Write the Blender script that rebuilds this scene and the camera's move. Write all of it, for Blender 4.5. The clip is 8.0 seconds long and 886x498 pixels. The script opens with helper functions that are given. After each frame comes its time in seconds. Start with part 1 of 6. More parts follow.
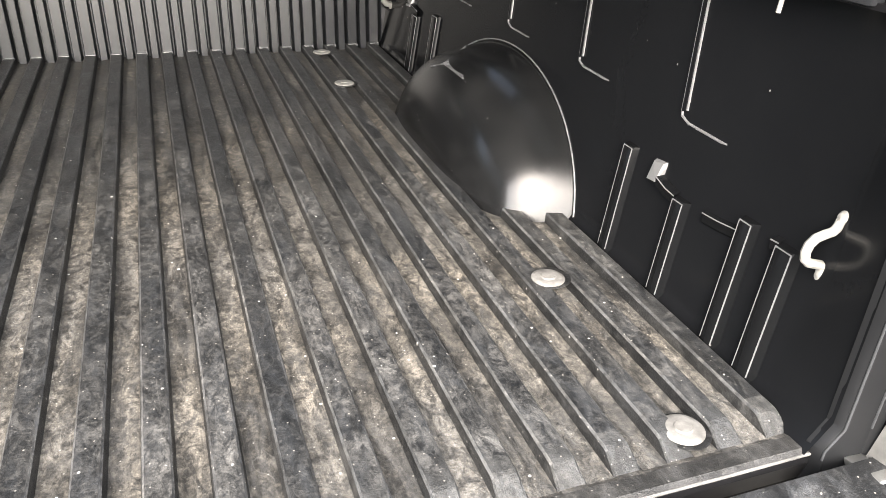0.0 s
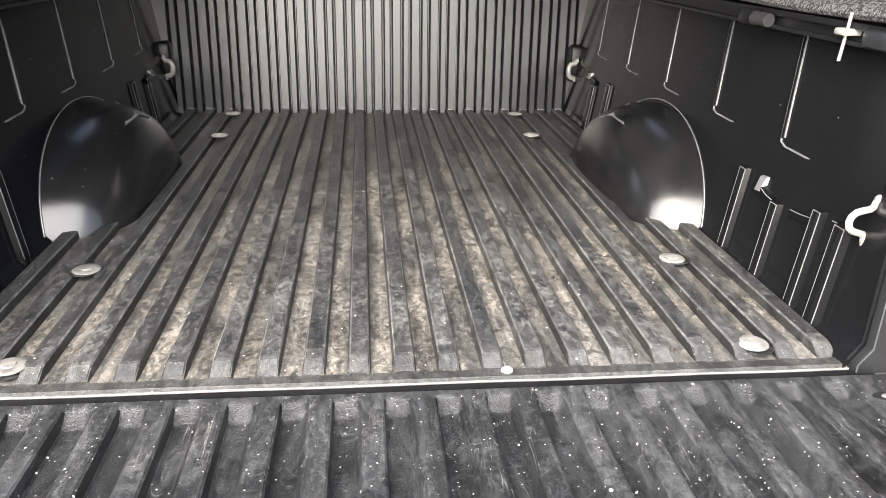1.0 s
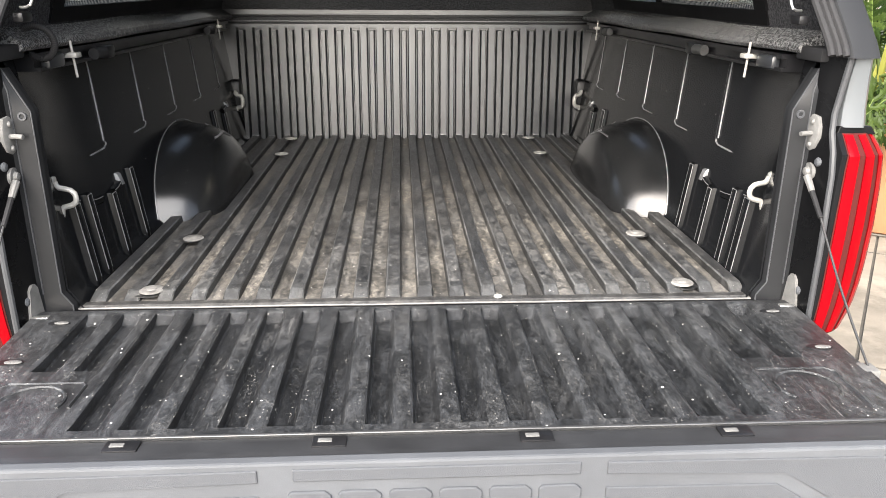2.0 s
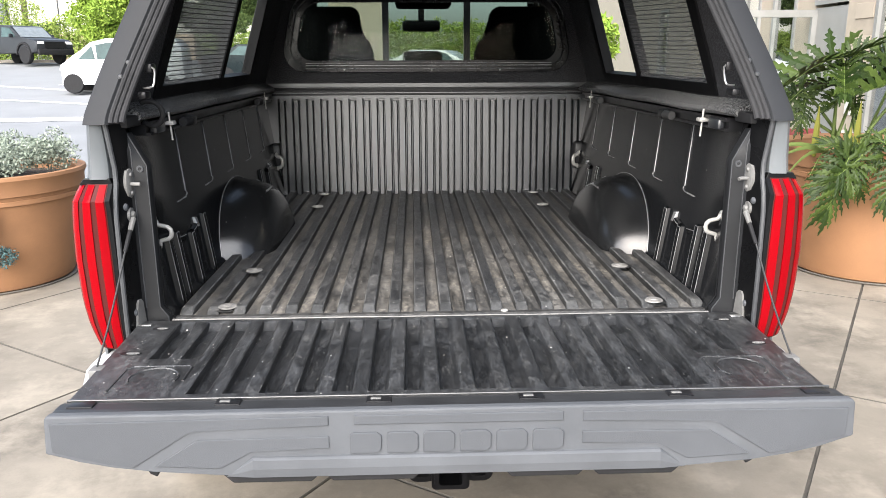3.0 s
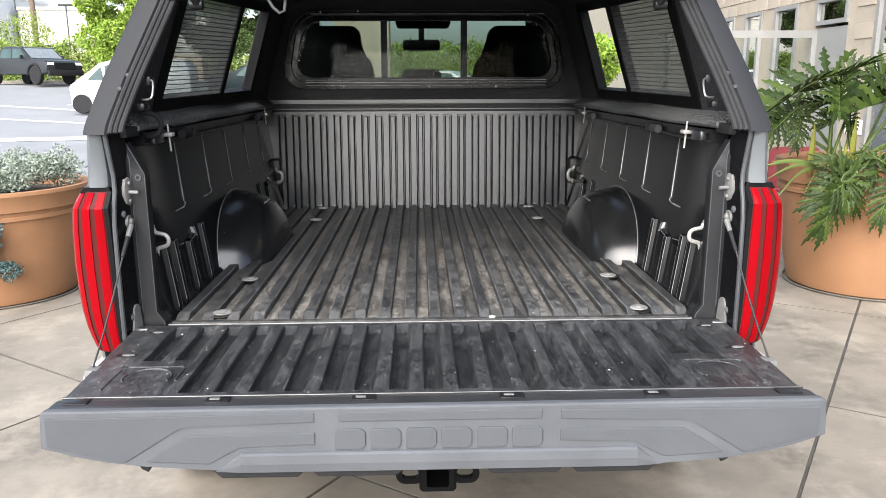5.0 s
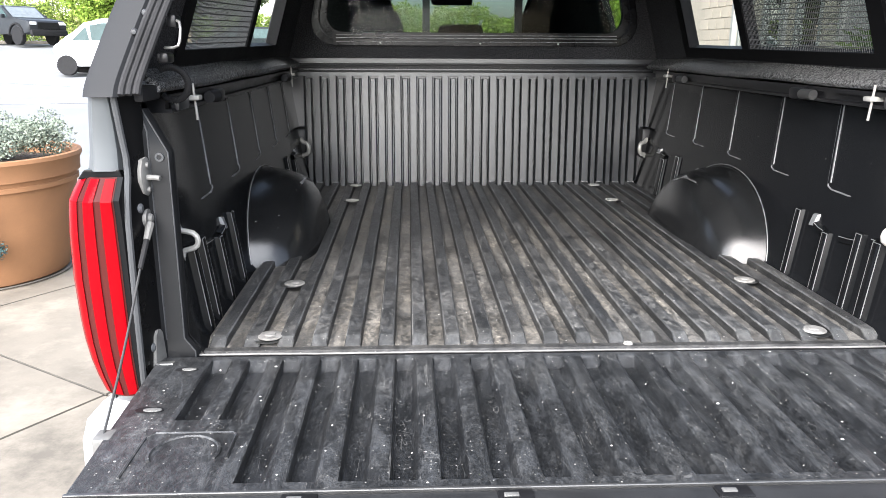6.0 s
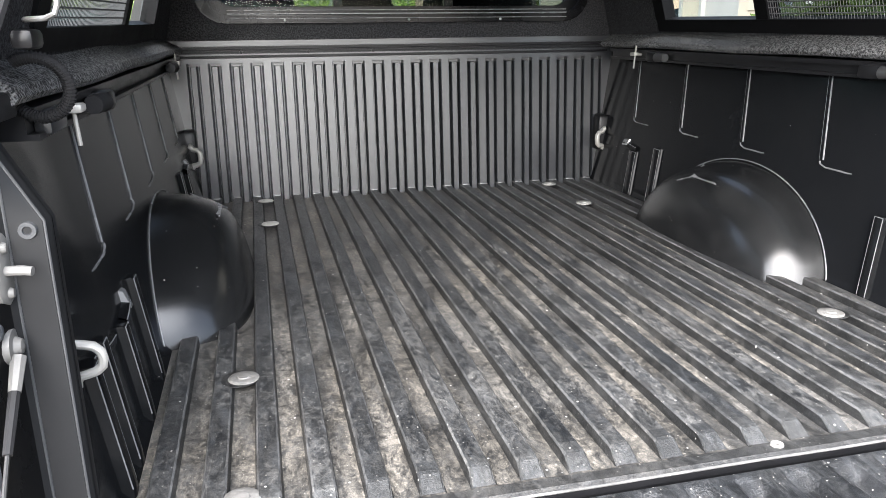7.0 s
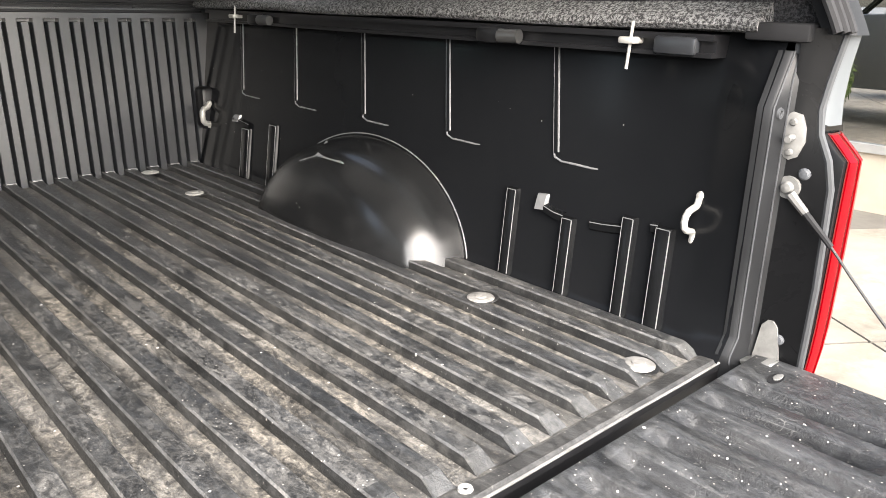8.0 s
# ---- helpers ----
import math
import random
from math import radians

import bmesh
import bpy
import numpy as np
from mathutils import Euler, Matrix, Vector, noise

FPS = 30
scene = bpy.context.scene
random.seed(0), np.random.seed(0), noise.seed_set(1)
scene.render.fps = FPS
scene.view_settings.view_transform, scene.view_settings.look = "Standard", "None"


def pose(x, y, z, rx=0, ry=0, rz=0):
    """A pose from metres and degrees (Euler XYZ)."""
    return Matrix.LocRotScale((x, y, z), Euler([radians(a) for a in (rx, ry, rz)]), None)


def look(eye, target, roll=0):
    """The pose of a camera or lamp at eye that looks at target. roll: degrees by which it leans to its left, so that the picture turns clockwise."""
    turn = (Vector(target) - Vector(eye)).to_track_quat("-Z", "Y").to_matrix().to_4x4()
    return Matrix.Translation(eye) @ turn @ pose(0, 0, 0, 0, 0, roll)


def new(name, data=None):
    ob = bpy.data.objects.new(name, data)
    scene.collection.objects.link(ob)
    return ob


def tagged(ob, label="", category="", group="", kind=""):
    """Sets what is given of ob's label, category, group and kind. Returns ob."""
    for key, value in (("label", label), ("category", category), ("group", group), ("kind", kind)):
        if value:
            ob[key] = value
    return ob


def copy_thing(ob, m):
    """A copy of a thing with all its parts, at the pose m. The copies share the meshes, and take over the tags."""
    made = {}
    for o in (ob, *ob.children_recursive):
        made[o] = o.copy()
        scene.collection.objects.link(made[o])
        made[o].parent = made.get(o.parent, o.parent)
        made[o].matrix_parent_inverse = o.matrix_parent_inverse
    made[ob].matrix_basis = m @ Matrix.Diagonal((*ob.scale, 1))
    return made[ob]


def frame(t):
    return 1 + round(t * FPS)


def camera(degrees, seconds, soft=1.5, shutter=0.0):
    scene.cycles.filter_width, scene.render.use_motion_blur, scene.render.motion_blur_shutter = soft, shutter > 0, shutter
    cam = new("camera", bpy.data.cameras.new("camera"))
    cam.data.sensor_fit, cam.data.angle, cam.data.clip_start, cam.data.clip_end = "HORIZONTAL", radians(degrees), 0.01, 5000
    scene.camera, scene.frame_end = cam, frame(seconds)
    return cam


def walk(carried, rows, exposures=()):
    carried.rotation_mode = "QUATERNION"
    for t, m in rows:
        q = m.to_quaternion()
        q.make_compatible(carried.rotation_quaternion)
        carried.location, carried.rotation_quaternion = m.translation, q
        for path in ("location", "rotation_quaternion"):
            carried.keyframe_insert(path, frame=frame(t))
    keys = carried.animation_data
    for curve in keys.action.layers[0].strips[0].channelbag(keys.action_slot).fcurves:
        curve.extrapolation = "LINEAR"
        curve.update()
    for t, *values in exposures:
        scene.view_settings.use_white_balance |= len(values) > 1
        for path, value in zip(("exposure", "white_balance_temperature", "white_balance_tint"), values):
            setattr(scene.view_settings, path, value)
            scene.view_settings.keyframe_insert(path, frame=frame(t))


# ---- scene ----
cam = camera(60.9, 8.0, soft=0.85)
PATH = [
    (0, (0.068, -0.453, 1.456), (0.697, 1.185, 0.496), 2.7),
    (0.5, (0.006, -0.646, 1.451), (0.343, 1.137, 0.609), 2.0),
    (1, (-0.048, -0.946, 1.464), (0.156, 0.894, 0.707), 1.4),
    (1.2, (-0.025, -1.062, 1.469), (0.146, 0.789, 0.73), 1.2),
    (2.3, (-0.059, -1.566, 1.478), (0.037, 0.339, 0.879), 0.1),
    (2.5, (-0.086, -1.649, 1.486), (0.004, 0.267, 0.921), -0.0),
    (3, (-0.072, -1.852, 1.503), (0.002, 0.087, 1.019), -0.2),
    (3.5, (-0.026, -1.981, 1.504), (0.04, -0.028, 1.08), -0.2),
    (4, (-0.014, -1.994, 1.497), (0.047, -0.034, 1.102), -0.1),
    (5.3, (-0.049, -1.813, 1.468), (0.01, 0.134, 1.013), -0.2),
    (5.5, (-0.115, -1.682, 1.453), (-0.048, 0.26, 0.981), 0.2),
    (6, (-0.281, -1.393, 1.448), (-0.194, 0.537, 0.93), 0.3),
    (6.5, (-0.415, -1.047, 1.444), (-0.293, 0.873, 0.897), -0.2),
    (7, (-0.511, -0.781, 1.433), (-0.061, 1.085, 0.87), -0.6),
    (7.5, (-0.498, -0.58, 1.428), (0.431, 1.094, 0.85), -0.6),
    (8, (-0.359, -0.498, 1.396), (0.929, 0.899, 0.772), 1.3),
]
walk(cam, [(t, look(eye, target, roll)) for t, eye, target, roll in PATH],
     exposures=[(0.0, 2.33, 6650, 10), (1.2, 2.43, 6600, 10), (2.3, 1.95, 6500, 10), (3.0, 1.68, 6300, 10), (4.2, 1.55, 6250, 10), (5.5, 1.66, 6150, 10),
                (6.0, 2.05, 6100, 10), (6.5, 2.22, 6100, 10), (7.0, 2.38, 6100, 10), (7.5, 2.5, 6300, 10), (8.0, 2.48, 6600, 10)])


# ---- sky and light ----
world = bpy.data.worlds.new("overcast_sky")
scene.world = world
world.use_nodes = True
wn = world.node_tree
wn.nodes.clear()
sky = wn.nodes.new("ShaderNodeTexSky")
sky.sky_type = "NISHITA"
sky.sun_disc = False
sky.sun_elevation = radians(37)
sky.sun_rotation = radians(202)
sky.dust_density = 4.0
soft_sky = wn.nodes.new("ShaderNodeHueSaturation")
soft_sky.inputs["Saturation"].default_value = 0.7
wbg = wn.nodes.new("ShaderNodeBackground")
wbg.inputs["Strength"].default_value = 0.15
wout = wn.nodes.new("ShaderNodeOutputWorld")
wn.links.new(sky.outputs[0], soft_sky.inputs["Color"])
wn.links.new(soft_sky.outputs[0], wbg.inputs["Color"])
wn.links.new(wbg.outputs[0], wout.inputs["Surface"])
sun = new("sun", bpy.data.lights.new("sun", "SUN"))
sun.data.energy = 3.0
sun.data.angle = radians(84)
sun.data.color = (1.0, 0.975, 0.945)
sun.matrix_world = look((-3.5, -8.7, 7.0), (0, 0, 0))


# ---- materials ----
def nodes_of(name):
    m = bpy.data.materials.new(name)
    m.use_nodes = True
    nt = m.node_tree
    return m, nt, nt.nodes["Principled BSDF"]


def noise_node(nt, scale, detail=4.0, rough=0.6, stretch=(1, 1, 1), coords=None, distort=0.0):
    tc = coords or nt.nodes.new("ShaderNodeTexCoord")
    mp = nt.nodes.new("ShaderNodeMapping")
    mp.inputs["Scale"].default_value = stretch
    nt.links.new(tc.outputs["Object"], mp.inputs["Vector"])
    n = nt.nodes.new("ShaderNodeTexNoise")
    n.inputs["Scale"].default_value = scale
    n.inputs["Detail"].default_value = detail
    n.inputs["Roughness"].default_value = rough
    n.inputs["Distortion"].default_value = distort
    nt.links.new(mp.outputs[0], n.inputs["Vector"])
    return n


def ramp(nt, src, lo, hi, a=(0, 0, 0, 1), b=(1, 1, 1, 1)):
    r = nt.nodes.new("ShaderNodeValToRGB")
    r.color_ramp.elements[0].position, r.color_ramp.elements[1].position = lo, hi
    r.color_ramp.elements[0].color, r.color_ramp.elements[1].color = a, b
    nt.links.new(src, r.inputs[0])
    return r


def mixed(nt, fac, a, b):
    mx = nt.nodes.new("ShaderNodeMix")
    mx.data_type = "RGBA"
    if isinstance(fac, float):
        mx.inputs[0].default_value = fac
    else:
        nt.links.new(fac, mx.inputs[0])
    for sock, v in ((mx.inputs[6], a), (mx.inputs[7], b)):
        if isinstance(v, tuple):
            sock.default_value = (*v[:3], 1)
        else:
            nt.links.new(v, sock)
    return mx.outputs[2]


def times(nt, a, b):
    k = nt.nodes.new("ShaderNodeMath")
    k.operation = "MULTIPLY"
    nt.links.new(a, k.inputs[0])
    if isinstance(b, (int, float)):
        k.inputs[1].default_value = b
    else:
        nt.links.new(b, k.inputs[1])
    return k.outputs[0]


def bumped(nt, bsdf, height, strength=0.2, distance=0.002):
    b = nt.nodes.new("ShaderNodeBump")
    b.inputs["Strength"].default_value = strength
    b.inputs["Distance"].default_value = distance
    nt.links.new(height, b.inputs["Height"])
    nt.links.new(b.outputs[0], bsdf.inputs["Normal"])


def surface(name, color, rough=0.5, metal=0.0, vary=0.2, scale=6.0, grain=180.0, bump=0.15, depth=0.001,
            rvary=0.08, spec=0.5, per_piece=0.0, coat=0.0):
    """A painted, moulded or cast surface: colour varied at a large and a fine scale, fine relief."""
    m, nt, b = nodes_of(name)
    big = noise_node(nt, scale, 5.0, 0.65)
    fine = noise_node(nt, grain, 3.0, 0.6)
    dark = tuple(c * (1 - vary) for c in color)
    lite = tuple(min(1, c * (1 + vary)) for c in color)
    col = mixed(nt, ramp(nt, big.outputs[0], 0.3, 0.7).outputs[0], dark, lite)
    col = mixed(nt, times(nt, ramp(nt, fine.outputs[0], 0.35, 0.75).outputs[0], 0.35), col, tuple(c * (1 - vary * 0.8) for c in color))
    if per_piece:
        info = nt.nodes.new("ShaderNodeObjectInfo")
        col = mixed(nt, times(nt, info.outputs["Random"], per_piece), col, tuple(c * 0.55 for c in color))
    nt.links.new(col, b.inputs["Base Color"])
    rr = ramp(nt, big.outputs[0], 0.25, 0.75, (rough - rvary,) * 3 + (1,), (rough + rvary,) * 3 + (1,))
    nt.links.new(rr.outputs[0], b.inputs["Roughness"])
    b.inputs["Metallic"].default_value = metal
    b.inputs["Specular IOR Level"].default_value = spec
    b.inputs["Coat Weight"].default_value = coat
    if bump:
        bumped(nt, b, fine.outputs[0], bump, depth)
    return m


def specks(nt, coords, scale, size, share=0.58):
    """A mask of sparse small specks of grit."""
    v = nt.nodes.new("ShaderNodeTexVoronoi")
    v.inputs["Scale"].default_value = scale
    nt.links.new(coords.outputs["Object"], v.inputs["Vector"])
    near = ramp(nt, v.outputs["Distance"], size, size * 1.5, (1, 1, 1, 1), (0, 0, 0, 1))
    pick = nt.nodes.new("ShaderNodeSeparateColor")
    nt.links.new(v.outputs["Color"], pick.inputs[0])
    some = ramp(nt, pick.outputs[0], share, share + 0.02)
    return times(nt, near.outputs[0], some.outputs[0])


def liner(name, base, dust, rough, amount=0.85, lo=0.36, hi=0.66, across=15.0, grit=0.6, patch=7.5, stretch=(1, 0.55, 1)):
    """Worn black bed liner plastic with blotchy dry dust, scuffs, scratches and grit."""
    m, nt, b = nodes_of(name)
    tc = nt.nodes.new("ShaderNodeTexCoord")
    blotch = noise_node(nt, patch, 9.0, 0.72, stretch, tc, 0.7)
    streak = noise_node(nt, 2.0, 5.0, 0.6, (across, 1.4, across), tc, 0.4)
    grain = noise_node(nt, 48.0, 8.0, 0.82, (1, 0.7, 1), tc, 1.2)
    smudge = noise_node(nt, 26.0, 6.0, 0.75, (1.5, 0.8, 1.0), tc, 2.2)
    fine = noise_node(nt, 330.0, 3.0, 0.75, (1, 1, 1), tc)
    d = times(nt, ramp(nt, blotch.outputs[0], lo, hi).outputs[0], ramp(nt, streak.outputs[0], 0.30, 0.58).outputs[0])
    d = times(nt, d, ramp(nt, grain.outputs[0], 0.42, 0.56, (0.25, 0.25, 0.25, 1), (1, 1, 1, 1)).outputs[0])
    d = times(nt, d, ramp(nt, smudge.outputs[0], 0.42, 0.53, (0.22, 0.22, 0.22, 1), (1, 1, 1, 1)).outputs[0])
    d = times(nt, d, amount)
    tone = noise_node(nt, 3.1, 3.0, 0.5, (1, 1, 1), tc)
    grey = tuple(sum(dust) / 3 * k for k in (0.86, 0.85, 0.82))
    dusty = mixed(nt, ramp(nt, tone.outputs[0], 0.4, 0.6).outputs[0], dust, grey)
    dusty = mixed(nt, ramp(nt, fine.outputs[0], 0.35, 0.7).outputs[0], tuple(c * 0.5 for c in dust), dusty)
    scuff = noise_node(nt, 26.0, 8.0, 0.8, (1.0, 0.3, 1.0), tc, 1.2)
    plain = mixed(nt, ramp(nt, scuff.outputs[0], 0.46, 0.68).outputs[0], tuple(c * 0.7 for c in base), tuple(c * 2.6 + 0.006 for c in base))
    col = mixed(nt, d, plain, dusty)
    stipple = noise_node(nt, 105.0, 4.0, 0.8, (1, 1, 1), tc)
    col = mixed(nt, times(nt, ramp(nt, stipple.outputs[0], 0.52, 0.62).outputs[0], 0.15 * amount), col, tuple(c * 0.9 for c in dust))
    col = mixed(nt, times(nt, ramp(nt, stipple.outputs[0], 0.36, 0.46, (1, 1, 1, 1), (0, 0, 0, 1)).outputs[0], 0.30), col, tuple(c * 0.5 for c in base))
    for span, turn in (((30, 1.2, 30), 8), ((9, 5, 9), 55), ((22, 1.0, 22), -14)):
        mp = nt.nodes.new("ShaderNodeMapping")
        mp.inputs["Rotation"].default_value = (0, 0, radians(turn))
        mp.inputs["Scale"].default_value = span
        nt.links.new(tc.outputs["Object"], mp.inputs["Vector"])
        sc = nt.nodes.new("ShaderNodeTexNoise")
        sc.inputs["Scale"].default_value, sc.inputs["Detail"].default_value, sc.inputs["Distortion"].default_value = 3.0, 1.0, 1.0
        nt.links.new(mp.outputs[0], sc.inputs["Vector"])
        line = ramp(nt, sc.outputs[0], 0.494, 0.5)
        line.color_ramp.elements.new(0.506).color = (0, 0, 0, 1)
        gate = ramp(nt, noise_node(nt, 6.0 + turn * 0.05, 2.0, 0.5, (1, 1, 1), tc).outputs[0], 0.57, 0.62)
        col = mixed(nt, times(nt, times(nt, line.outputs[0], gate.outputs[0]), 0.22 * grit), col, (0.42, 0.41, 0.39))
    col = mixed(nt, times(nt, specks(nt, tc, 47.0, 0.06, 0.72), min(1.0, grit * 1.2)), col, (0.75, 0.73, 0.69))
    col = mixed(nt, times(nt, specks(nt, tc, 131.0, 0.11, 0.70), grit * 0.7), col, (0.5, 0.48, 0.44))
    col = mixed(nt, times(nt, specks(nt, tc, 21.0, 0.040, 0.78), min(1.0, grit * 1.2)), col, (0.78, 0.76, 0.72))
    nt.links.new(col, b.inputs["Base Color"])
    rr = ramp(nt, d, 0.0, 0.5, (rough,) * 3 + (1,), (0.8,) * 3 + (1,))
    nt.links.new(rr.outputs[0], b.inputs["Roughness"])
    b.inputs["Specular IOR Level"].default_value = 0.5
    both = nt.nodes.new("ShaderNodeMath")
    nt.links.new(fine.outputs[0], both.inputs[0])
    nt.links.new(grain.outputs[0], both.inputs[1])
    bumped(nt, b, both.outputs[0], 0.6, 0.0022)
    return m


M_RIB = liner("liner_rib_tops", (0.0145, 0.0156, 0.0172), (0.265, 0.257, 0.244), 0.38, 0.80, 0.36, 0.66, 5.0, patch=13.0, stretch=(1.3, 0.6, 1))
M_VALLEY = liner("liner_valleys", (0.028, 0.0278, 0.0275), (0.40, 0.362, 0.304), 0.46, 0.88, 0.35, 0.56, 9.0, patch=7.0, stretch=(2.0, 0.45, 1))
# Sides: thinner dust, and a darker base standing in for their shade.
M_RIBSHADE = liner("liner_rib_sides_shaded", (0.009, 0.0095, 0.010), (0.28, 0.268, 0.248), 0.5, 0.4, 0.40, 0.64, 9.0, 0.3)
# Shoulders: a paler base that paints the highlights along the rib edges.
M_RIBSHINE = liner("liner_rib_shoulder_highlights", (0.055, 0.056, 0.058), (0.30, 0.29, 0.275), 0.36, 0.7, 0.40, 0.60, 4.0, 0.8, 11.0)
M_RIBEND = liner("liner_rib_ends", (0.022, 0.023, 0.024), (0.20, 0.195, 0.185), 0.55, 0.7, 0.36, 0.66, 3.0)
M_LIP = liner("liner_rear_lip", (0.022, 0.022, 0.022), (0.20, 0.19, 0.172), 0.5, 0.65, 0.38, 0.68, 4.0)
M_GATE = liner("tailgate_liner", (0.0175, 0.0184, 0.0198), (0.28, 0.278, 0.272), 0.30, 0.50, 0.46, 0.74, 20.0, 1.0)
# Same liner, with the grooves' shade put into a darker base and dust.
M_GROOVESHADE = liner("tailgate_groove_shade", (0.0105, 0.0111, 0.0121), (0.22, 0.218, 0.213), 0.30, 0.34, 0.46, 0.75, 16.0, 1.0)


def smooth_plastic(name, base, rough, haze=0.006, spec=0.5):
    """Smooth black moulded plastic with faint haze, wipe marks and grit."""
    m, nt, b = nodes_of(name)
    tc = nt.nodes.new("ShaderNodeTexCoord")
    cl = noise_node(nt, 5.0, 6.0, 0.7, (1, 1, 1), tc, 0.8)
    fine = noise_node(nt, 260.0, 2.0, 0.6, (1, 1, 1), tc)
    col = mixed(nt, ramp(nt, cl.outputs[0], 0.45, 0.8).outputs[0], base, tuple(c + haze for c in base))
    col = mixed(nt, times(nt, specks(nt, tc, 34.0, 0.04, 0.85), 0.5), col, (0.5, 0.49, 0.46))
    nt.links.new(col, b.inputs["Base Color"])
    rr = ramp(nt, cl.outputs[0], 0.3, 0.75, (rough - 0.03,) * 3 + (1,), (rough + 0.05,) * 3 + (1,))
    nt.links.new(rr.outputs[0], b.inputs["Roughness"])
    b.inputs["Specular IOR Level"].default_value = spec
    bumped(nt, b, fine.outputs[0], 0.03, 0.0004)
    return m


M_WALL = smooth_plastic("bed_wall_plastic", (0.0072, 0.0077, 0.0087), 0.17, 0.0016, 0.11)
# The pale base puts bright highlights of black moulded edges into the colour.
M_EDGESHINE = smooth_plastic("pale_edge_highlight", (0.15, 0.152, 0.156), 0.26, 0.02, 0.9)
M_BAR = smooth_plastic("moulded_bar_plastic", (0.0058, 0.0062, 0.0068), 0.2, 0.002, 0.14)
M_WELL = smooth_plastic("wheel_well_plastic", (0.008, 0.0083, 0.0088), 0.21, 0.010, 0.5)
M_BULK = surface("bulkhead_plastic", (0.022, 0.0235, 0.0265), 0.30, vary=0.1, scale=5.0, grain=300, bump=0.05, depth=0.0004, rvary=0.03, spec=0.84)
M_JAMB = surface("jamb_grey_paint", (0.045, 0.047, 0.05), 0.45, vary=0.12, scale=7, bump=0.04, spec=0.25)
M_JAMBEDGE = surface("jamb_dark_paint", (0.0115, 0.012, 0.013), 0.42, vary=0.15, scale=7, bump=0.03, spec=0.22)
M_ENDRAIL = surface("dark_grey_end_rail", (0.024, 0.0245, 0.026), 0.45, vary=0.3, scale=14, bump=0.1, spec=0.3)
M_LIPSHINE = surface("pale_lip_highlight", (0.16, 0.157, 0.15), 0.4, vary=0.4, scale=16, bump=0.1, spec=0.6)
M_BLACK = surface("black_trim", (0.011, 0.011, 0.012), 0.34, vary=0.25, scale=9, bump=0.08, spec=0.22)
M_PILLAR = smooth_plastic("pillar_gloss_black", (0.004, 0.0041, 0.0045), 0.28, 0.002, 0.12)
M_RUBBER = surface("black_rubber", (0.016, 0.016, 0.017), 0.65, vary=0.2, scale=12, bump=0.2, spec=0.15)
M_FACE = surface("grey_textured_plastic", (0.072, 0.076, 0.0825), 0.58, vary=0.16, scale=5, grain=520, bump=0.3, depth=0.0008, spec=0.15)
M_FACE_IN = surface("grey_grained_inset", (0.062, 0.0655, 0.0715), 0.7, vary=0.1, scale=6, grain=700, bump=0.6, depth=0.0012, spec=0.15)
M_SILVER = surface("silver_body_paint", (0.098, 0.106, 0.112), 0.38, metal=0.2, vary=0.06, scale=3, grain=900, bump=0.02, coat=0.08, spec=0.25)
M_SHELL = surface("dark_grey_fibreglass", (0.027, 0.0285, 0.031), 0.48, vary=0.12, scale=4, grain=500, bump=0.12, spec=0.2)
M_FRAME = surface("dark_grey_hatch_frame", (0.018, 0.019, 0.021), 0.5, vary=0.15, scale=4, grain=500, bump=0.1, spec=0.12)
M_FRAMEBLACK = surface("matt_black_window_frame", (0.005, 0.005, 0.0055), 0.6, vary=0.2, bump=0.05, spec=0.06)
M_GLOSSFRAME = surface("gloss_black_window_frame", (0.006, 0.006, 0.007), 0.2, vary=0.2, scale=9, bump=0.03, spec=0.22)
M_GASKET = surface("rubber_weatherstrip", (0.028, 0.028, 0.0295), 0.78, vary=0.25, scale=14, bump=0.2, spec=0.08)
M_STEEL = surface("zinc_steel", (0.40, 0.40, 0.39), 0.34, metal=0.85, vary=0.12, scale=30, bump=0.08)
M_WHITE = surface("pale_coated_steel", (0.37, 0.362, 0.34), 0.42, metal=0.2, vary=0.1, scale=30, bump=0.08)
M_ANCHOR = surface("dull_anchor_steel", (0.19, 0.185, 0.176), 0.45, metal=0.1, vary=0.45, scale=40, bump=0.15)
M_STRIKER = surface("pale_striker_steel", (0.12, 0.119, 0.115), 0.5, metal=0.0, spec=0.3, vary=0.25, scale=40, bump=0.1)
M_CABLE = surface("stranded_cable", (0.018, 0.018, 0.018), 0.5, metal=0.0, vary=0.3, scale=60, grain=900, bump=0.6)
M_ALU = surface("aluminium_strip", (0.11, 0.11, 0.11), 0.35, metal=0.7, vary=0.15, scale=12, bump=0.1)


def carpet_material(name, a, bcol, hi=0.62):
    m, nt, b = nodes_of(name)
    n1 = noise_node(nt, 190.0, 2.0, 0.8)
    n2 = noise_node(nt, 9.0, 4.0, 0.6)
    col = mixed(nt, ramp(nt, n1.outputs[0], 0.42, hi).outputs[0], a, bcol)
    col = mixed(nt, times(nt, ramp(nt, n2.outputs[0], 0.3, 0.8).outputs[0], 0.4), col, a)
    nt.links.new(col, b.inputs["Base Color"])
    b.inputs["Roughness"].default_value = 0.95
    b.inputs["Specular IOR Level"].default_value = 0.1
    bumped(nt, b, n1.outputs[0], 0.9, 0.004)
    return m


M_CARPET = carpet_material("grey_flecked_carpet", (0.028, 0.028, 0.029), (0.22, 0.22, 0.22))
M_HEADLINER = carpet_material("dark_headliner_felt", (0.018, 0.018, 0.0195), (0.062, 0.062, 0.066))


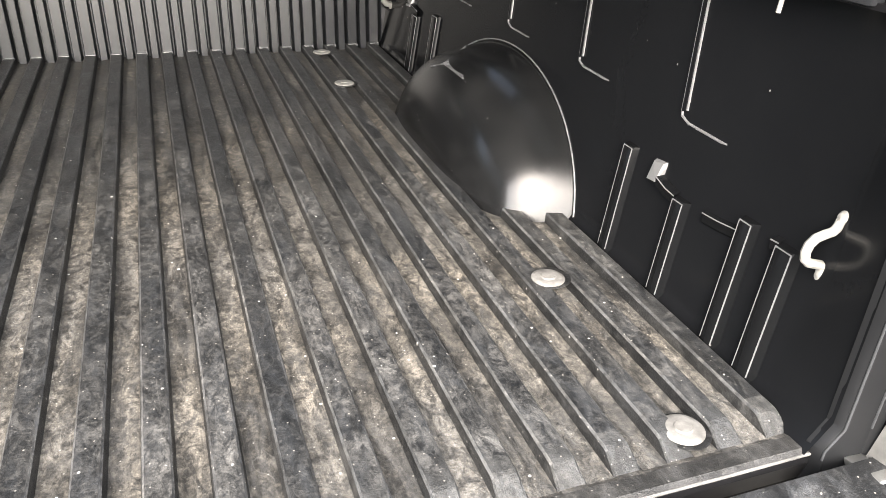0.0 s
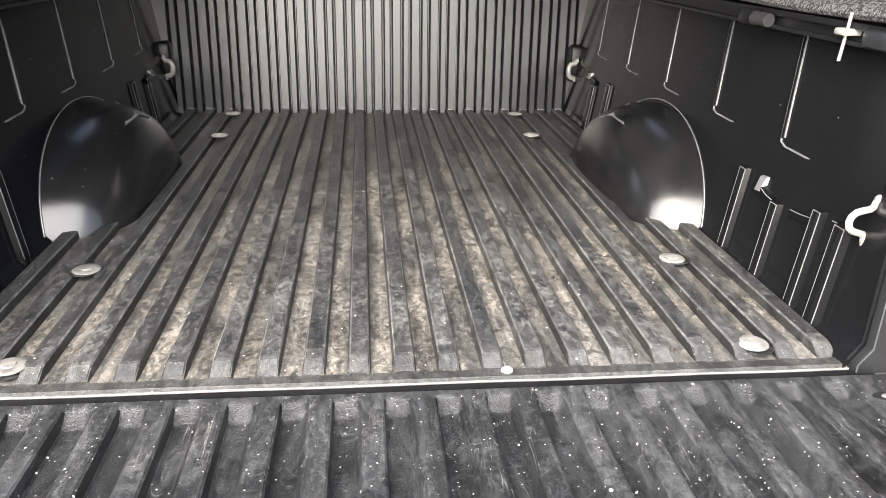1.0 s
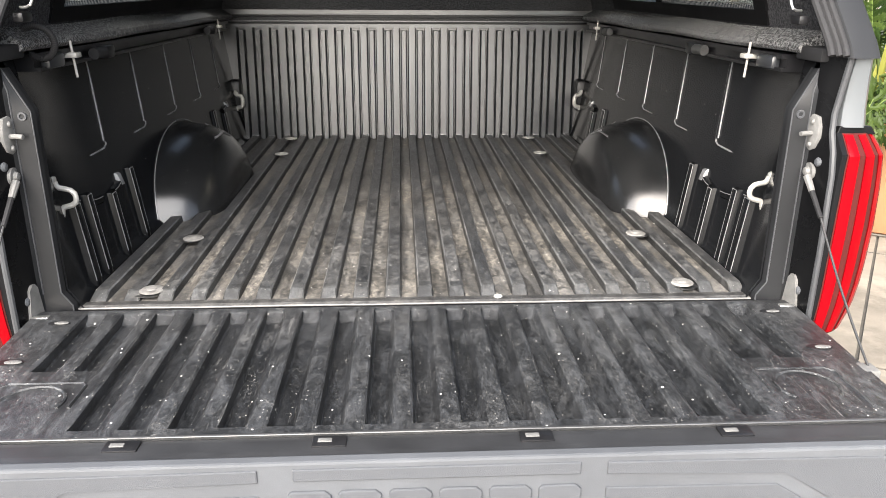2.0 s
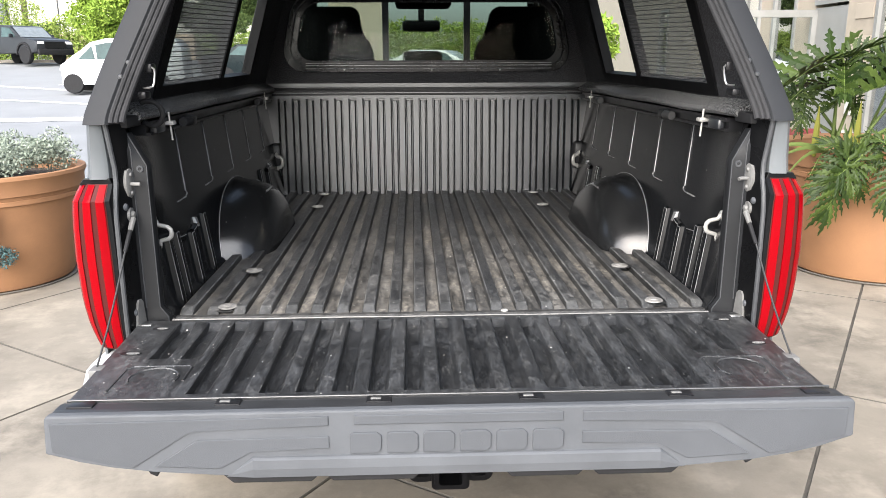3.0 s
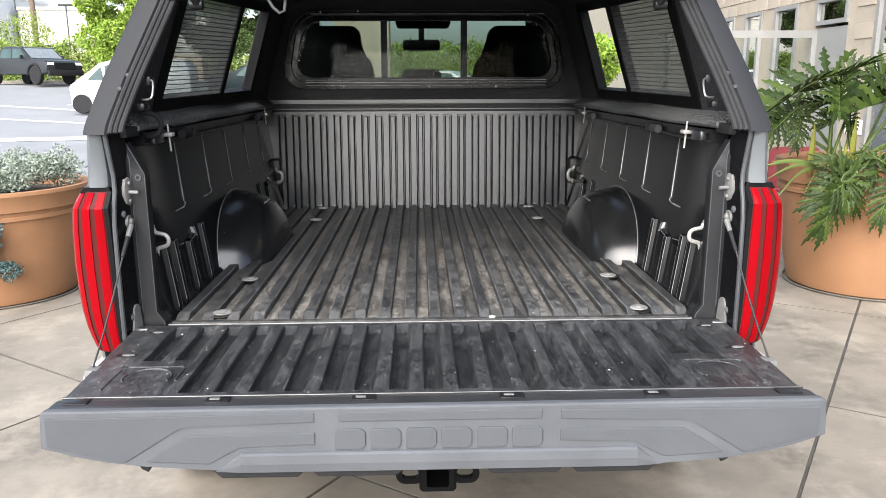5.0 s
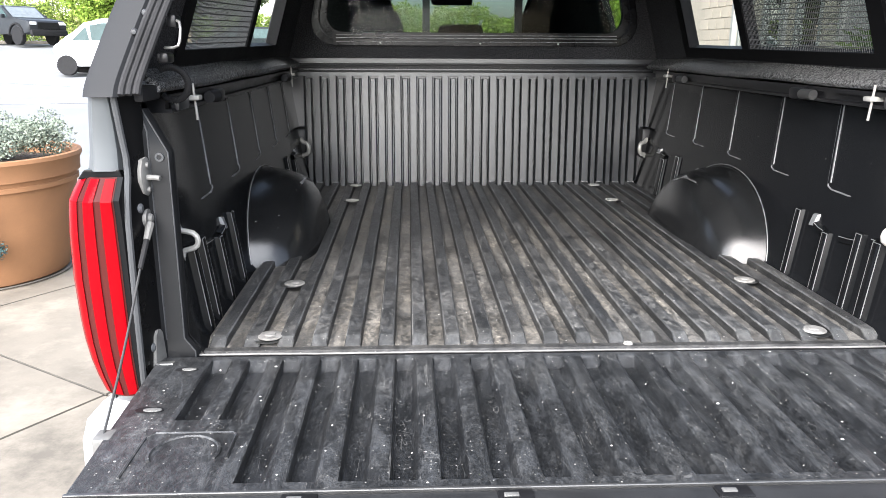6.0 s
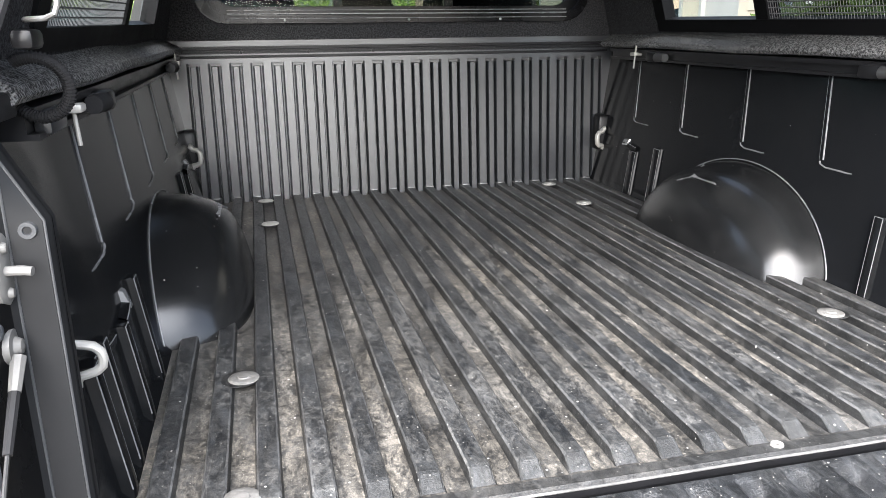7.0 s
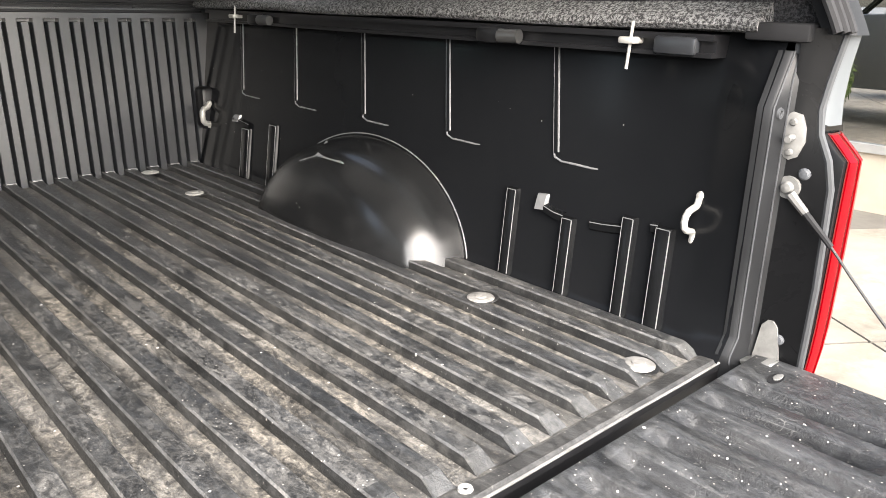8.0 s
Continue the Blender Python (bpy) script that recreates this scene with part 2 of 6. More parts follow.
def glass_material(name, tint, rough=0.02, gloss=0.0):
    m, nt, b = nodes_of(name)
    nt.nodes.remove(b)
    tr = nt.nodes.new("ShaderNodeBsdfTransparent")
    tr.inputs[0].default_value = (*tint, 1)
    gl = nt.nodes.new("ShaderNodeBsdfGlossy")
    gl.inputs["Roughness"].default_value = rough
    mx = nt.nodes.new("ShaderNodeMixShader")
    mx.inputs[0].default_value = gloss
    nt.links.new(tr.outputs[0], mx.inputs[1])
    nt.links.new(gl.outputs[0], mx.inputs[2])
    nt.links.new(mx.outputs[0], nt.nodes["Material Output"].inputs["Surface"])
    return m


M_GLASS = glass_material("clear_window_glass", (0.95, 0.97, 0.96))
M_SHEENGLASS = glass_material("reflecting_window_glass", (0.90, 0.93, 0.92), 0.04, 0.004)
M_TINT = glass_material("tinted_window_glass", (0.46, 0.49, 0.48))
M_SCREEN = surface("grey_screen_wire", (0.10, 0.10, 0.102), 0.7, vary=0.1, bump=0.0, spec=0.1)
M_PRIVACY = glass_material("privacy_window_glass", (0.48, 0.52, 0.49))
M_DARKGLASS = surface("dark_car_glass", (0.016, 0.022, 0.024), 0.2, vary=0.1, bump=0.0, spec=0.08)


def lens_material(name, color, rough):
    m, nt, b = nodes_of(name)
    n = noise_node(nt, 8.0, 3.0)
    nt.links.new(mixed(nt, n.outputs[0], color, tuple(c * 0.85 for c in color)), b.inputs["Base Color"])
    b.inputs["Roughness"].default_value = rough
    b.inputs["Coat Weight"].default_value = 0.0
    b.inputs["Coat Roughness"].default_value = 0.05
    b.inputs["Specular IOR Level"].default_value = 0.09
    return m


M_RED = lens_material("red_lamp_lens", (0.185, 0.0004, 0.003), 0.12)
M_REDDARK = lens_material("smoked_lamp_gap", (0.056, 0.012, 0.011), 0.12)
M_LAMPBOX = lens_material("lamp_housing_black", (0.007, 0.0072, 0.0078), 0.2)
M_CLEAR = lens_material("clear_lamp_lens", (0.75, 0.76, 0.76), 0.1)
M_SEAT = surface("black_seat_fabric", (0.0045, 0.0045, 0.005), 0.9, vary=0.15, scale=20, bump=0.0, spec=0.03)


def concrete_material(name, base, per_piece=0.35):
    m, nt, b = nodes_of(name)
    tc = nt.nodes.new("ShaderNodeTexCoord")
    geo = nt.nodes.new("ShaderNodeNewGeometry")

    def world_noise(scale, detail, rough):
        n = nt.nodes.new("ShaderNodeTexNoise")
        n.inputs["Scale"].default_value, n.inputs["Detail"].default_value, n.inputs["Roughness"].default_value = scale, detail, rough
        nt.links.new(geo.outputs["Position"], n.inputs["Vector"])
        return n

    big, mid, fine = world_noise(0.7, 5, 0.6), world_noise(4.0, 7, 0.72), world_noise(120, 3, 0.6)
    col = mixed(nt, ramp(nt, big.outputs[0], 0.3, 0.7).outputs[0], tuple(c * 0.8 for c in base), base)
    col = mixed(nt, times(nt, ramp(nt, mid.outputs[0], 0.45, 0.66).outputs[0], 0.75), col, tuple(c * 0.62 for c in base))
    col = mixed(nt, times(nt, ramp(nt, fine.outputs[0], 0.5, 0.75).outputs[0], 0.3), col, tuple(c * 0.6 for c in base))
    info = nt.nodes.new("ShaderNodeObjectInfo")
    col = mixed(nt, times(nt, info.outputs["Random"], per_piece), col, tuple(c * 0.78 for c in base))
    smear, spot, pale = world_noise(1.6, 3, 0.45), world_noise(9.0, 6, 0.7), world_noise(2.3, 5, 0.7)
    stain = times(nt, ramp(nt, smear.outputs[0], 0.47, 0.60).outputs[0], ramp(nt, spot.outputs[0], 0.36, 0.62).outputs[0])
    col = mixed(nt, times(nt, stain, 0.8), col, tuple(c * 0.42 for c in base))
    col = mixed(nt, times(nt, ramp(nt, pale.outputs[0], 0.52, 0.66).outputs[0], 0.6), col, tuple(c * 1.3 for c in base))
    nt.links.new(col, b.inputs["Base Color"])
    b.inputs["Roughness"].default_value = 0.72
    bumped(nt, b, mid.outputs[0], 0.25, 0.004)
    return m


M_SLAB = concrete_material("pavement_concrete", (0.215, 0.189, 0.152))
M_JOINT = surface("joint_dirt", (0.085, 0.078, 0.066), 0.9, vary=0.3)
M_ASPHALT = surface("asphalt", (0.17, 0.175, 0.18), 0.85, vary=0.12, scale=0.6, grain=60, bump=0.3, depth=0.004)
M_PAINT = surface("white_road_paint", (0.6, 0.6, 0.59), 0.7, vary=0.1, scale=3)
M_TERRA = surface("terracotta", (0.245, 0.122, 0.056), 0.75, vary=0.12, scale=3.5, grain=90, bump=0.15, depth=0.002)
M_SOIL = surface("potting_soil", (0.06, 0.045, 0.032), 0.95, vary=0.4, scale=20, bump=0.8, depth=0.01)


def leaf_material(name, a, bcol, rough=0.4, trans=0.15):
    m, nt, b = nodes_of(name)
    geo = nt.nodes.new("ShaderNodeNewGeometry")
    n = noise_node(nt, 9.0, 3.0)
    col = mixed(nt, geo.outputs["Random Per Island"], a, bcol)
    col = mixed(nt, times(nt, n.outputs[0], 0.4), col, tuple(c * 0.7 for c in a))
    nt.links.new(col, b.inputs["Base Color"])
    b.inputs["Roughness"].default_value = rough
    b.inputs["Specular IOR Level"].default_value = 0.12
    b.inputs["Subsurface Weight"].default_value = 0.0
    return m


M_PHILO = leaf_material("philodendron_leaf", (0.012, 0.023, 0.005), (0.047, 0.070, 0.014), 0.35)
M_STEM = leaf_material("green_stalk", (0.07, 0.11, 0.03), (0.13, 0.16, 0.05), 0.5)
M_YELLOW = leaf_material("yellowed_leaf", (0.12, 0.125, 0.02), (0.17, 0.16, 0.03), 0.5)
M_SAGE = leaf_material("grey_green_foliage", (0.15, 0.185, 0.145), (0.30, 0.335, 0.27), 0.7)
M_TEAL = leaf_material("blue_green_foliage", (0.06, 0.11, 0.11), (0.12, 0.185, 0.18), 0.6)
M_TREE = leaf_material("tree_foliage", (0.14, 0.23, 0.03), (0.30, 0.40, 0.07), 0.6)
M_TREEDARK = leaf_material("dark_tree_foliage", (0.05, 0.08, 0.025), (0.12, 0.16, 0.05), 0.6)
M_HEDGE = leaf_material("hedge_foliage", (0.12, 0.19, 0.03), (0.30, 0.36, 0.09), 0.6)
M_BARK = surface("bark", (0.16, 0.12, 0.09), 0.9, vary=0.3, scale=8, bump=0.8, depth=0.02)
M_STUCCO = surface("beige_block_wall", (0.31, 0.268, 0.212), 0.9, vary=0.10, scale=1.2, grain=50, bump=0.5, depth=0.005, per_piece=0.14)
M_MORTAR = surface("wall_mortar", (0.27, 0.235, 0.185), 0.95, vary=0.1)
M_TILEW = surface("white_glazed_block", (0.47, 0.45, 0.415), 0.6, vary=0.06, scale=2, per_piece=0.1)
M_FRAMEALU = surface("pale_aluminium_frame", (0.22, 0.22, 0.21), 0.45, metal=0.3, vary=0.08)
M_FARWALL = surface("far_cream_wall", (0.50, 0.48, 0.42), 0.9, vary=0.05, scale=0.3)
M_FARWHITE = surface("far_white_wall", (0.58, 0.58, 0.58), 0.9, vary=0.04, scale=0.3)
M_BROWNWALL = surface("tan_garden_wall", (0.42, 0.32, 0.23), 0.9, vary=0.12, scale=0.6)
M_CARGREY = surface("charcoal_car_paint", (0.020, 0.022, 0.025), 0.35, metal=0.0, vary=0.05, bump=0.0, coat=0.1, spec=0.25)
M_CARWHITE = surface("white_car_paint", (0.50, 0.505, 0.51), 0.3, vary=0.03, bump=0.0, coat=0.5)
M_CARDARK = surface("dark_teal_car_paint", (0.008, 0.013, 0.015), 0.3, vary=0.05, bump=0.0, coat=0.0, spec=0.12)
M_CHAIR = surface("red_plastic_chair", (0.12, 0.014, 0.018), 0.45, vary=0.1)


# ---- mesh helpers ----
def part(name, bm, material, parent=None, label="", smooth=False):
    """Links a bmesh as one mesh object, under a thing or a part if one is given."""
    bmesh.ops.recalc_face_normals(bm, faces=bm.faces)
    me = bpy.data.meshes.new(name)
    if smooth:
        for f in bm.faces:
            f.smooth = True
        if smooth != "all":
            for e in bm.edges:
                if len(e.link_faces) == 2 and e.calc_face_angle(0) > 0.6:
                    e.smooth = False
    bm.to_mesh(me)
    bm.free()
    for m in material if isinstance(material, (list, tuple)) else (material,):
        me.materials.append(m)
    ob = new(name, me)
    if parent:
        ob.parent = parent
    return tagged(ob, label)


def empty(name, m=None):
    ob = new(name)
    ob.empty_display_size = 0.1
    if m is not None:
        ob.matrix_basis = m
    return ob


def box(bm, x0, x1, y0, y1, z0, z1, bevel=0.0, mat=0):
    vs = [bm.verts.new((x, y, z)) for x in (x0, x1) for y in (y0, y1) for z in (z0, z1)]
    fs = [bm.faces.new([vs[i] for i in q]) for q in ((0, 1, 3, 2), (4, 6, 7, 5), (0, 4, 5, 1), (2, 3, 7, 6), (0, 2, 6, 4), (1, 5, 7, 3))]
    for f in fs:
        f.material_index = mat
    if bevel:
        es = list({e for f in fs for e in f.edges})
        r = bmesh.ops.bevel(bm, geom=es, offset=bevel, segments=2, affect="EDGES", profile=0.5)
        for f in r["faces"]:
            f.material_index = mat
    return vs


def prism(bm, pts, axis, a, b, bevel=0.0, mat=0):
    """A polygon drawn in the two axes other than axis, in order, run from a to b along axis."""
    def at(p, d):
        return {"x": (d, p[0], p[1]), "y": (p[0], d, p[1]), "z": (p[0], p[1], d)}[axis]
    lo = [bm.verts.new(at(p, a)) for p in pts]
    hi = [bm.verts.new(at(p, b)) for p in pts]
    n = len(pts)
    fs = [bm.faces.new(lo), bm.faces.new(hi[::-1])]
    for i in range(n):
        fs.append(bm.faces.new((lo[i], hi[i], hi[(i + 1) % n], lo[(i + 1) % n])))
    for f in fs:
        f.material_index = mat
    if bevel:
        bmesh.ops.bevel(bm, geom=list({e for f in fs for e in f.edges}), offset=bevel, segments=2, affect="EDGES", profile=0.5)
    return lo + hi


def tube(bm, pts, radius, seg=8, mat=0, caps=True, taper=None):
    pts = [Vector(p) for p in pts]
    rings = []
    for i, p in enumerate(pts):
        d = (pts[min(i + 1, len(pts) - 1)] - pts[max(i - 1, 0)]).normalized()
        u = d.orthogonal().normalized() if i == 0 else (u - d * u.dot(d)).normalized()
        v = d.cross(u)
        r = radius if taper is None else radius + (taper - radius) * i / (len(pts) - 1)
        rings.append([bm.verts.new(p + r * (math.cos(k * 2 * math.pi / seg) * u + math.sin(k * 2 * math.pi / seg) * v)) for k in range(seg)])
    for a, b in zip(rings, rings[1:]):
        for k in range(seg):
            bm.faces.new((a[k], a[(k + 1) % seg], b[(k + 1) % seg], b[k])).material_index = mat
    if caps:
        bm.faces.new(rings[0][::-1]).material_index = mat
        bm.faces.new(rings[-1]).material_index = mat


def lathe(bm, profile, centre=(0, 0, 0), seg=32, axis="z", mat=0):
    """profile: (radius, height) from one end to the other, turned about an axis through centre."""
    c = Vector(centre)
    rings = []
    for r, h in profile:
        ring = []
        for k in range(seg):
            a = 2 * math.pi * k / seg
            p = {"z": (r * math.cos(a), r * math.sin(a), h), "x": (h, r * math.cos(a), r * math.sin(a)), "y": (r * math.cos(a), h, r * math.sin(a))}[axis]
            ring.append(bm.verts.new(c + Vector(p)))
        rings.append(ring)
    for a, b in zip(rings, rings[1:]):
        for k in range(seg):
            bm.faces.new((a[k], a[(k + 1) % seg], b[(k + 1) % seg], b[k])).material_index = mat
    for ring in (rings[0][::-1], rings[-1]):
        if profile[0 if ring is not rings[-1] else -1][0] > 1e-5:
            bm.faces.new(ring).material_index = mat


def sheet(bm, rows, mat=0, closed=False):
    """A surface through rows of points of equal length."""
    vs = [[bm.verts.new(p) for p in r] for r in rows]
    for a, b in zip(vs, vs[1:]):
        for k in range(len(a) - (0 if closed else 1)):
            bm.faces.new((a[k], a[(k + 1) % len(a)], b[(k + 1) % len(a)], b[k])).material_index = mat
    return vs


def thicken(bm, t):
    """Gives an open sheet a thickness."""
    bmesh.ops.recalc_face_normals(bm, faces=bm.faces)
    bmesh.ops.solidify(bm, geom=bm.faces[:], thickness=t)


def rounded(x0, x1, z0, z1, r, n=5):
    out = []
    for cx, cz, a0 in ((x1 - r, z1 - r, 0), (x0 + r, z1 - r, 90), (x0 + r, z0 + r, 180), (x1 - r, z0 + r, 270)):
        for k in range(n + 1):
            a = radians(a0 + 90 * k / n)
            out.append((cx + r * math.cos(a), cz + r * math.sin(a)))
    return out


def ring_frame(bm, outer, inner, put, d0, d1, mat=0):
    """A closed frame between two outlines of equal length; put(p, d) places an outline point at depth d."""
    n = len(outer)
    loops = [[bm.verts.new(put(p, d)) for p in o] for o, d in ((outer, d0), (outer, d1), (inner, d1), (inner, d0))]
    for a, b in zip(loops, loops[1:] + loops[:1]):
        for k in range(n):
            bm.faces.new((a[k], a[(k + 1) % n], b[(k + 1) % n], b[k])).material_index = mat


# ---- ground ----
def ground_z(y):
    """The car park lies level round the truck and climbs away from it."""
    for (y0, z0), (y1, z1) in zip(((-400, -0.03), (8, -0.03), (17, 0.02), (25, 0.45), (37, 1.42), (50, 1.75), (70, 2.3)),
                                  ((8, -0.03), (17, 0.02), (25, 0.45), (37, 1.42), (50, 1.75), (70, 2.3), (900, 2.6))):
        if y <= y1:
            return z0 + (z1 - z0) * (y - y0) / (y1 - y0)
    return 2.6


bm = bmesh.new()
sheet(bm, [[(x, y, ground_z(y)) for x in (-600, -60, -30, -15, -8, 0, 8, 30, 600)] for y in (-400, -40, -10, 8, 12, 17, 21, 25, 29, 33, 37, 43, 50, 60, 70, 120, 900)])
tagged(part("ground", bm, M_ASPHALT), "pale worn asphalt car park", "ground", kind="structure")


def road_line(x0, y0, x1, y1, w):
    bm = bmesh.new()
    d = (Vector((x1, y1, 0)) - Vector((x0, y0, 0)))
    n = Vector((-d.y, d.x, 0)).normalized() * w / 2
    rows = []
    for k in range(13):
        p = Vector((x0, y0, 0)) + d * k / 12
        rows.append([(p.x + s * n.x, p.y + s * n.y, ground_z(p.y + s * n.y) + 0.012) for s in (-1, 1)])
    sheet(bm, rows)
    tagged(part("road_marking", bm, M_PAINT), "white painted parking line on asphalt", "road marking", kind="structure")


road_line(-16, 17.2, -5.0, 18.6, 0.75)
road_line(-22, 26.8, -9.0, 21.3, 0.28)
road_line(-24, 31.0, -11.0, 25.5, 0.26)
road_line(-15, 19.6, -11.6, 18.0, 0.3)

# ---- the pickup truck ----
truck = tagged(empty("pickup_truck"), "grey pickup truck with its tailgate down and an empty bed", "pickup truck")
FLOOR = 0.88


def wall_x(z):
    return 0.713 + 0.16 * (z - FLOOR)


def jamb_x(z):
    """The inner edge of the rear jamb: a foot, an upright run and a slanted shoulder."""
    if z < 0.905:
        return 0.692 + 0.019 * max(0.0, (z - 0.878) / 0.027)
    return 0.711 if z < 1.262 else 0.711 + (z - 1.262) * 0.51


# ribbed bed floor
PITCH = 0.0675
xs = [(-0.722, 0)]
for k in range(-9, 12):
    c = -0.0605 + PITCH * k
    xs += [(c - 0.0178, 0), (c - 0.0152, 0.82), (c - 0.0128, 1), (c + 0.0128, 1), (c + 0.0152, 0.82), (c + 0.0178, 0)]
xs.append((0.722, 0))
# (y, lift of the flat floor, share of the rib's height)
stations = [(-0.002, -0.036, 0), (-0.006, -0.010, 0), (-0.0045, 0.002, 0), (0.002, 0.006, 0), (0.024, 0.004, 0), (0.031, 0.0, 0.12), (0.056, 0.0, 0.92), (0.062, 0.0, 1), (0.082, 0.0, 1), (1.87, 0.0, 1)]
bm = bmesh.new()
sheet(bm, [[(x, y, 0.863 + dz + (0.0165 - dz) * h * m) for x, h in xs] for y, dz, m in stations])
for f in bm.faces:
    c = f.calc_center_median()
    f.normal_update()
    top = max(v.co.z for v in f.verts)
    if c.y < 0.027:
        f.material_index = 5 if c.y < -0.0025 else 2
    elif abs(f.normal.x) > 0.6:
        # steep sides get the shaded base, shoulders the painted highlight
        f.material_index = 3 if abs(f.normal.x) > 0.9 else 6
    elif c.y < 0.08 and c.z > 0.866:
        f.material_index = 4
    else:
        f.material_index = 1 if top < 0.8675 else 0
floor_part = part("bed_floor", bm, [M_RIB, M_VALLEY, M_LIP, M_RIBSHADE, M_RIBEND, M_BLACK, M_RIBSHINE], truck, "ribbed black plastic bed floor, dusty and scratched")
# a thin pale tube paints the highlight along the rounded lip
bm = bmesh.new()
tube(bm, [(-0.694 + 1.39 * k / 12, -0.0046, 0.8642 + 0.0006 * math.sin(k * 2.1)) for k in range(13)], 0.0021, 8)
part("lip_edge", bm, M_LIPSHINE, floor_part, "pale tube drawn as the highlight on the rear lip", smooth=True)

# sill under the rear lip
bm = bmesh.new()
box(bm, -0.70, 0.70, 0.002, 0.06, 0.72, 0.83)
box(bm, -0.70, 0.70, -0.045, 0.0, 0.60, 0.70)
part("bed_sill", bm, M_RUBBER, truck)


# floor anchors
def anchor(x, y, recess):
    bm = bmesh.new()
    lathe(bm, [(0.0, 0.0045), (0.010, 0.0045), (0.0115, 0.0028), (0.018, 0.0028), (0.024, 0.0018), (0.0255, 0.0006), (0.0255, -0.001)], (x, y, FLOOR + 0.001 - (0.004 if y < 0.1 else 0.0)), 28)
    # far bolts get a paler steel to offset the dim light there
    a = part("floor_anchor", bm, M_ANCHOR if y < 1 else M_WHITE, truck, "pale steel anchor bolt", smooth=True)
    # flat dark ring put in for the shade of the recess round the bolt
    bm = bmesh.new()
    lathe(bm, [(0.0, 0.0006), (0.028, 0.0005), (0.031, 0.0), (0.031, -0.0012)], (x + recess * 0.6, y + 0.002, FLOOR + (0.0002 if y > 0.1 else -0.0085)), 28)
    part("recess_ring", bm, M_RIBSHADE, a, smooth=True)


for s in (-1, 1):
    for y, x in ((0.061, 0.567), (0.401, 0.567), (1.446, 0.500), (1.768, 0.507)):
        anchor(s * x, y, s * 0.008)
bm = bmesh.new()
lathe(bm, [(0.0035, 0.0), (0.004, 0.003), (0.0085, 0.003), (0.0095, 0.0)], (0.16, 0.018, 0.8675), 20)
part("washer", bm, M_WHITE, truck, "small pale steel washer", smooth=True)


# ribbed bulkhead
def bulk_y(z):
    return 1.856 + 0.06 * (z - FLOOR)


# upright panels, each framed by a narrow groove that closes over its top
GTOP = 1.328
bx = [(-0.80, 0)]
for k in range(22):
    c = -0.706 + 0.0681 * k
    for e in (-1, 1):
        m = c + e * 0.0148
        bx += [(m - 0.0066, 0), (m - 0.0050, 0.05), (m - 0.0012, 1), (m + 0.0012, 1), (m + 0.0050, 0.05), (m + 0.0066, 0)]
bx.append((0.80, 0))
inside = set()
for i in range(len(bx) - 1):
    if 0 <= i - 1 < 264 and 1 < (i - 1) % 12 < 10:
        inside.add(i)
zs = [(0.862, 1, 0), (1.1, 1, 0), (GTOP - 0.011, 1, 0), (GTOP - 0.0102, 1, 1), (GTOP - 0.001, 1, 1), (GTOP, 0, 0), (1.36, 0, 0), (1.40, 0, 0)]
bm = bmesh.new()
rows = []
for z, m, over in zs:
    row = []
    for i, (x, h) in enumerate(bx):
        deep = h * m
        if over and (i in inside or (i - 1) in inside):
            deep = 1
        row.append((x, bulk_y(z) + 0.030 * deep, z))
    rows.append(row)
sheet(bm, rows)
part("bulkhead", bm, M_BULK, truck, "front wall of the bed with upright grooves, black plastic")
bm = bmesh.new()
prism(bm, [(1.905, 1.343), (1.884, 1.343), (1.881, 1.345), (1.881, 1.352), (1.8855, 1.353), (1.8855, 1.357), (1.879, 1.358), (1.879, 1.366), (1.884, 1.367), (1.884, 1.371), (1.877, 1.373), (1.877, 1.381), (1.905, 1.383)], "x", -0.765, 0.765)
rail_top = part("bulkhead_rail", bm, M_BLACK, truck, "black rail along the top of the front wall", smooth=True)
for k in range(6):
    bm = bmesh.new()
    lathe(bm, [(0.0, -0.003), (0.005, -0.0025), (0.006, 0.004)], (-0.55 + 0.22 * k, 1.879, 1.362), 10, "y")
    part("rail_screw", bm, M_BLACK, rail_top)
bm = bmesh.new()
for k in range(21):
    c = -0.672 + 0.0681 * k
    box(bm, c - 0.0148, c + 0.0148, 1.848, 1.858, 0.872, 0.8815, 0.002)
tagged(part("bulkhead_foot", bm, M_EDGESHINE, truck, "pale dashes along the foot of the front wall", smooth=True), kind="stuff")


# side walls of the bed, with their moulded ribs
def wall_point(s, y, z, proud=0.0):
    w = wall_x(z)
    if y < 0.1:
        w = jamb_x(z) + (w - jamb_x(z)) * max(0.0, y) / 0.1
    return (s * (w - proud), y, z)


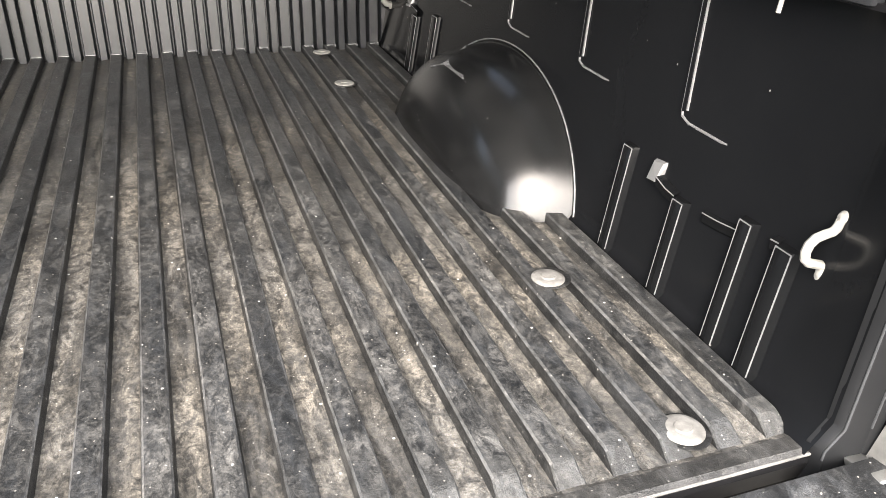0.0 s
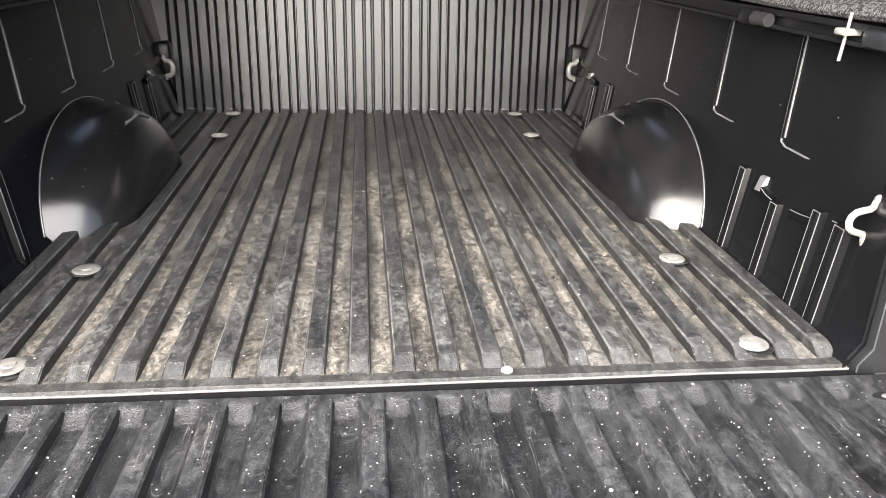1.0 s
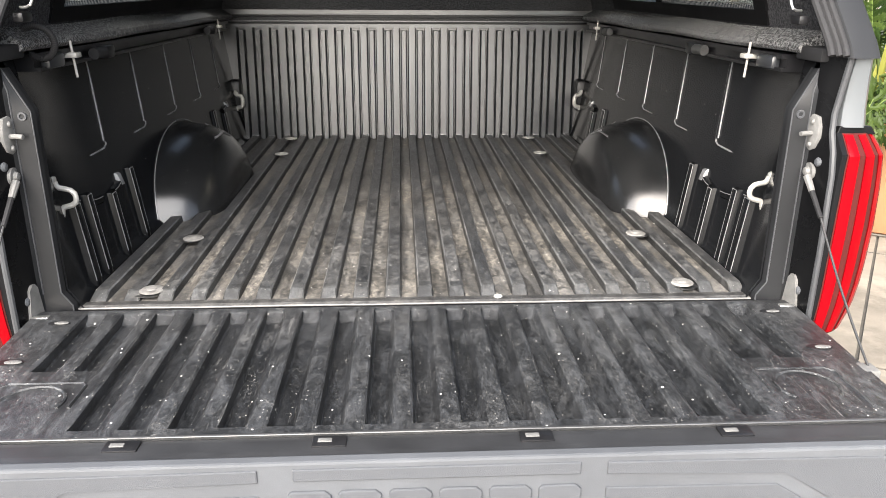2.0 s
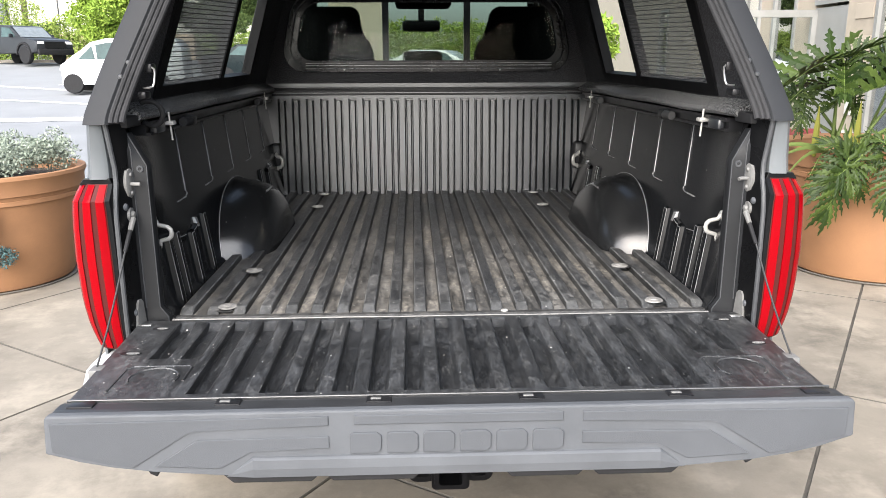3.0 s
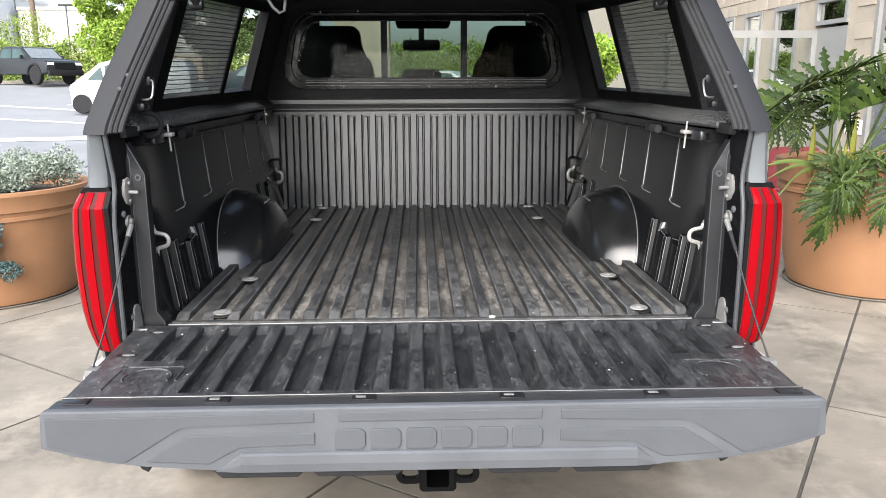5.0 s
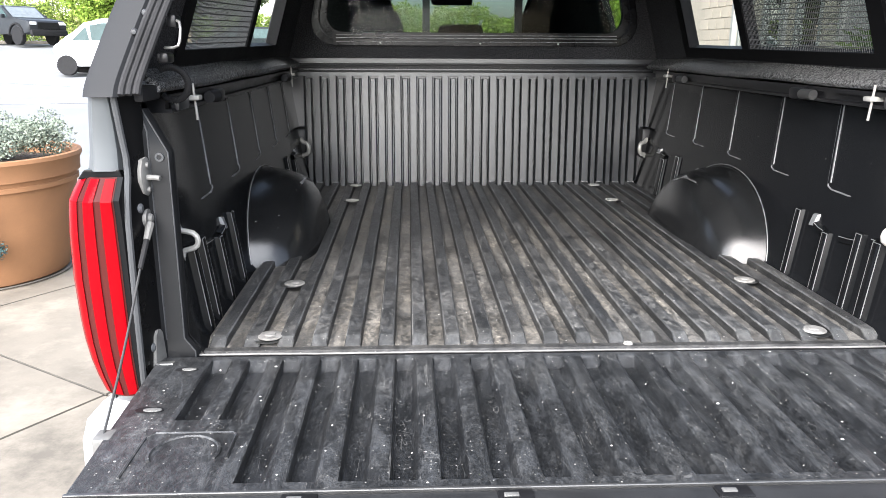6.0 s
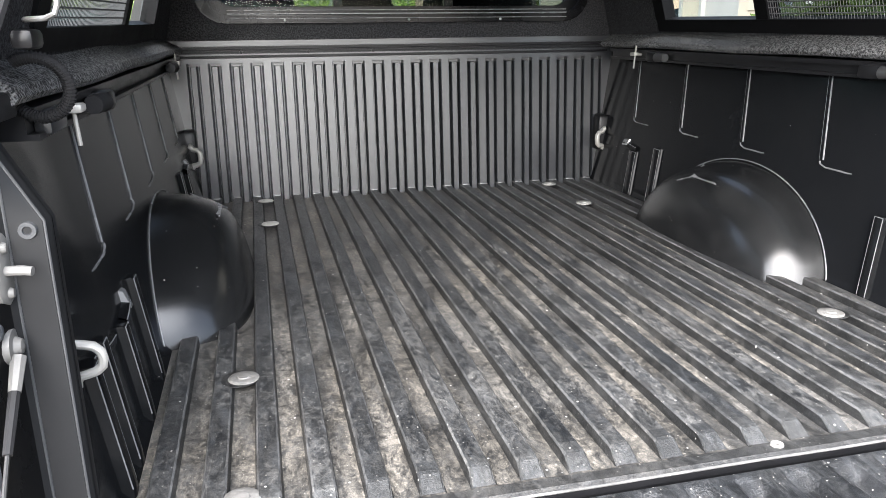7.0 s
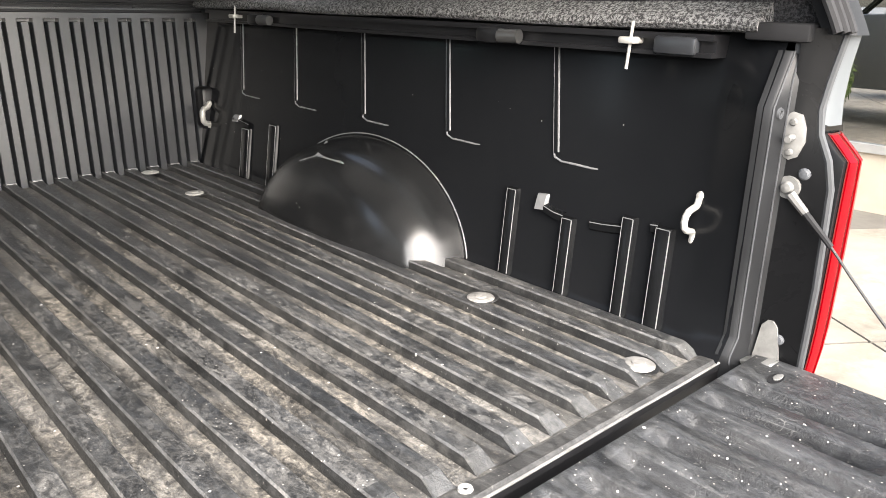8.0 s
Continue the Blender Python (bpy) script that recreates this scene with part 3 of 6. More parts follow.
def side_wall(s):
    bm = bmesh.new()
    hs = [0.862, 0.878, 0.892, 0.905, 0.95, 1.05, 1.15, 1.234, 1.262, 1.285, 1.31, 1.335, 1.362]
    sheet(bm, [[wall_point(s, y, z, 0.012 if z < 0.87 else 0.0) for y in (-0.006, 0.03, 0.07, 0.1, 0.3, 0.6, 1.0, 1.4, 1.7, 1.89)] for z in hs])
    side = part("bed_side_wall", bm, M_WALL, truck, "glossy black plastic side wall with moulded ribs", smooth=True)

    # thin pale tubes drawn as the highlights on rounded edges
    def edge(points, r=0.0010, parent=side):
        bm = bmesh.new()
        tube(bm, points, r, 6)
        part("rib_edge_highlight", bm, M_EDGESHINE, parent, smooth=True)

    def bar(y0, y1, z0, z1, proud, b=0.005, lean=0.0, lines=True):
        bm = bmesh.new()
        rows = []
        for z, p in ((z0, proud), (z1 - 0.004, proud), (z1, proud - 0.003), (z1 + 0.001, -0.003)):
            d = lean * (z1 - z)
            c = 0.002 if p > 0.004 else 0.0
            q = p - 0.002 if p > 0.004 else p
            rows.append([wall_point(s, y0 - b - d, z, -0.002), wall_point(s, y0 - 0.001 - d, z, q), wall_point(s, y0 + c - d, z, p), wall_point(s, y1 - c - d, z, p), wall_point(s, y1 + 0.001 - d, z, q), wall_point(s, y1 + b - d, z, -0.002)])
        sheet(bm, rows)
        ob = part("moulded_bar", bm, M_BAR, side, smooth=True)
        if lines:
            for y in (y0, y1):
                edge([wall_point(s, y - lean * (z1 - z), z, proud - 0.0012) for z in (z0 + 0.012, (z0 + z1) / 2, z1 - 0.002)], parent=ob)
            edge([wall_point(s, y, z1 - 0.002, proud - 0.0012) for y in (y0, y1)], parent=ob)
        return ob

    for y0, y1, z1, p in ((0.474, 0.496, 1.047, 0.012), (0.328, 0.350, 1.019, 0.013), (0.200, 0.221, 1.048, 0.013), (0.127, 0.153, 1.045, 0.014),
                          (1.395, 1.430, 1.052, 0.010), (1.545, 1.585, 1.022, 0.010)):
        bar(y0, y1, 0.866, z1, p, lean=0.06)
    # stepped shelves between the bars
    for pts, p in (([(0.350, 1.019), (0.372, 1.021), (0.399, 1.028)], 0.012), ([(0.223, 1.026), (0.262, 1.021), (0.292, 1.019)], 0.006), ([(0.153, 1.044), (0.166, 1.043)], 0.010), ([(1.548, 1.034), (1.60, 1.040), (1.645, 1.042)], 0.010)):
        bm = bmesh.new()
        sheet(bm, [[wall_point(s, y, z + dz, pr) for y, z in pts] for dz, pr in ((0.007, -0.002), (0.002, p), (-0.010, p - 0.002), (-0.016, -0.002))])
        ob = part("moulded_shelf", bm, M_BAR, side, smooth=True)
        edge([wall_point(s, y, z + 0.002, p) for y, z in pts], parent=ob)
    # stops: the pale colour stands for their lit facet
    for y0, y1, z0, z1 in ((0.399, 0.421, 1.022, 1.049), (1.612, 1.648, 1.036, 1.054)):
        bm = bmesh.new()
        lo = [wall_point(s, y0, z0, 0.012), wall_point(s, y1, z0 - 0.003, 0.010), wall_point(s, y1, z1 - 0.003, 0.006), wall_point(s, y0, z1, 0.006)]
        back = [wall_point(s, y0 - 0.004, z0 - 0.004, -0.003), wall_point(s, y1 + 0.004, z0 - 0.006, -0.003), wall_point(s, y1 + 0.004, z1, -0.003), wall_point(s, y0 - 0.004, z1 + 0.003, -0.003)]
        sheet(bm, [back, lo], closed=True)
        bm.faces.new([bm.verts.new(p) for p in lo])
        part("moulded_stop", bm, M_EDGESHINE, side, "small moulded stop, its lit face painted pale")
    # hanging ribs: a low ridge with two rounded edges, turning at the foot
    for y in (0.397, 0.698, 1.003, 1.312, 1.611):
        def run(off, proud, low):
            pts = [wall_point(s, y + off + 0.041, 1.328, proud)] + [wall_point(s, y + off + 0.041 * (1 - k / 5), 1.328 - (1.328 - low) * k / 5, proud) for k in range(1, 6)]
            return pts
        bm = bmesh.new()
        l, r = run(-0.0055, -0.001, 1.130), run(0.0055, -0.001, 1.126)
        lm, rm = run(-0.0035, 0.004, 1.131), run(0.0035, 0.004, 1.127)
        sheet(bm, [l, lm, rm, r])
        rb = part("moulded_rib", bm, M_WALL, side, smooth=True)
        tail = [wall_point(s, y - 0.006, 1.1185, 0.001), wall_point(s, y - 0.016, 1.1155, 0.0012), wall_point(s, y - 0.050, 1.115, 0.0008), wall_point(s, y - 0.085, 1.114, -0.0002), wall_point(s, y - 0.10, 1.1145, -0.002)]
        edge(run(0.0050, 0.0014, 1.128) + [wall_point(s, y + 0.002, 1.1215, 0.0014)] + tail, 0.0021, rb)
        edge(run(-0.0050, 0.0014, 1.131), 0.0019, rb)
    # wheel well: a dome swelling from the wall, flat-ended towards the tailgate
    YC, ZC, HALF, RISE, DEPTH = 0.957, 0.820, 0.375, 0.263, 0.172

    def dome(u, v, out=0.0):
        """u: 0 at the rear foot to 1 at the front foot; v: 0 at the wall to 1 at the innermost point."""
        a = math.pi * u
        d = math.sin(0.5 * math.pi * v)
        c = (1 - 0.14 * d) * max(0.0, 1 - d ** 5) ** 0.3
        z = ZC + (RISE + out) * math.sin(a) * (0.25 + 0.75 * c)
        return (s * (wall_x(z) + 0.008 - (DEPTH + out) * d), YC - (HALF + out) * math.cos(a) * c, z)

    bm = bmesh.new()
    sheet(bm, [[dome(i / 56, j / 26) for i in range(57)] for j in range(27)])
    ww = part("wheel_well", bm, M_WELL, truck, "rounded glossy black wheel well", smooth="all")
    # pale tube drawn as the rim highlight where the well meets the wall
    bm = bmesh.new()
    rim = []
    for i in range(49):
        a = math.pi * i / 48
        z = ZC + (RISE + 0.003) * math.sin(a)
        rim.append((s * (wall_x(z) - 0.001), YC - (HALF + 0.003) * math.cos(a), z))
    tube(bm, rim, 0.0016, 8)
    part("well_rim", bm, M_EDGESHINE, ww, smooth=True)
    bm = bmesh.new()

    def on_dome(y, z):
        """The point of the dome's inner side nearest to this length and height."""
        spots = [dome(i / 120, 0.25 + 0.75 * j / 90, 0.004) for i in range(40, 90) for j in range(91)]
        return Vector(min(spots, key=lambda p: (p[1] - y) ** 2 + (p[2] - z) ** 2))

    # pale facets: the light they reflect is put into the colour
    a, b, c, d = on_dome(1.062, 1.022), on_dome(1.064, 1.066), on_dome(1.002, 1.045), on_dome(0.895, 1.044)
    drop = Vector((s * 0.012, 0, -0.012))
    bm.faces.new([bm.verts.new(p) for p in (a, c, c + drop, a + drop)])
    bm.faces.new([bm.verts.new(p) for p in (c, d, d + drop, c + drop)])
    bm.faces.new([bm.verts.new(p) for p in (b, c, d)])
    nt_ = part("moulded_notch", bm, M_EDGESHINE, ww, "triangular recess, painted pale for its reflected light")
    edge([c, c.lerp(d, 0.5), d], 0.0017, nt_)
    # hidden wall shell between the liner and the outer body
    bm = bmesh.new()
    box(bm, min(s * 0.80, s * 0.815), max(s * 0.80, s * 0.815), -0.02, 1.95, 0.62, 1.36)
    part("inner_panel", bm, M_BLACK, truck)


def hook(pts, plate, r=0.005):
    bm = bmesh.new()
    tube(bm, pts, r, 10)
    h = part("tie_down_hook", bm, M_WHITE, truck, "pale painted steel tie-down hook", smooth=True)
    for p in plate:
        bm = bmesh.new()
        lathe(bm, [(0.0, -0.006), (0.006, -0.004), (0.008, 0.0), (0.008, 0.004)], p, 12, "x")
        part("hook_foot", bm, M_WHITE, h, smooth=True)


for s in (-1, 1):
    side_wall(s)
    bow = [(0.744, 1.104), (0.742, 1.096), (0.737, 1.091), (0.726, 1.089), (0.715, 1.086), (0.708, 1.079), (0.706, 1.070), (0.708, 1.061), (0.715, 1.055), (0.725, 1.052), (0.733, 1.050), (0.737, 1.045), (0.738, 1.037)]
    hook([(s * x, 0.092, z) for x, z in bow], [(s * 0.747, 0.092, 1.107), (s * 0.740, 0.092, 1.034)], 0.0056)
    bm = bmesh.new()
    box(bm, min(s * 0.715, s * 0.79), max(s * 0.715, s * 0.79), 1.815, 1.89, 0.985, 1.118, 0.014)
    part("hook_pod", bm, M_BLACK, truck, smooth=True)
    bow = [(0.724, 1.070), (0.716, 1.058), (0.700, 1.054), (0.694, 1.045), (0.693, 1.030), (0.695, 1.016), (0.702, 1.008), (0.716, 1.005), (0.722, 0.996)]
    hook([(s * (x + 0.012), 1.812 - 0.3 * (0.724 - x), z) for x, z in bow], [(s * 0.735, 1.81, 1.070), (s * 0.735, 1.81, 0.994)], 0.0088)


# rear pillars
def pillar(s):
    hs = [0.80, 0.866, 0.878, 0.892, 0.905, 1.05, 1.234, 1.262, 1.30, 1.340]
    bm = bmesh.new()
    sheet(bm, [[(s * jamb_x(z), 0.004, z), (s * (jamb_x(z) + 0.002), -0.013, z), (s * (jamb_x(z) + 0.006), -0.0195, z),
                (s * max(jamb_x(z) + 0.008, 0.747), -0.024, z), (s * max(jamb_x(z) + 0.012, 0.754), -0.033, z)] for z in hs])
    p = part("rear_jamb", bm, M_JAMBEDGE, truck, "dark grey painted rear edge of the bed side", smooth=True)
    # paler tubes stand in for the highlights along the jamb's edges
    for pts in ([(s * (jamb_x(z) + 0.0045), -0.0185, z) for z in hs[1:]], [(s * max(jamb_x(z) + 0.008, 0.747), -0.0248, z) for z in hs[4:]]):
        bm = bmesh.new()
        tube(bm, pts, 0.0015, 6)
        part("jamb_edge_highlight", bm, M_JAMB, p, smooth=True)
    bm = bmesh.new()
    lathe(bm, [(0.0, 0.003), (0.003, 0.003), (0.0045, -0.0015), (0.008, -0.0015), (0.009, 0.002)], (s * 0.730, -0.0225, 1.254), 14, "y")
    part("jamb_plug", bm, M_JAMB, p, smooth=True)
    bm = bmesh.new()
    back = ((0.78, -0.088, 0.767), (0.86, -0.095, 0.767), (1.0, -0.097, 0.766), (1.15, -0.092, 0.766), (1.19, -0.082, 0.767), (1.225, -0.064, 0.769), (1.26, -0.058, 0.771), (1.30, -0.062, 0.774), (1.372, -0.074, 0.777))
    sheet(bm, [[(s * 0.751, -0.026, z), (s * 0.753, -0.032, z), (s * (0.753 + x) / 2, (y - 0.03) / 2, z), (s * x, y, z), (s * (x + 0.006), y + 0.002, z), (s * (x + 0.03), y + 0.03, z)] for z, y, x in back])
    part("rear_pillar", bm, M_PILLAR, truck, "glossy black rear pillar beside the tail light", smooth=True)
    # rubber seal down the pillar
    bm = bmesh.new()
    tube(bm, [(s * (x + 0.004), y - 0.002, z) for z, y, x in back], 0.006, 8)
    part("pillar_seal", bm, M_JAMB, truck, "grey edge seal", smooth=True)
    # striker, on the inward face of the pillar
    def on_face(y, z, out):
        return (s * (0.7535 + 0.20 * (-0.03 - y) - out), y - 0.2 * out, z)
    bm = bmesh.new()
    oval = [(-0.012, 1.262), (-0.03, 1.272), (-0.048, 1.266), (-0.058, 1.24), (-0.06, 1.21), (-0.05, 1.18), (-0.034, 1.172), (-0.018, 1.18), (-0.010, 1.205), (-0.008, 1.235)]
    rows = [[on_face(y, z, d) for y, z in o] for o, d in (([(-0.034 + (y + 0.034) * q, 1.22 + (z - 1.22) * q) for y, z in oval], d) for q, d in ((0.7, -0.004), (0.7, 0.003), (0.58, 0.005)))]
    vs = sheet(bm, rows, closed=True)
    bm.faces.new(vs[-1])
    st = part("striker", bm, M_STRIKER, truck, "pale steel tailgate striker", smooth=True)
    bm = bmesh.new()
    tube(bm, [on_face(-0.036, 1.22, 0.0), on_face(-0.034, 1.22, 0.02), on_face(-0.034, 1.219, 0.028)], 0.005, 10, taper=0.0045)
    part("striker_pin", bm, M_STRIKER, st, smooth=True)
    for z in (1.242, 1.198):
        bm = bmesh.new()
        lathe(bm, [(0.0, -s * 0.003), (0.004, -s * 0.0025), (0.0055, 0.0), (0.0055, s * 0.006)], on_face(-0.034, z, 0.006), 12, "x")
        part("striker_bolt", bm, M_STRIKER, st, smooth=True)
    for y, z in ((-0.058, 1.168), (-0.062, 0.905)):
        bm = bmesh.new()
        lathe(bm, [(0.0, -s * 0.004), (0.006, -s * 0.003), (0.009, 0.0), (0.009, s * 0.006)], on_face(y, z, 0.001), 12, "x")
        part("pillar_plug", bm, M_FACE, truck, smooth=True)
    # support cable
    bm = bmesh.new()
    lathe(bm, [(0.0, -s * 0.012), (0.007, -s * 0.010), (0.010, -s * 0.004), (0.017, -s * 0.003), (0.018, s * 0.006)], on_face(-0.040, 1.146, 0.0), 16, "x")
    cb = part("support_cable", bm, M_STRIKER, truck, "dark steel cable holding the tailgate", smooth=True)
    a, b = Vector(on_face(-0.046, 1.138, 0.008)), Vector((s * 0.752, -0.335, 0.868))
    bm = bmesh.new()
    tube(bm, [a, a.lerp(b, 0.09)], 0.0075, 8, taper=0.006)
    part("cable_end", bm, M_STRIKER, cb, smooth=True)
    bm = bmesh.new()
    tube(bm, [a.lerp(b, 0.085), a.lerp(b, 0.24)], 0.0055, 8, taper=0.0045)
    part("cable_sleeve", bm, M_RUBBER, cb, smooth=True)
    bm = bmesh.new()
    tube(bm, [a.lerp(b, 0.235 + 0.765 * k / 6) + Vector((0, 0, -0.010 * math.sin(math.pi * k / 6))) for k in range(7)], 0.0022, 8)
    part("cable", bm, M_CABLE, cb, smooth=True)
    bm = bmesh.new()
    box(bm, min(s * 0.735, s * 0.764), max(s * 0.735, s * 0.764), -0.35, -0.315, 0.845, 0.874, 0.004)
    part("cable_bracket", bm, M_STRIKER, cb, smooth=True)
    # tailgate hinge
    bm = bmesh.new()
    tab = [(-0.028, 0.86), (-0.036, 0.925), (-0.043, 0.934), (-0.052, 0.934), (-0.059, 0.925), (-0.07, 0.86)]
    vs = sheet(bm, [[on_face(y, z, d) for y, z in tab] for d in (-0.004, 0.006)], closed=True)
    bm.faces.new(vs[-1])
    hg = part("hinge", bm, M_STRIKER, truck, "zinc tailgate hinge", smooth=True)
    bm = bmesh.new()
    prism(bm, [(-0.03, 0.852), (-0.02, 0.866), (-0.07, 0.876), (-0.08, 0.86)], "x", min(s * 0.724, s * 0.756), max(s * 0.724, s * 0.756), 0.003)
    part("hinge_arm", bm, M_STEEL, hg, smooth=True)
    # outer body side, open at the wheel
    bm = bmesh.new()
    ys = [-0.02, 0.05, 0.15, 0.35, 0.5, 0.65, 0.95, 1.25, 1.4, 1.6, 2.0]
    prof = [(1.366, 0.836), (1.33, 0.842), (1.24, 0.856), (1.2, 0.868), (1.05, 0.87), (0.9, 0.868), (0.7, 0.86), (0.5, 0.84)]
    rows = []
    for z, x in prof:
        rows.append([(s * (x + (0.09 * min(1, max(0, (y - 0.12) / 0.3)) if z < 1.24 else 0.02 * min(1, max(0, (y - 0.12) / 0.3)))), y, z) for y in ys])
    vs = sheet(bm, rows)
    dead = [f for f in bm.faces if 0.35 < f.calc_center_median().y < 1.4 and f.calc_center_median().z < 0.85]
    bmesh.ops.delete(bm, geom=dead, context="FACES")
    thicken(bm, 0.006)
    part("bed_outer_side", bm, M_SILVER, truck, "silver grey painted outer bed side", smooth=True)
    bm = bmesh.new()
    sheet(bm, [[(s * (xi - 0.004), y + 0.02, z), (s * xi, y + 0.003, z), (s * (xi + 0.008), y - 0.003, z), (s * (xo - 0.012), y - 0.006, z), (s * xo, y + 0.008, z), (s * (xo + 0.012), y + 0.10, z)]
               for z, y, xi, xo in ((1.236, -0.066, 0.789, 0.840), (1.27, -0.064, 0.789, 0.837), (1.32, -0.068, 0.790, 0.832), (1.372, -0.078, 0.791, 0.824))])
    part("bed_corner_cap", bm, M_SILVER, truck, "silver grey painted corner above the tail light", smooth=True)


# tail lights
def tail_light(s):
    inner = ((0.0, 0.790), (0.15, 0.787), (0.5, 0.785), (0.8, 0.783), (1.0, 0.780))
    outer = ((0.0, 0.862), (0.08, 0.871), (0.2, 0.878), (0.45, 0.881), (0.7, 0.877), (0.88, 0.866), (1.0, 0.849))

    def along(t, q):
        for (a, u), (b, v) in zip(t, t[1:]):
            if q <= b + 1e-6:
                return u + (v - u) * (q - a) / (b - a)
        return t[-1][1]

    def lens(f, q, proud=0.0):
        xi, xo = along(inner, q), along(outer, q)
        y = -0.104 - 0.008 * math.sin(math.pi * min(f, 1.0)) + 0.022 * min(f, 1.0) ** 2 + 0.035 * max(0.0, (0.09 - q) / 0.09) + 0.03 * max(0, q - 0.8) - proud
        x = xi + (xo - xi) * min(f, 1.0)
        if f > 1:
            x -= 0.012 * (f - 1)
            y += 0.17 * (f - 1) + 0.010
        elif f > 0.93:
            y += 0.010 * (f - 0.93) / 0.07
        return (s * (x + (proud if f > 0.97 else 0)), y, 1.226 - 0.40 * q)

    qs = [0, 0.05, 0.09, 0.15, 0.25, 0.35, 0.45, 0.55, 0.65, 0.75, 0.85, 0.92, 1.0]
    bm = bmesh.new()
    fr = [0, 0.1, 0.25, 0.4, 0.55, 0.7, 0.85, 0.93, 0.97, 1.0, 1.15, 1.5, 1.9]
    vs = sheet(bm, [[lens(f, q) for f in fr] for q in qs])
    tl = part("tail_light", bm, M_REDDARK, truck, "red tail light with three upright bars", smooth=True)
    for f0, f1 in ((0.03, 0.24), (0.385, 0.61), (0.76, 1.0)):
        bm = bmesh.new()
        n = [f0 + (f1 - f0) * k / 5 for k in range(6)]
        if f1 == 1.0:
            n = [0.76, 0.85, 0.93, 0.97, 1.0, 1.1, 1.3, 1.6]
        rows = []
        for q in qs:
            pr = [lens(f, q * 0.985 + 0.005, 0.0025) for f in n]
            rows.append([lens(n[0], q * 0.985 + 0.005, -0.002)] + pr + [lens(n[-1], q * 0.985 + 0.005, -0.002)])
        sheet(bm, rows)
        part("light_bar", bm, M_RED, tl, "bright red lens", smooth=True)
    bm = bmesh.new()
    rows = []
    for q in qs:
        xi = along(inner, q)
        y = lens(0.0, q)[1]
        z = 1.226 - 0.40 * q
        rows.append([(s * (xi - 0.012), y + 0.035, z), (s * (xi - 0.0125), y + 0.010, z), (s * (xi - 0.009), y + 0.002, z), (s * (xi + 0.002), y + 0.001, z)])
    sheet(bm, rows)
    part("light_housing", bm, M_LAMPBOX, tl, "glossy black lamp housing", smooth=True)
    bm = bmesh.new()
    prism(bm, [(s * a, b) for a, b in ((0.782, 1.222), (0.860, 1.222), (0.848, 1.238), (0.787, 1.238))], "y", -0.066, 0.10, 0.002)
    part("light_cap", bm, M_LAMPBOX, tl)


for s in (-1, 1):
    pillar(s)
    tail_light(s)


# tailgate, lying open
bm = bmesh.new()
GZ = 0.873


def gate_half(y):
    """Half the width of the tailgate liner, slightly narrower at its free end."""
    return 0.757 - 0.018 * min(1.0, max(0.0, (-0.06 - y) / 0.44))


grooves = [(-0.655, 1), (-0.586, 1)] + [(-0.5225 + 0.0712 * k, 0) for k in range(15)] + [(0.549, 1), (0.619, 1)]
gx = [(-1.0, 0, 0), (-0.96, 0, 0)]
for l, short in grooves:
    l /= 0.757
    gx += [(l - 0.007, 0, short), (l - 0.003, 0.12, short), (l + 0.001, 0.88, short), (l + 0.005, 1, short), (l + 0.036, 0.96, short), (l + 0.043, 0.78, short), (l + 0.050, 0.16, short), (l + 0.056, 0, short)]
gx += [(0.96, 0, 0), (1.0, 0, 0)]
gy = [(-0.034, -0.4, -0.4), (-0.037, 0, 0), (-0.046, 0, 0), (-0.054, 0.2, 0.2), (-0.070, 0.9, 0.9), (-0.076, 1, 1), (-0.262, 1, 1), (-0.290, 1, 0), (-0.452, 1, 0), (-0.474, 0, 0), (-0.499, 0, 0)]
sheet(bm, [[(x * (gate_half(y) if abs(x) > 0.9 else 0.757), y, GZ - 0.019 * (h * (ms if short else m) if m >= 0 else 0.4)) for x, h, short in gx] for y, m, ms in gy])
# low faces take the liner with shade in its colour
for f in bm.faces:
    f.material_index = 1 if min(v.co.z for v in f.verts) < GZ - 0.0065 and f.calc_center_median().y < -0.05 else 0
for s in (-1, 1):
    sheet(bm, [[(s * gate_half(y), y, z) for y in (-0.034, -0.15, -0.3, -0.499)] for z in (GZ, GZ - 0.04)])
under = ((-0.757, 0.825), (-0.55, 0.785), (0.55, 0.785), (0.757, 0.825))
sheet(bm, [[(x, -0.035, GZ - 0.006) for x, z in under], [(x, -0.035, z) for x, z in under], [(x, -0.55, z) for x, z in under]])
gate = part("tailgate", bm, [M_GATE, M_GROOVESHADE], truck, "open tailgate with a grooved black liner, scratched and gritty", smooth=True)

bm = bmesh.new()
box(bm, -0.738, 0.742, -0.5055, -0.500, 0.866, 0.8795, 0.0015)
part("metal_strip", bm, M_ALU, gate, "thin aluminium edging strip")
bm = bmesh.new()
prism(bm, [(-0.506, 0.84), (-0.506, 0.872), (-0.510, 0.8765), (-0.520, 0.878), (-0.545, 0.879), (-0.566, 0.880), (-0.566, 0.84)], "x", -0.742, 0.746, 0.002)
part("end_rail", bm, M_ENDRAIL, gate, "dark grey rail along the end of the tailgate", smooth=True)
for x in (-0.70, -0.428, -0.144, 0.147, 0.434, 0.70):
    bm = bmesh.new()
    box(bm, x - 0.024, x + 0.024, -0.540, -0.514, 0.872, 0.8815, 0.002)
    ck = part("clip", bm, M_BLACK, gate, smooth=True)
    if abs(x) < 0.6:
        bm = bmesh.new()
        box(bm, x - 0.016, x + 0.004, -0.531, -0.522, 0.877, 0.8830, 0.001)
        part("clip_plate", bm, M_STRIKER, ck, "bright metal clip plate", smooth=True)

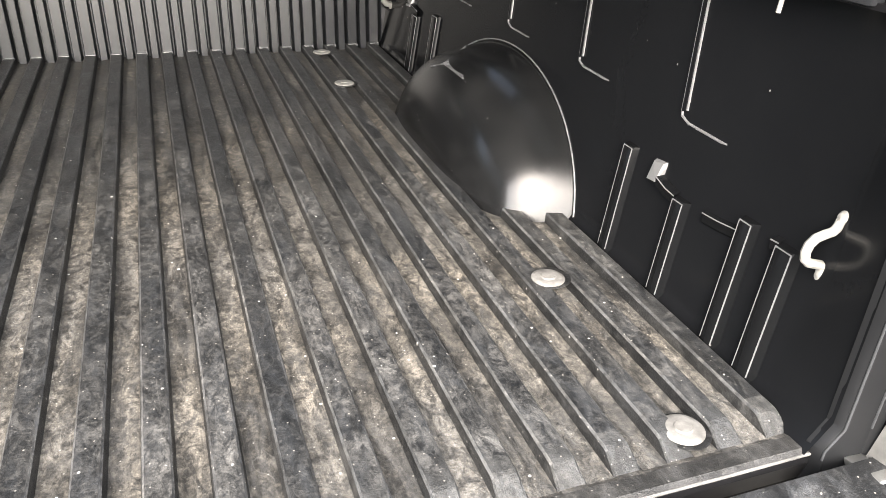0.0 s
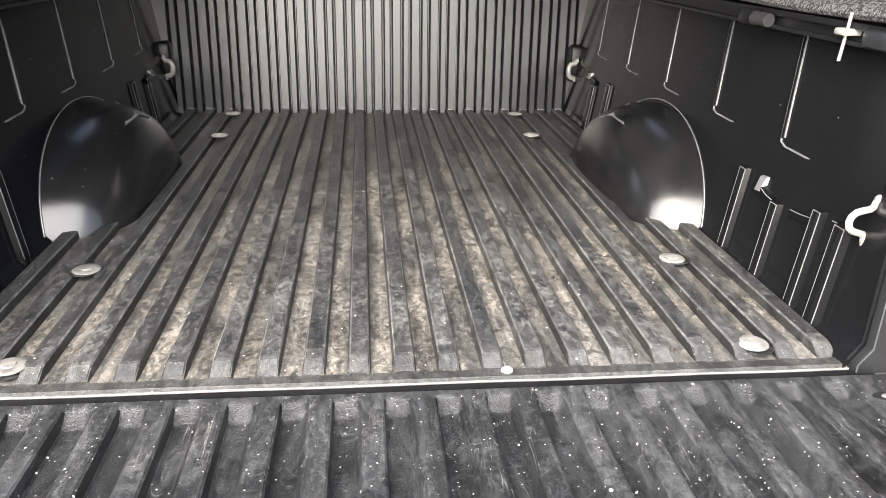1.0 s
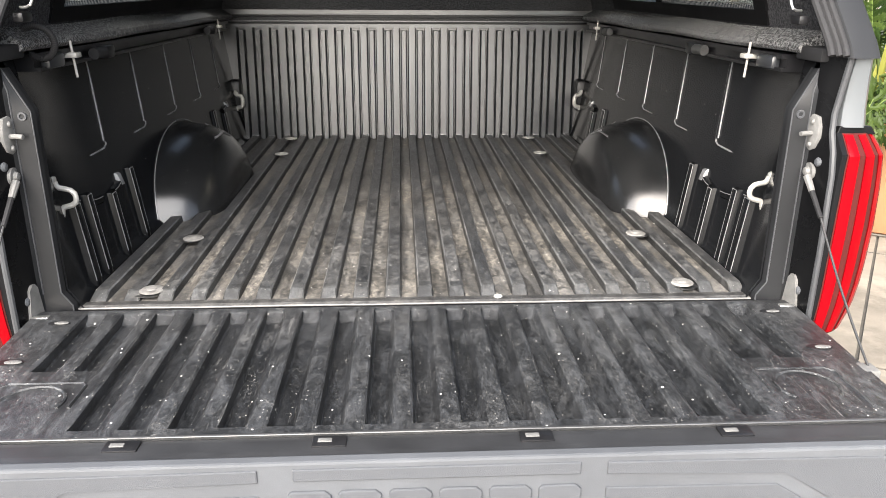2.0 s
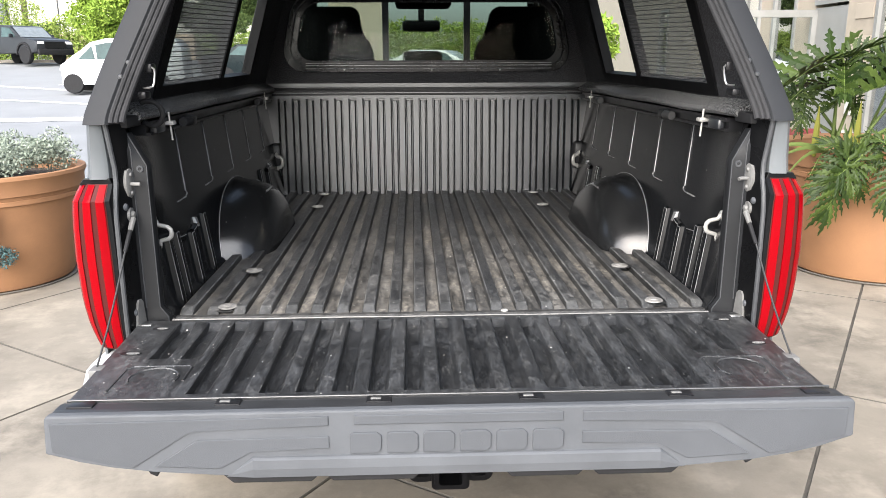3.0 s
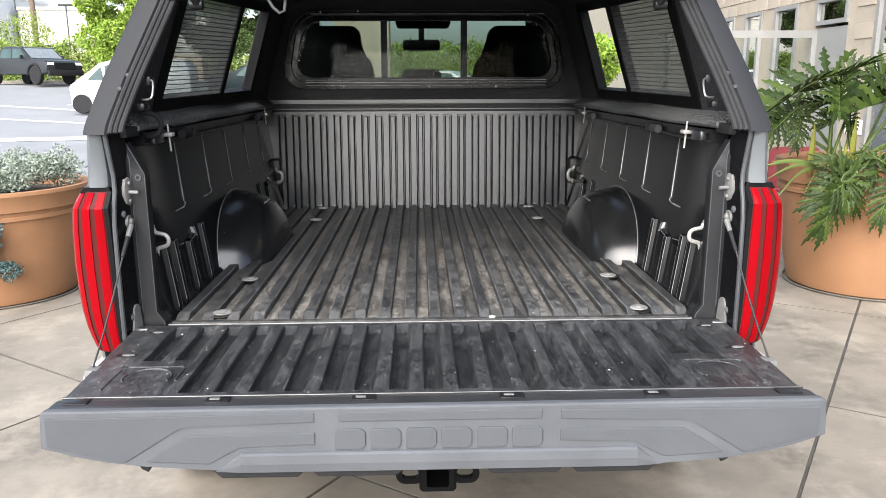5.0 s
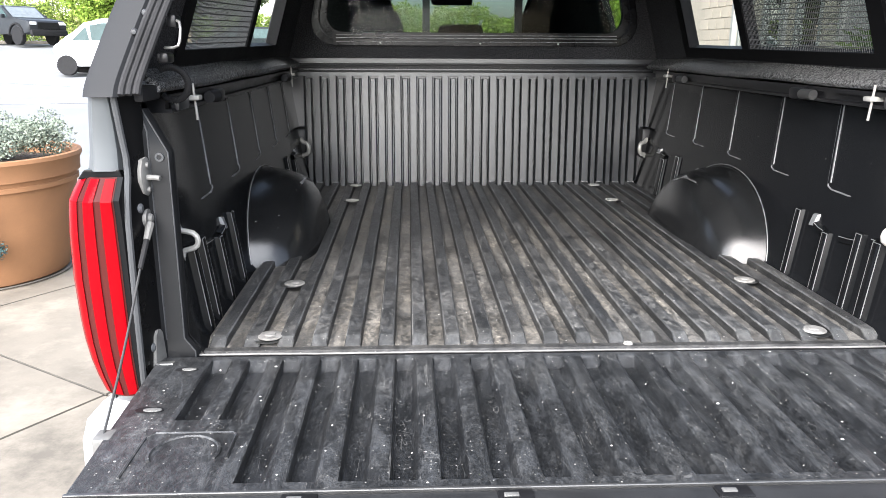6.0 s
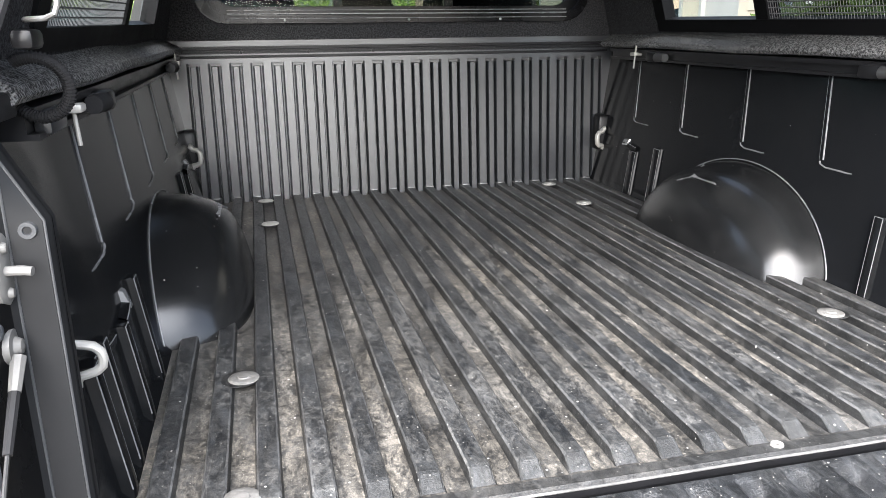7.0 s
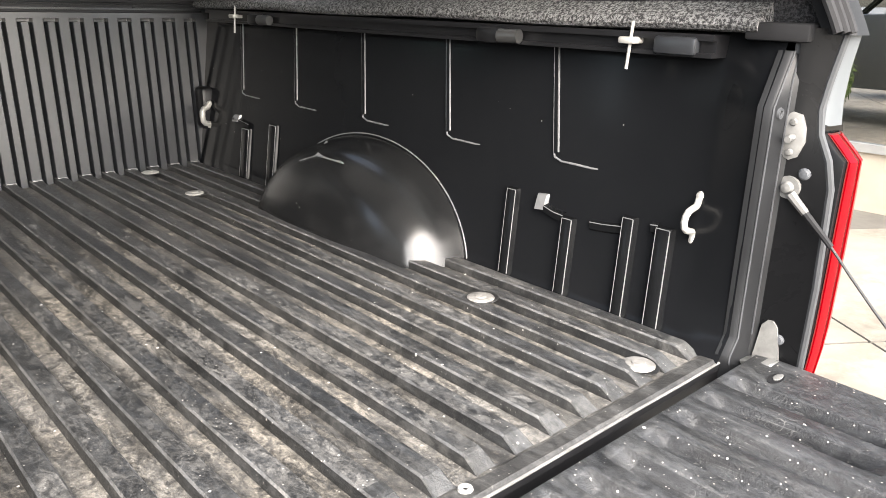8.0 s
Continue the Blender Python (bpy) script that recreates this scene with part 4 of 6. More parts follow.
# end face of the tailgate, with grained insets between fine raised lines
bm = bmesh.new()
face = [(-0.744, 0.880), (-0.738, 0.8855), (0.741, 0.888), (0.748, 0.882), (0.752, 0.813), (0.69, 0.794), (0.63, 0.780), (0.56, 0.769), (0.44, 0.760), (0.30, 0.755), (-0.30, 0.755), (-0.44, 0.762), (-0.56, 0.772), (-0.63, 0.782), (-0.69, 0.795), (-0.749, 0.811)]
prism(bm, face, "y", -0.586, -0.567, 0.004)
end = part("tailgate_end", bm, M_FACE, gate, "grey textured plastic end cap of the tailgate")


def inset(pts, m, d=0.0026):
    bm = bmesh.new()
    prism(bm, pts, "y", -0.586 - d, -0.58, 0.0018)
    part("grained_panel", bm, m, gate)


for s in (-1, 1):
    inset([(s * a, b) for a, b in ((0.735, 0.872), (0.234, 0.8765), (0.234, 0.857), (0.485, 0.853), (0.592, 0.781), (0.64, 0.790), (0.735, 0.815))], M_FACE_IN)
    inset([(s * a, b) for a, b in ((0.473, 0.834), (0.234, 0.836), (0.234, 0.812), (0.378, 0.810), (0.436, 0.775), (0.555, 0.782))], M_FACE_IN)
inset([(-0.188, 0.858), (0.198, 0.858), (0.198, 0.877), (-0.188, 0.877)], M_FACE_IN)
# a row of six plain raised plates
for k in range(6):
    x, w = -0.196 + 0.0675 * k, 0.058
    inset([(x, 0.801), (x + w * 0.86, 0.801), (x + w, 0.809), (x + w, 0.836), (x + w * 0.86, 0.843), (x + w * 0.1, 0.843), (x, 0.838)], M_FACE_IN, 0.004)
bm = bmesh.new()
ledge = ((-0.584, 0.798), (-0.590, 0.7965), (-0.594, 0.793), (-0.595, 0.776), (-0.592, 0.758), (-0.56, 0.748))
prism(bm, ledge, "x", -0.374, 0.383)
for s, a in ((-1, -0.374), (1, 0.383)):
    b = a + s * 0.052
    lo = [bm.verts.new((a, y, z)) for y, z in ledge]
    hi = [bm.verts.new((b, -0.584 if y < -0.57 else y, min(z, 0.757))) for y, z in ledge]
    for i in range(6):
        bm.faces.new((lo[i], lo[(i + 1) % 6], hi[(i + 1) % 6], hi[i]))
    bm.faces.new(hi)
part("step_ledge", bm, M_FACE, gate)
for x0, x1 in ((-0.435, -0.25), (-0.25, -0.06), (0.085, 0.25), (0.25, 0.43)):
    bm = bmesh.new()
    prism(bm, [(x0, 0.760), (x0 + 0.02, 0.741), (x1 - 0.02, 0.741), (x1, 0.760)], "y", -0.582, -0.50, 0.003)
    part("under_lip", bm, M_RUBBER, gate)

for s in (-1, 1):
    bm = bmesh.new()
    prism(bm, [(s * 0.545, 0.785), (s * 0.592, 0.785), (s * 0.575, 0.752), (s * 0.562, 0.745)], "y", -0.56, -0.50, 0.002)
    part("buffer", bm, M_RUBBER, gate)


# details pressed into the tailgate liner
def corner_marks(s):
    bm = bmesh.new()
    tube(bm, [(s * 0.613 + 0.050 * math.cos(radians(a)), -0.392 + 0.050 * math.sin(radians(a)), GZ) for a in range(-40 if s > 0 else -20, 231 if s > 0 else 211, 12)], 0.0032, 6)
    tube(bm, [(s * 0.684, -0.458, GZ), (s * 0.684, -0.345, GZ), (s * 0.672, -0.332, GZ), (s * 0.555, -0.332, GZ), (s * 0.548, -0.34, GZ), (s * 0.548, -0.41, GZ)], 0.0028, 6)
    part("pressed_mark", bm, M_GATE, gate, smooth=True)
    for x, y, w in ((0.707, -0.255, 0.018), (0.692, -0.095, 0.016)):
        bm = bmesh.new()
        prism(bm, [(s * x + w * 1.3 * math.cos(radians(a)), y + w * 0.6 * math.sin(radians(a))) for a in range(0, 360, 24)], "z", GZ - 0.005, GZ + 0.0013)
        sl = part("slot", bm, M_BLACK, gate)
        bm = bmesh.new()
        prism(bm, [(s * x + w * 0.3 + w * 0.85 * math.cos(radians(a)), y - 0.001 + w * 0.36 * math.sin(radians(a))) for a in range(0, 360, 24)], "z", GZ - 0.004, GZ + 0.0028, 0.001)
        part("slot_pin", bm, M_STRIKER, sl, "pale metal pin in the slot", smooth=True)


corner_marks(-1)
corner_marks(1)
for k in range(8):
    bm = bmesh.new()
    x = -0.535 + 0.1424 * k
    lathe(bm, [(0.0, 0.005), (0.004, 0.0045), (0.0065, 0.002), (0.007, -0.003)], (x, -0.080 - 0.004 * (k % 2), GZ - 0.012), 12)
    part("liner_screw", bm, M_STEEL, gate, smooth=True)

# bumper, hitch
M_CHROME = surface("bright_bumper_steel", (0.36, 0.365, 0.37), 0.36, metal=0.3, vary=0.05, scale=4, bump=0.02)
bm = bmesh.new()
rows = []
for x in (-0.92, -0.90, -0.88, -0.85, -0.82, -0.80, -0.775, -0.74, -0.6, 0.6, 0.74, 0.775, 0.80, 0.82, 0.85, 0.88, 0.90, 0.92):
    up = 0.66 + 0.125 * max(0.0, min(1.0, (abs(x) - 0.755) / 0.03)) - 0.05 * max(0.0, (abs(x) - 0.84) / 0.08) ** 2
    yb = -0.13 + 0.10 * max(0, abs(x) - 0.6) / 0.37
    rows.append([(x, 0.02, up), (x, yb + 0.03, up), (x, yb, up - 0.03), (x, yb - 0.01, 0.57), (x, yb + 0.03, 0.525), (x, 0.05, 0.53)])
sheet(bm, rows)
part("rear_bumper", bm, M_CHROME, truck, "bright steel rear bumper", smooth=True)
bm = bmesh.new()
outer = rounded(-0.033, 0.047, 0.497, 0.567, 0.010)
inner = rounded(-0.021, 0.035, 0.508, 0.556, 0.007)
ring_frame(bm, outer, inner, lambda p, d: (p[0], d, p[1]), -0.225, 0.0)
outer2 = rounded(-0.039, 0.053, 0.491, 0.573, 0.012)
ring_frame(bm, outer2, outer, lambda p, d: (p[0], d, p[1]), -0.215, -0.19)
M_HITCH = surface("black_coated_steel", (0.004, 0.004, 0.0045), 0.4, vary=0.3, scale=12, bump=0.1, spec=0.08)
hitch = part("hitch_receiver", bm, M_HITCH, truck, "black square hitch receiver", smooth=True)
bm = bmesh.new()
box(bm, -0.03, 0.044, -0.06, -0.04, 0.490, 0.560)
part("hitch_back", bm, M_HITCH, hitch)
for s in (-1, 1):
    bm = bmesh.new()
    ring_frame(bm, rounded(-0.036, 0.036, -0.027, 0.027, 0.024), rounded(-0.021, 0.021, -0.014, 0.014, 0.012), lambda p, d: (0.007 + s * 0.068 + p[0], d, 0.534 + p[1]), -0.205, -0.187)
    part("chain_loop", bm, M_HITCH, hitch, smooth=True)

# rear axle wheels and cab, seen only in part
def wheel(parent, x, y, z, r, w, rim_mat):
    bm = bmesh.new()
    lathe(bm, [(r * 0.6, -w / 2), (r * 0.93, -w / 2), (r, -w / 3), (r, w / 3), (r * 0.93, w / 2), (r * 0.6, w / 2)], (x, y, z), 32, "x")
    wl = part("wheel", bm, M_RUBBER, parent, "black tyre on a metal rim", smooth=True)
    bm = bmesh.new()
    lathe(bm, [(0.0, -w * 0.42), (r * 0.15, -w * 0.45), (r * 0.2, -w * 0.36), (r * 0.55, -w * 0.4), (r * 0.62, -w * 0.48), (r * 0.62, w * 0.48), (r * 0.55, w * 0.4), (r * 0.2, w * 0.36), (r * 0.15, w * 0.45), (0.0, w * 0.42)], (x, y, z), 24, "x")
    part("rim", bm, rim_mat, wl, smooth=True)
    return wl


for s in (-1, 1):
    wheel(truck, s * 0.86, 0.93, 0.40, 0.40, 0.27, M_STEEL)
    wheel(truck, s * 0.86, 4.60, 0.40, 0.40, 0.27, M_STEEL)
    bm = bmesh.new()
    box(bm, min(s * 0.90, s * 1.0), max(s * 0.90, s * 1.0), 2.02, 4.0, 0.45, 1.36, 0.03)
    part("cab_side", bm, M_SILVER, truck, smooth=True)
    bm = bmesh.new()
    box(bm, min(s * 0.90, s * 1.0), max(s * 0.90, s * 1.0), 5.05, 5.75, 0.55, 1.15, 0.04)
    box(bm, min(s * 0.90, s * 1.0), max(s * 0.90, s * 1.0), 4.0, 5.2, 0.85, 1.2, 0.04)
    part("front_wing", bm, M_SILVER, truck, smooth=True)
    for y0, y1, lean in ((2.05, 2.22, 0.0), (2.95, 3.06, 0.02), (3.95, 4.05, -0.0)):
        bm = bmesh.new()
        y2 = y0 if y0 < 3.5 else 3.35
        sheet(bm, [[(s * 0.95, y0, 1.34), (s * 0.95, y1, 1.34), (s * 0.87, y1, 1.34)], [(s * 0.76, y2, 1.90), (s * 0.76, y2 + (y1 - y0), 1.90), (s * 0.70, y2 + (y1 - y0), 1.90)]])
        thicken(bm, 0.03)
        part("cab_pillar", bm, M_BLACK, truck)
bm = bmesh.new()
prism(bm, [(4.0, 0.6), (4.0, 1.30), (4.5, 1.32), (5.6, 1.22), (5.78, 1.1), (5.78, 0.6)], "x", -0.9, 0.9, 0.03)
part("bonnet", bm, M_SILVER, truck, smooth=True)
bm = bmesh.new()
prism(bm, [(2.05, 1.88), (2.1, 1.95), (2.6, 1.985), (3.2, 1.97), (3.42, 1.90)], "x", -0.78, 0.78, 0.02)
part("cab_roof", bm, M_SILVER, truck, smooth=True)
bm = bmesh.new()
box(bm, -0.9, 0.9, 2.06, 4.0, 0.55, 0.7)
box(bm, -0.74, 0.74, 3.45, 4.05, 1.0, 1.36, 0.04)
part("cab_floor", bm, M_SEAT, truck)
bm = bmesh.new()
box(bm, -0.9, 0.9, 2.03, 2.09, 0.5, 1.44)
for x0, x1 in ((-0.80, -0.68), (0.68, 0.80)):
    box(bm, x0, x1, 2.03, 2.09, 1.44, 1.90)
box(bm, -0.68, 0.68, 2.03, 2.09, 1.82, 1.90)
cabback = part("cab_back", bm, M_BLACK, truck)
for x in (-0.205, 0.20):
    bm = bmesh.new()
    box(bm, x - 0.016, x + 0.016, 2.04, 2.075, 1.44, 1.82, 0.003)
    part("slider_bar", bm, M_BLACK, cabback)
bm = bmesh.new()
box(bm, -0.68, 0.68, 2.055, 2.06, 1.44, 1.82)
g = part("rear_window_pane", bm, M_PRIVACY, cabback, "tinted glass rear window")
g.visible_shadow = False
for x0, x1 in ((-0.75, -0.37), (0.37, 0.77)):
    bm = bmesh.new()
    prism(bm, [(x0 - 0.06, 0.9), (x1 + 0.06, 0.9), (x1 + 0.06, 1.55), (x1 + 0.03, 1.63), (x1 - 0.02, 1.65), (x1 - 0.02, 1.78), (x1 - 0.05, 1.82), (x0 + 0.06, 1.82), (x0 + 0.03, 1.78), (x0 + 0.02, 1.65), (x0 - 0.03, 1.63), (x0 - 0.06, 1.55)], "y", 2.85, 3.02, 0.02)
    part("front_seat", bm, M_SEAT, truck, "black fabric seat back with headrest", smooth=True)
bm = bmesh.new()
box(bm, -0.13, 0.10, 2.6, 2.68, 1.43, 1.56, 0.03)
part("centre_headrest", bm, M_SEAT, truck, smooth=True)
bm = bmesh.new()
box(bm, -0.14, 0.12, 3.55, 3.58, 1.70, 1.775, 0.02)
box(bm, -0.03, 0.01, 3.55, 3.57, 1.77, 1.90)
part("rear_view_mirror", bm, M_BLACK, truck, smooth=True)
bm = bmesh.new()
box(bm, -0.18, 0.18, 3.2, 3.45, 1.84, 1.90, 0.02)
part("overhead_console", bm, M_SEAT, truck, smooth=True)


# ---- the camper shell on the bed ----
shell = tagged(empty("camper_shell", pose(0, 0, 1.362)), "dark grey fibreglass camper shell with its rear hatch raised", "camper shell")
shell.matrix_basis = Matrix.Identity(4)


def rake(z):
    return -0.075 + 0.44 * (z - 1.37)


def lift(y):
    return 1.0 + 0.24 * min(1.0, max(0.0, (y - 0.0) / 1.6)) ** 0.8


PROFILE = [(0.826, 1.364), (0.824, 1.385), (0.814, 1.42), (0.788, 1.50), (0.758, 1.58), (0.728, 1.66), (0.70, 1.73), (0.655, 1.775), (0.58, 1.80), (0.45, 1.812), (0.2, 1.818), (0.0, 1.82)]


def shell_point(s, i, y, inset_by=0.0):
    x, z = PROFILE[i]
    z = 1.364 + (z - 1.364) * lift(y)
    if inset_by:
        x = max(0.0, x - inset_by * (1.0 if i < 7 else 0.0))
        z = z - (inset_by * 0.25 if i < 7 else inset_by)
    if y < 0.2:
        y = y + rake(z) * (0.2 - y) / 0.2
    return (s * x, y, z)


SY = [0.0, 0.1, 0.27, 0.3, 0.6, 0.97, 1.03, 1.3, 1.5, 1.7, 1.93]


def shell_skin(name, s, idx, inset_by, material, label, hole=True, t=0.006):
    bm = bmesh.new()
    sheet(bm, [[shell_point(s, i, y, inset_by) for y in SY] for i in idx])
    if hole:
        bm.faces.ensure_lookup_table()
        n = len(SY) - 1
        dead = []
        for r in range(len(idx) - 1):
            for c in range(n):
                if 2 <= idx[r] < 6 and 2 <= c < 8:
                    dead.append(bm.faces[r * n + c])
        bmesh.ops.delete(bm, geom=dead, context="FACES")
    thicken(bm, t)
    return part(name, bm, material, shell, label, smooth=True)


for s in (-1, 1):
    shell_skin("shell_side", s, list(range(0, 8)), 0.0, M_SHELL, "dark grey shell side")
    shell_skin("side_lining", s, list(range(1, 8)), 0.030, M_HEADLINER, "black felt lining")
bm = bmesh.new()
for s in (-1, 1):
    sheet(bm, [[shell_point(s, i, y) for y in SY] for i in range(7, 12)])
thicken(bm, 0.006)
part("shell_roof", bm, M_SHELL, shell, smooth=True)
bm = bmesh.new()
for s in (-1, 1):
    sheet(bm, [[shell_point(s, i, y, 0.03) for y in SY] for i in range(7, 12)])
thicken(bm, 0.006)
part("roof_lining", bm, M_HEADLINER, shell, "black felt headliner", smooth=True)


# side windows: a clear front pane and a rear sash with an insect screen
def side_at(s, y, v, inset_by):
    """A point on the side at height fraction v of the window opening."""
    a, b = Vector(shell_point(s, 2, y, inset_by)), Vector(shell_point(s, 6, y, inset_by))
    return a.lerp(b, v)


def side_window(s):
    def strip(name, parent, y0, y1, v0, v1, label=""):
        bm = bmesh.new()
        rows = []
        for d in (0.004, 0.04):
            rows.append([side_at(s, y0, v0, d), side_at(s, y1, v0, d), side_at(s, y1, v1, d), side_at(s, y0, v1, d)])
        sheet(bm, rows, closed=True)
        bm.faces.new([bm.verts.new(p) for p in rows[0]])
        bm.faces.new([bm.verts.new(p) for p in rows[1]])
        return part(name, bm, M_FRAMEBLACK, parent, label)

    w = strip("side_window", shell, 0.26, 1.53, -0.02, 0.075, "black framed sliding side window")
    for y0, y1, v0, v1 in ((0.26, 1.53, 0.93, 1.02), (0.255, 0.315, 0.075, 0.93), (1.475, 1.535, 0.075, 0.93), (0.965, 1.015, 0.075, 0.93)):
        strip("frame_rail", w, y0, y1, v0, v1)
    for name, y0, y1, m in (("clear_pane", 1.015, 1.475, M_GLASS), ("screened_pane", 0.315, 0.965, M_TINT)):
        bm = bmesh.new()
        sheet(bm, [[side_at(s, y0, v, 0.018), side_at(s, y1, v, 0.018)] for v in (0.05, 0.95)])
        thicken(bm, 0.004)
        g = part(name, bm, m, w, "window glass")
        g.visible_shadow = False
    bm = bmesh.new()
    n = 70
    for k in range(n + 1):
        y = 0.315 + 0.65 * k / n
        tube(bm, [side_at(s, y, 0.07, 0.034), side_at(s, y, 0.94, 0.034)], 0.0007, 3, caps=False)
    for k in range(23):
        v = 0.07 + 0.87 * k / 22
        tube(bm, [side_at(s, 0.315, v, 0.034), side_at(s, 0.965, v, 0.034)], 0.0016, 3, caps=False)
    tagged(part("insect_screen", bm, M_SCREEN, w, "black mesh insect screen"), kind="stuff")


for s in (-1, 1):
    side_window(s)


# front wall of the shell with its window
def taper(p):
    return (p[0] * (1 - 0.30 * (p[1] - 1.52)), p[1])


hole_out = [taper(p) for p in rounded(-0.665, 0.665, 1.478, 1.80, 0.10, 6)]
hole_mid = [taper(p) for p in rounded(-0.69, 0.69, 1.455, 1.82, 0.115, 6)]
hole_in = [taper(p) for p in rounded(-0.635, 0.635, 1.505, 1.775, 0.085, 6)]
wall_out = rounded(-0.79, 0.79, 1.38, 1.94, 0.02, 6)
bm = bmesh.new()
ring_frame(bm, wall_out, hole_out, lambda p, d: (p[0], d, p[1]), 1.905, 1.935)
part("front_wall", bm, M_HEADLINER, shell, "black felt covered front wall of the shell")
bm = bmesh.new()
ring_frame(bm, hole_mid, hole_out, lambda p, d: (p[0], d, p[1]), 1.886, 1.905)
ring_frame(bm, hole_out, hole_in, lambda p, d: (p[0], d, p[1]), 1.898, 1.93)
wf = part("front_window_frame", bm, M_GLOSSFRAME, shell, "black rounded window frame", smooth=True)
for ring, y, r in ((hole_mid, 1.887, 0.0024), (hole_out, 1.887, 0.0028), (hole_in, 1.899, 0.0020)):
    bm = bmesh.new()
    loop = [(x, y, z) for x, z in ring]
    tube(bm, loop + loop[:1], r, 6, caps=False)
    part("frame_bead", bm, M_GLOSSFRAME, wf, smooth=True)
# pale tracks stand for the bright lines on the glossy sill
for z, h, y in ((1.481, 0.0045, 1.884), (1.493, 0.0035, 1.888), (1.467, 0.003, 1.883)):
    bm = bmesh.new()
    box(bm, -0.585, 0.60, y, y + 0.016, z, z + h, 0.0012)
    part("window_track", bm, M_EDGESHINE, wf)
bm = bmesh.new()
box(bm, -0.55, 0.58, 1.884, 1.90, 1.803, 1.808, 0.0015)
part("window_track", bm, M_EDGESHINE, wf)
bm = bmesh.new()
lo = [bm.verts.new((x, 1.915, z)) for x, z in hole_in]
bm.faces.new(lo)
thicken(bm, 0.004)
g = part("front_window_pane", bm, M_SHEENGLASS, shell, "window glass of the shell's front wall")
g.visible_shadow = False
for x, z in ((-0.5, 1.815), (-0.32, 1.818), (0.02, 1.462), (0.35, 1.462), (-0.4, 1.463), (0.5, 1.80)):
    bm = bmesh.new()
    lathe(bm, [(0.0, -0.003), (0.004, -0.002), (0.005, 0.002)], (x, 1.885, z), 8, "y")
    part("frame_screw", bm, M_STEEL, shell)

# rear frame of the opening
def smooth_run(points, n=4):
    """A Catmull-Rom curve through the points."""
    pts = [Vector(p) for p in points]
    res = []
    for i in range(len(pts) - 1):
        p0, p1, p2, p3 = pts[max(i - 1, 0)], pts[i], pts[i + 1], pts[min(i + 2, len(pts) - 1)]
        for k in range(n):
            t = k / n
            res.append(0.5 * ((2 * p1) + (p2 - p0) * t + (2 * p0 - 5 * p1 + 4 * p2 - p3) * t * t + (3 * p1 - p0 - 3 * p2 + p3) * t ** 3))
    return res + [pts[-1]]


out = []
for s in (1, -1):
    seq = [shell_point(s, i, 0.0) for i in range(12)]
    out += seq if s > 0 else seq[::-1][1:]
out = [tuple(p) for p in smooth_run(out)]


def opening(p, inward):
    x, y, z = p
    k = math.copysign(1, x) if abs(x) > 1e-4 else 0.0
    nx = x - k * inward * (1.0 if z < 1.76 else max(0.0, (abs(x) - 0.35) / 0.4))
    nz = min(z, 1.82 - inward * 0.95 - 0.033 * min(1.0, inward / 0.012))
    if abs(x) > 0.55 and z > 1.70:
        nz = min(nz, 1.70 - 0.10 * max(0.0, abs(nx) - 0.52))
    return nx, nz
bm = bmesh.new()
rows = []
for inward, dy in ((0.0, 0.004), (0.0, -0.010), (0.012, -0.014), (0.050, -0.012), (0.058, -0.004), (0.060, 0.03)):
    r = []
    for p in out:
        x, z = opening(p, inward)
        r.append((x, rake(z) + dy, z))
    rows.append(r)
sheet(bm, rows)
part("rear_frame", bm, M_FRAME, shell, "dark grey frame of the rear opening", smooth=True)
for inward, r in ((0.064, 0.006), (0.074, 0.006), (0.085, 0.007)):
    bm = bmesh.new()
    pts = []
    for p in out[1:-1]:
        x, z = opening(p, inward)
        pts.append((x, rake(z) - 0.012 + (inward - 0.066) * 0.55, z))
    tube(bm, pts, r, 8)
    part("weatherstrip", bm, M_GASKET, shell, "ribbed rubber weatherstrip", smooth=True)
